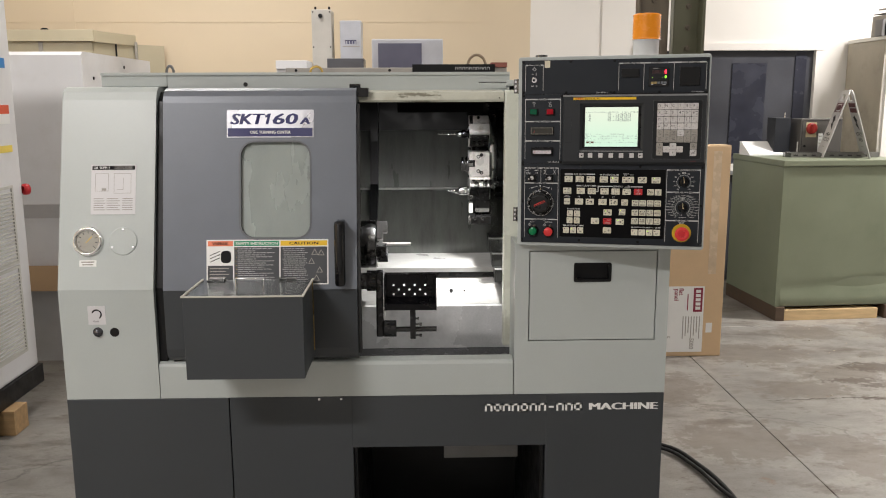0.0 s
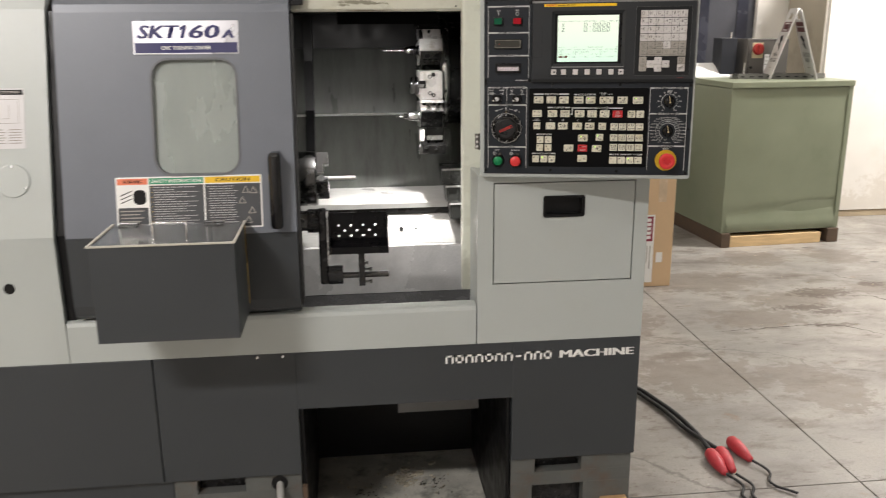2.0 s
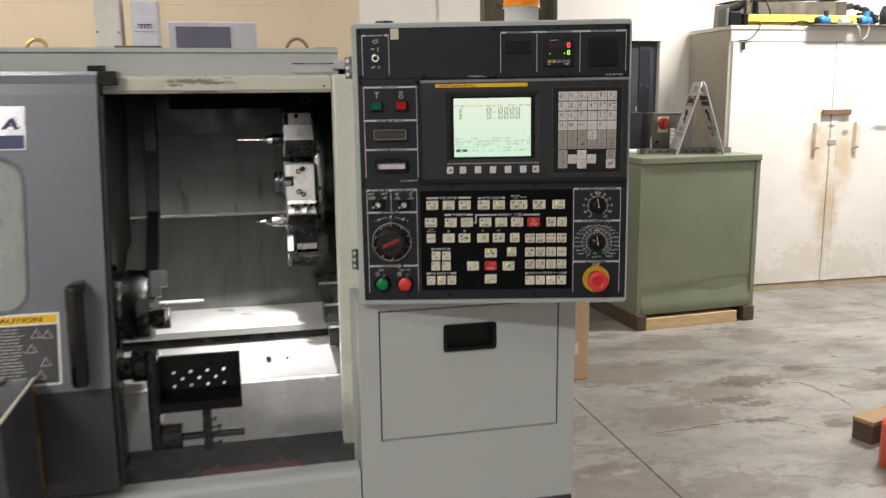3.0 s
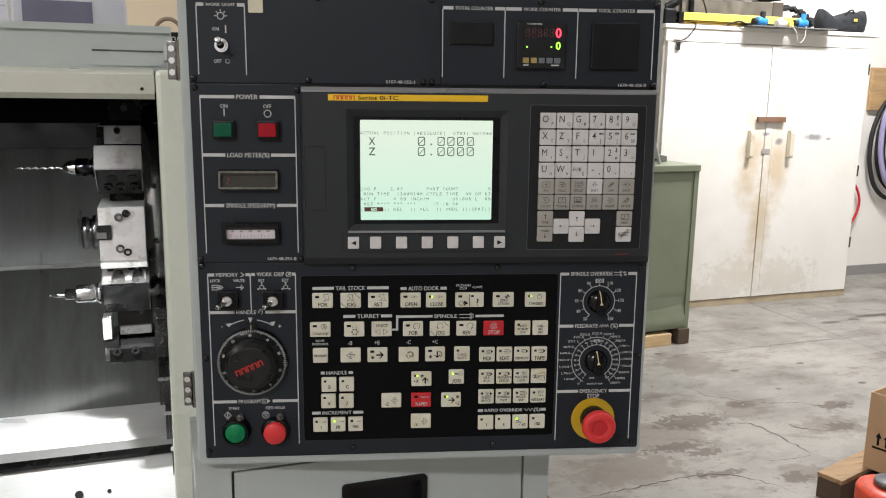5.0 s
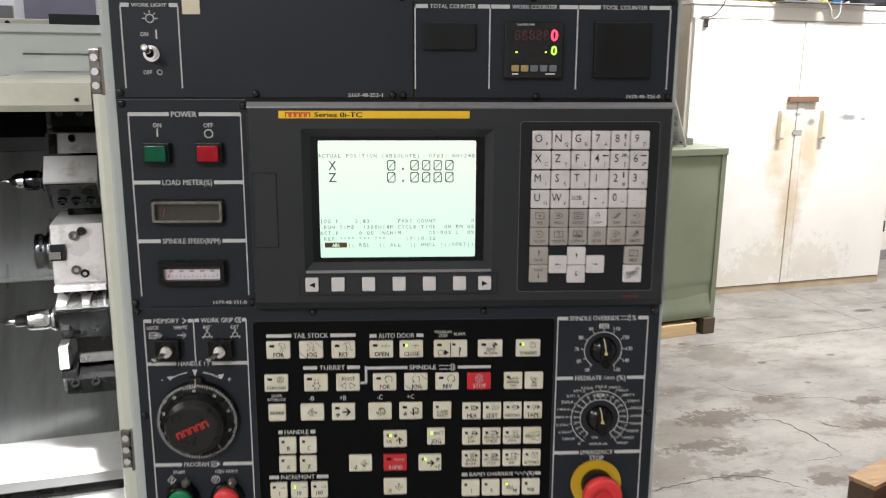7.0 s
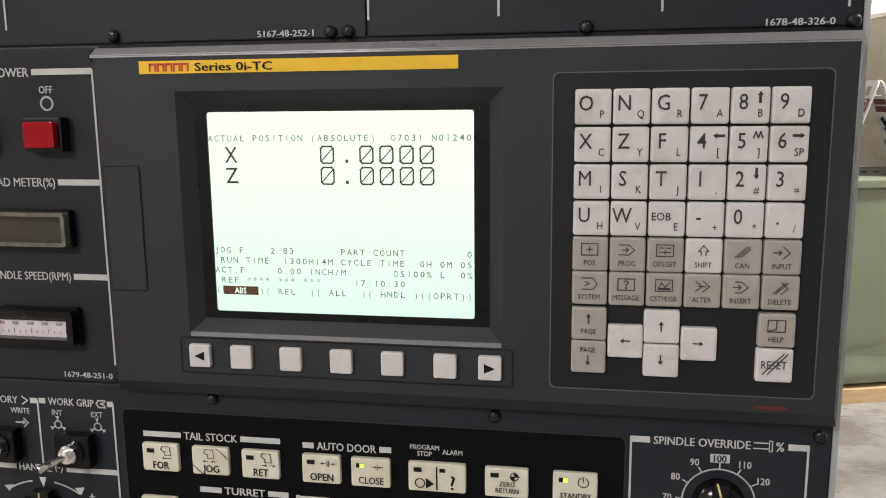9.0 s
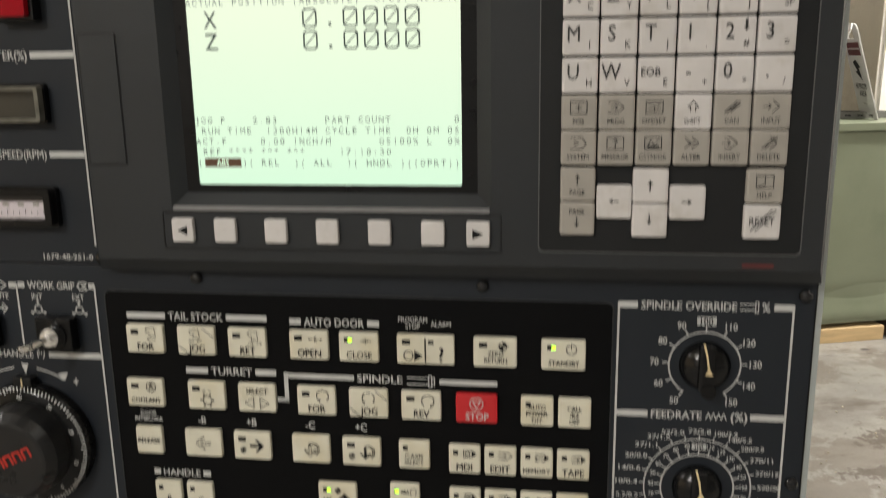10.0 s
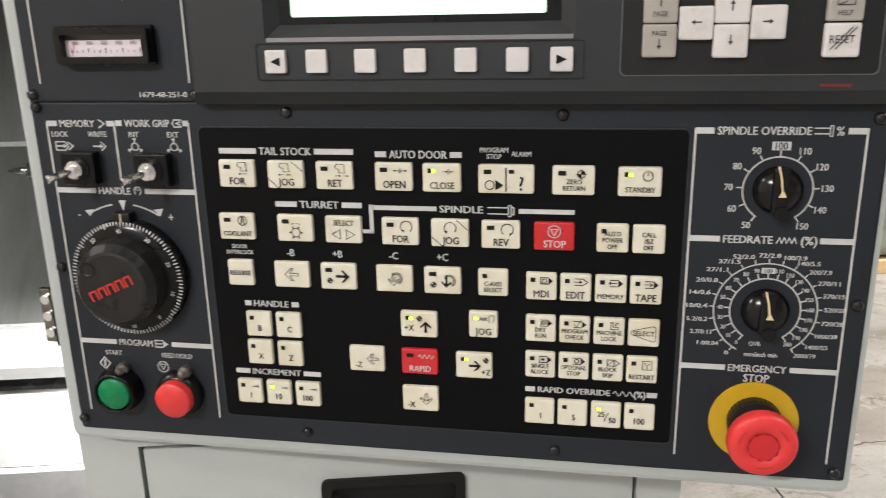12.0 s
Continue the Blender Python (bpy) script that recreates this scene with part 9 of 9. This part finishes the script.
part("end_cap", cuboid(1.0, 1.105, -0.056, -0.050, 0.05, 0.148, 0.002), MATS["dark_chassis_lid"], pn)
for i in range(9):
    part("slot", cuboid(0.70 + 0.03 * i, 0.715 + 0.03 * i, 0.03, 0.05, 0.176, 0.1885), BLACK, pn)
for x in (0.09, 0.17):
    part("bracket", cuboid(x, x + 0.035, -0.075, -0.0505, 0.03, 0.16, 0.003), BLACK if x > 0.1 else CH, pn)
lv = thing("yellow_bar", "long yellow bar lying across the cupboard top", "bar", m=CUP @ pose(0.06, 0.0, LH + 0.009))
part("bar", extrude([(0.0, 0.022), (0.0, 0.07), (0.04, 0.082), (0.06, 0.03)], 0.04, 1.13, "x", 0.003), YEL_PAINT, lv)
part("end_cap", cuboid(0.0, 0.045, 0.0, 0.06, 0.0, 0.08, 0.006), BLACK, lv)
part("end_cap", cuboid(1.125, 1.16, 0.0, 0.06, 0.0, 0.075, 0.006), BLACK, lv)
part("under_bar", cuboid(0.0, 0.62, 0.03, 0.07, 0.0, 0.02, 0.003), BRASS, lv)
for x in (0.76, 1.14):
    ft = thing("pipe_fitting", "blue plastic pipe fitting with a black collar", "pipe fitting", "pipe fittings", m=CUP @ pose(x, -0.05, LH + 0.009))
    part("fitting", turned([(0.020, 0.0), (0.034, 0.004), (0.034, 0.05), (0.027, 0.055), (0.030, 0.06), (0.030, 0.10), (0.018, 0.104)], (-0.055, 0, 0.034), (1, 0.15, 0), 18), BLUE, ft, smooth=True)
    part("collar", rod((-0.085, -0.004, 0.034), (-0.056, 0.0, 0.034), 0.022, segs=14), RUBBER, ft)
    part("branch", rod((0.01, 0.008, 0.06), (0.01, 0.008, 0.105), 0.02, segs=14), BLUE if x > 1 else RUBBER, ft)
wf = thing("valve_body", "white plastic valve body lying on the board", "valve", m=CUP @ pose(0.90, -0.04, LH + 0.009))
part("valve", join(rod((0, 0, 0.028), (0.09, 0.01, 0.028), 0.026, segs=14), rod((0.045, 0, 0.028), (0.045, 0, 0.07), 0.016, segs=12)), mat("white_valve_plastic", (0.6, 0.6, 0.58), 0.4), wf)
yf = thing("yellow_plug", "small yellow plastic plug with a grey cord", "plug", m=CUP @ pose(1.02, -0.03, LH + 0.009))
part("cap", cuboid(0.0, 0.09, -0.02, 0.03, 0.0, 0.045, 0.01), YEL_PAINT, yf)
part("cord", curve_mesh([(0.0, -0.03, 0.02), (0.02, -0.075, -0.04), (0.045, -0.08, -0.115), (0.09, -0.08, -0.09), (0.12, -0.06, 0.01)], 0.005), KEY_GREY, yf)
cn = thing("cable_chain", "dark heap of plastic cable chain links", "cable chain", m=CUP @ pose(1.25, 0.12, LH + 0.009))
CHAIN = [(-0.16, 0.15), (-0.12, 0.165), (-0.07, 0.155), (-0.02, 0.14), (0.03, 0.125), (0.07, 0.105), (0.10, 0.08), (0.11, 0.05), (0.09, 0.025), (0.05, 0.02), (0.0, 0.03), (-0.05, 0.05), (-0.09, 0.07), (-0.03, 0.09), (0.03, 0.07)]
for i, (x, z) in enumerate(CHAIN):
    part("link", cuboid(-0.022, 0.022, -0.03, 0.03, -0.016, 0.016, 0.005, 1), RUBBER, cn, m=pose(x, 0.015 * math.sin(i * 1.7), z, 0, 40 * math.sin(i * 1.1), 12 * math.sin(i)))
part("link_stack", cuboid(-0.12, 0.06, -0.02, 0.05, 0.0, 0.05, 0.01), RUBBER, cn)
cp = thing("cable_reel", "black cable and small reel heap on top", "cable reel", m=CUP @ pose(-0.015, 0.02, LH + 0.001))
part("reel", join(cuboid(-0.03, 0.07, 0.0, 0.10, 0, 0.11, 0.012), rod((0.0, 0.04, 0.12), (0.09, 0.02, 0.165), 0.028, segs=14)), BLACK, cp, smooth=False)
part("grey_box", cuboid(-0.055, -0.031, 0.02, 0.14, 0.0, 0.135, 0.004), mat("grey_board", (0.16, 0.155, 0.15), 0.6), cp)
part("grip", rod((0.07, 0.03, 0.05), (0.10, 0.02, 0.02), 0.018, segs=12), YEL_PAINT, cp)
part("wire", curve_mesh([(0.16, 0, 0.21), (0.24, -0.02, 0.20), (0.31, 0.0, 0.13), (0.33, 0.0, 0.06)], 0.006), RUBBER, cp)
part("wire", curve_mesh([(0.50, -0.02, 0.01), (0.58, -0.05, 0.035), (0.66, -0.06, 0.02), (0.72, -0.05, 0.05)], 0.006), RUBBER, cp)


def bag_mesh():
    """A slumped cloth bag: box section with pointed end corners and a sagging top."""
    bm = bmesh.new()
    nx, na = 26, 28
    rows = []
    for i in range(nx):
        s = i / (nx - 1)
        sag = 0.135 + 0.045 * abs(2 * s - 1) ** 3 + 0.03 * math.exp(-((s - 0.68) / 0.16) ** 2) - 0.03 * math.exp(-((s - 0.25) / 0.13) ** 2)
        ring = []
        for j in range(na):
            a = 2 * math.pi * j / na
            c, w = math.cos(a), math.sin(a)
            q = (abs(c) ** 3.2 + abs(w) ** 3.2) ** (-1 / 3.2)
            p = Vector((0.485 * s, 0.10 * c * q * (0.55 + 0.45 * math.sin(math.pi * s) ** 0.4), max(0.0, 0.5 * sag * (1 + w * q))))
            p += 0.012 * Vector((0, 1, 0.5)) * noise.noise(p * 22) + 0.006 * Vector((0.3, 1, 0.6)) * noise.noise(p * 55)
            p.z = max(0.0, p.z)
            ring.append(bm.verts.new(p))
        rows.append(ring)
    for r0, r1 in zip(rows, rows[1:]):
        for j in range(na):
            bm.faces.new((r0[j], r0[(j + 1) % na], r1[(j + 1) % na], r1[j]))
    bm.faces.new(list(reversed(rows[0])))
    bm.faces.new(rows[-1])
    bmesh.ops.recalc_face_normals(bm, faces=bm.faces)
    return bm


bg = thing("tool_bag", "black cloth tool bag lying on the cupboard", "tool bag", m=CUP @ pose(1.455, 0.12, LH + 0.001) @ Matrix.Diagonal((0.87, 1, 1, 1)))
part("bag", bag_mesh(), CLOTH, bg, smooth=True)
part("handle", curve_mesh([(0.22, -0.06, 0.13), (0.25, -0.08, 0.165), (0.29, -0.08, 0.168), (0.31, -0.07, 0.14)], 0.007), CLOTH, bg)
part("yellow_tag", cuboid(0.285, 0.325, -0.106, -0.103, 0.085, 0.105), YEL_PAINT, bg)
# hoses on the wall
hs = thing("hose_rack", "coiled black and violet hoses on a wooden wall board", "hose rack", m=pose(0.45, 0, 0))
part("board", cuboid(7.12, 7.62, WALL_Y - 0.04, WALL_Y - 0.002, 1.55, 1.93), WOOD, hs)
HOSES = ((0.42, 0.020, RUBBER), (0.38, 0.017, RUBBER), (0.35, 0.02, RUBBER), (0.46, 0.024, mat("violet_hose", (0.33, 0.30, 0.48), 0.4)), (0.40, 0.022, mat("violet_hose", (0.33, 0.30, 0.48), 0.4)), (0.33, 0.015, RUBBER))
for i, (r, w, mt) in enumerate(HOSES):
    part("hose", curve_mesh([(7.45 + 0.02 * i + r * 0.72 * math.cos(a), WALL_Y - 0.07 - 0.028 * i, 1.22 + 0.03 * i + r * 1.15 * math.sin(a)) for a in [2 * math.pi * j / 12 for j in range(12)]], w, close=True), mt, hs, smooth=True)
part("red_hose", curve_mesh([(7.0, WALL_Y - 0.03, 0.95), (7.1, WALL_Y - 0.06, 0.72), (7.02, WALL_Y - 0.06, 0.5), (6.95, WALL_Y - 0.04, 0.42)], 0.012), RED, hs)
part("socket_box", cuboid(6.98, 7.03, WALL_Y - 0.05, WALL_Y - 0.002, 1.1, 1.28), WHITE, hs)

# pallet with carton and jack
PAL = pose(3.975, 1.552, 0, 0, 0, 17)
PALLET_TOP = mat("worn_pallet_top", (0.36, 0.235, 0.125), 0.8, var=0.3, scale=7, bump=0.2, fine=90, stretch=(1, 7, 7), stain=(0.09, 0.06, 0.04), stain_amount=0.8, stain_scale=5)
pl = thing("pallet", "weathered timber pallet on the concrete floor", "pallet", m=PAL)
part("bearer", cuboid(0.0, 1.15, -0.105, 0.0, 0.0, 0.092, 0.005), WOOD_DARK, pl)
part("deck_board", cuboid(-0.003, 1.15, -0.108, 0.002, 0.0925, 0.113, 0.004), PALLET_TOP, pl, "split pale deck board")
for k in range(3):
    y1 = -0.155 - 0.21 * k
    part("bearer", cuboid(0.16, 1.15, y1 - 0.09, y1, 0.0, 0.085, 0.005), WOOD_DARK, pl)
    part("deck_board", cuboid(0.14 if k else 0.10, 1.15, y1 - 0.10, y1, 0.0855, 0.104, 0.004), WOOD_DARK if k else PALLET_TOP, pl)
ct = thing("carton_box", "open brown cardboard carton standing on a pallet", "carton", m=PAL @ pose(0.205, -0.083, 0.114))
CL, CD, CHH = 0.55, 0.50, 0.337
part("left_side", cuboid(0.0, 0.006, -CD, 0.0, 0, CHH, 0.001), CARD, ct)
part("right_side", cuboid(CL - 0.006, CL, -CD, 0.0, 0, CHH, 0.001), CARD, ct)
part("back_side", cuboid(0.006, CL - 0.006, -0.006, 0.0, 0, CHH, 0.001), CARD, ct)
part("front_side", cuboid(0.006, CL - 0.006, -CD, -CD + 0.006, 0, CHH, 0.001), CARD, ct)
part("bottom", cuboid(0.006, CL - 0.006, -CD + 0.006, -0.006, 0, 0.006), CARD, ct)
part("tape_crease", cuboid(-0.0012, -0.0002, -CD, 0.0, 0.192, 0.195), mat("crease_card", (0.5, 0.35, 0.2), 0.7), ct)
for y in (-0.052, -0.086):
    part("arrow_print", cuboid(-0.0012, -0.0002, y - 0.005, y + 0.005, 0.115, 0.150), INK, ct)
    part("arrow_print", extrude([(y - 0.013, 0.148), (y + 0.013, 0.148), (y, 0.172)], -0.0012, -0.0002, "x"), INK, ct)
part("arrow_print", cuboid(-0.0012, -0.0002, -0.108, -0.030, 0.098, 0.107), INK, ct)


def crumpled():
    bm = bmesh.new()
    bmesh.ops.create_icosphere(bm, subdivisions=4, radius=1.0)
    for v in bm.verts:
        c = v.co.normalized()
        k = 1 + 0.35 * noise.noise(c * 2.3) + 0.16 * noise.noise(c * 6.0)
        v.co = Vector((0.16 * c.x * k, 0.13 * c.y * k, 0.12 * c.z * k))
    return bm


wr = thing("foam_wrap", "crumpled white foam wrap inside the open carton", "packing wrap", m=PAL @ pose(0.205, -0.083, 0.114) @ pose(0.24, -0.19, 0.235))
part("wrap", crumpled(), mat("white_foam_wrap", (0.78, 0.74, 0.76), 0.6, var=0.05), wr, smooth=True)
part("wrap_fold", crumpled(), MATS["white_foam_wrap"], wr, smooth=True, m=pose(0.06, -0.16, -0.06, 0, 30, 70))
jk = thing("bottle_jack", "orange-red jack drum with a dark steel cap", "jack", m=pose(4.0, 1.215, 0.0))
part("body", turned([(0.118, 0.0), (0.122, 0.006), (0.122, 0.186), (0.116, 0.198), (0.085, 0.206), (0.06, 0.207), (0.0, 0.207)], (0, 0, 0), (0, 0, 1), 44), mat("scuffed_orange_paint", (0.68, 0.075, 0.035), 0.4, var=0.1, stain=(0.05, 0.03, 0.03), stain_amount=0.8, stain_scale=18), jk, smooth=True)
part("cap", turned([(0.055, 0.2075), (0.062, 0.214), (0.062, 0.226), (0.058, 0.231), (0.0, 0.231)], (0, 0, 0), (0, 0, 1), 36), mat("dull_cap_steel", (0.16, 0.155, 0.16), 0.45, metal=0.3), jk, "dark steel disc cap", True)
part("cap_hole", rod((-0.005, 0.0, 0.2312), (-0.005, 0.0, 0.2316), 0.010, segs=16), BLACK, jk)
part("carry_handle", curve_mesh([(0.02, -0.125, 0.165), (0.05, -0.135, 0.15), (0.07, -0.135, 0.10), (0.06, -0.122, 0.06)], 0.006), CHROME, jk, smooth=True)

# power lead with three red connectors on the floor
pc = thing("power_lead", "black power cable ending in three red connectors", "cable")
part("cable", curve_mesh([(1.75, 1.30, 0.02), (2.28, 1.22, 0.016), (2.385, 0.99, 0.016), (2.425, 0.74, 0.016), (2.42, 0.56, 0.02)], 0.010), RUBBER, pc, smooth=True)
part("cable", curve_mesh([(1.75, 1.26, 0.02), (2.26, 1.19, 0.016), (2.36, 0.98, 0.016), (2.40, 0.75, 0.016), (2.45, 0.57, 0.02)], 0.009), RUBBER, pc, smooth=True)
for (x0, y0), (x1, y1) in (((2.405, 0.545), (2.405, 0.385)), ((2.450, 0.555), (2.440, 0.380)), ((2.525, 0.625), (2.545, 0.465))):
    w = Vector((x1 - x0, y1 - y0, -0.012))
    part("connector", turned([(0.010, 0.0), (0.023, 0.018), (0.027, 0.045), (0.024, 0.09), (0.012, 0.150), (0.0, 0.155)], (x0, y0, 0.028), w, 20), mat("worn_red_rubber", (0.42, 0.035, 0.045), 0.5, var=0.25, scale=30), pc, "worn red rubber connector", True)
    part("wire", curve_mesh([(x1, y1, 0.02), (x1 + 0.03, y1 - 0.07, 0.012), (x1 + 0.0, y1 - 0.14, 0.01), (x1 + 0.06, y1 - 0.22, 0.01)], 0.005), RUBBER, pc)

# swarf and grit swept under the lathe
rng = random.Random(7)
grit = bmesh.new()
for i in range(345):
    x, y = (rng.gauss(1.22, 0.13), 0.10 + abs(rng.gauss(0, 0.24))) if i < 200 else (rng.gauss(1.235, 0.028), rng.gauss(0.545, 0.03)) if i < 300 else (rng.gauss(3.75, 0.35), rng.gauss(2.6, 0.5))
    x, y = (min(1.49, max(0.93, x)), min(0.70, y)) if i < 300 else (x, y)
    s, a = rng.uniform(0.002, 0.007) * (2.2 if i % 23 == 0 or 270 < i < 300 else 1), rng.uniform(0, 6.28)
    base = 0.0045 if i < 300 else 0.0005
    vs = [grit.verts.new((x + s * math.cos(a + q), y + s * 0.7 * math.sin(a + q), z)) for z in (base, base + s * 0.6) for q in (0, 1.7, 3.2, 4.6)]
    grit.faces.new(vs[4:])
    for q in range(4):
        grit.faces.new((vs[q], vs[(q + 1) % 4], vs[4 + (q + 1) % 4], vs[4 + q]))
tagged(part("floor_grit", grit, mat("pale_swarf", (0.42, 0.38, 0.30), 0.6, var=0.3, scale=40)), "pale swarf and grit scattered on the concrete floor", "grit", kind="stuff")

chips = bmesh.new()
for i in range(150):
    cx, cy = ((1.11, 0.44), (1.33, 0.47), (1.20, 0.30), (1.38, 0.28))[i % 4]
    x, y, s = rng.gauss(cx, 0.035), rng.gauss(cy, 0.03), rng.uniform(0.003, 0.010)
    d, e = Vector((rng.gauss(0, 1), rng.gauss(0, 1), rng.gauss(0, 0.3))).normalized() * s, Vector((rng.gauss(0, 1), rng.gauss(0, 1), 0.4)).normalized() * s * 0.4
    p = Vector((x, y, 0.006 + s * 0.5))
    vs = [chips.verts.new(p + k) for k in (d, e, -d, -e, Vector((0, 0, s * 0.35)))]
    for a, b in ((0, 1), (1, 2), (2, 3), (3, 0)):
        chips.faces.new((vs[a], vs[b], vs[4]))
tagged(part("dark_swarf", chips, mat("oily_dark_chips", (0.03, 0.03, 0.026), 0.3, metal=0.4, var=0.4, scale=60)), "dark oily steel chips lying in the chip pan", "swarf", kind="stuff")

# timber packers under the lathe's feet
for x, w, d, h in ((0.9065, 0.0075, 0.019, 0.31), (1.844, 0.041, 0.040, 0.205)):
    pk = thing("timber_packer", "short raw pine packer beside a machine foot", "timber", "timber packers", m=pose(x, 0.0 if d < 0.03 else -0.03, 0))
    part("timber", cuboid(-w, w, 0.0, d, 0.0, h, 0.002), WOOD_DARK if d < 0.03 else WOOD, pk)

# cracks in the slab: ragged dark grooves filled with dirt
def crack_mesh(pts, width, seed):
    rng = random.Random(seed)
    line = []
    for (x0, y0), (x1, y1) in zip(pts, pts[1:]):
        n = max(2, int(math.hypot(x1 - x0, y1 - y0) / 0.022))
        line += [(x0 + (x1 - x0) * i / n, y0 + (y1 - y0) * i / n) for i in range(n)]
    line.append(pts[-1])
    left, right = [], []
    for i, (x, y) in enumerate(line):
        (xa, ya), (xb, yb) = line[max(0, i - 1)], line[min(len(line) - 1, i + 1)]
        d = max(1e-6, math.hypot(xb - xa, yb - ya))
        nx, ny = -(yb - ya) / d, (xb - xa) / d
        off = rng.gauss(0, 0.006)
        taper = min(1.0, 0.15 + 4.0 * min(i, len(line) - 1 - i) / len(line))
        a, c = width * taper * rng.uniform(0.1, 0.85), width * taper * rng.uniform(0.1, 0.85)
        left.append((x + nx * (off + a), y + ny * (off + a), 0.0006))
        right.append((x + nx * (off - c), y + ny * (off - c), 0.0006))
    me = bpy.data.meshes.new("crack")
    n = len(line)
    me.from_pydata(left + right, [], [(i, n + i, n + i + 1, i + 1) for i in range(n - 1)])
    return me


CRACK = mat("dirt_in_crack", (0.075, 0.06, 0.05), 0.8, var=0.4, scale=30, bump=0.2)
CRACKS = (([(4.23, 2.86), (4.26, 2.69), (4.4, 2.57), (4.52, 2.49), (4.72, 2.45), (4.81, 2.29), (4.89, 2.19)], 0.006),
          ([(4.07, 2.32), (4.23, 2.3), (4.26, 2.18), (4.27, 2.04), (4.26, 1.88)], 0.009), ([(4.26, 1.88), (4.13, 1.88), (4.02, 1.89)], 0.004),
          ([(3.0, 1.83), (3.27, 1.85), (3.64, 1.87), (3.75, 1.83), (3.86, 1.72), (3.92, 1.6)], 0.007), ([(4.42, 2.25), (4.43, 2.17), (4.53, 2.1)], 0.008),
          ([(5.04, 3.362), (5.45, 3.365), (5.9, 3.36)], 0.004), ([(6.4, 3.86), (6.7, 3.72), (7.0, 3.60)], 0.010), ([(6.6, 3.98), (6.85, 3.85), (7.1, 3.75)], 0.006))
for i, (pts, width) in enumerate(CRACKS):
    part("crack", crack_mesh(pts, width, 40 + i), CRACK, floor)

# floor slabs between the saw-cut joints
XS = [LEFT_X - 0.2, -3.2, -0.15, 2.88, 5.92, RIGHT_X + 0.2]
YS = [REAR_Y - 0.2, -2.75, 0.305, 3.36, WALL_Y + 0.2]
for x0, x1 in zip(XS, XS[1:]):
    for y0, y1 in zip(YS, YS[1:]):
        part("slab", cuboid(x0 + 0.0025, x1 - 0.0025, y0 + 0.0025, y1 - 0.0025, -0.0118, 0.0, 0.0015, 1), CONCRETE, floor)
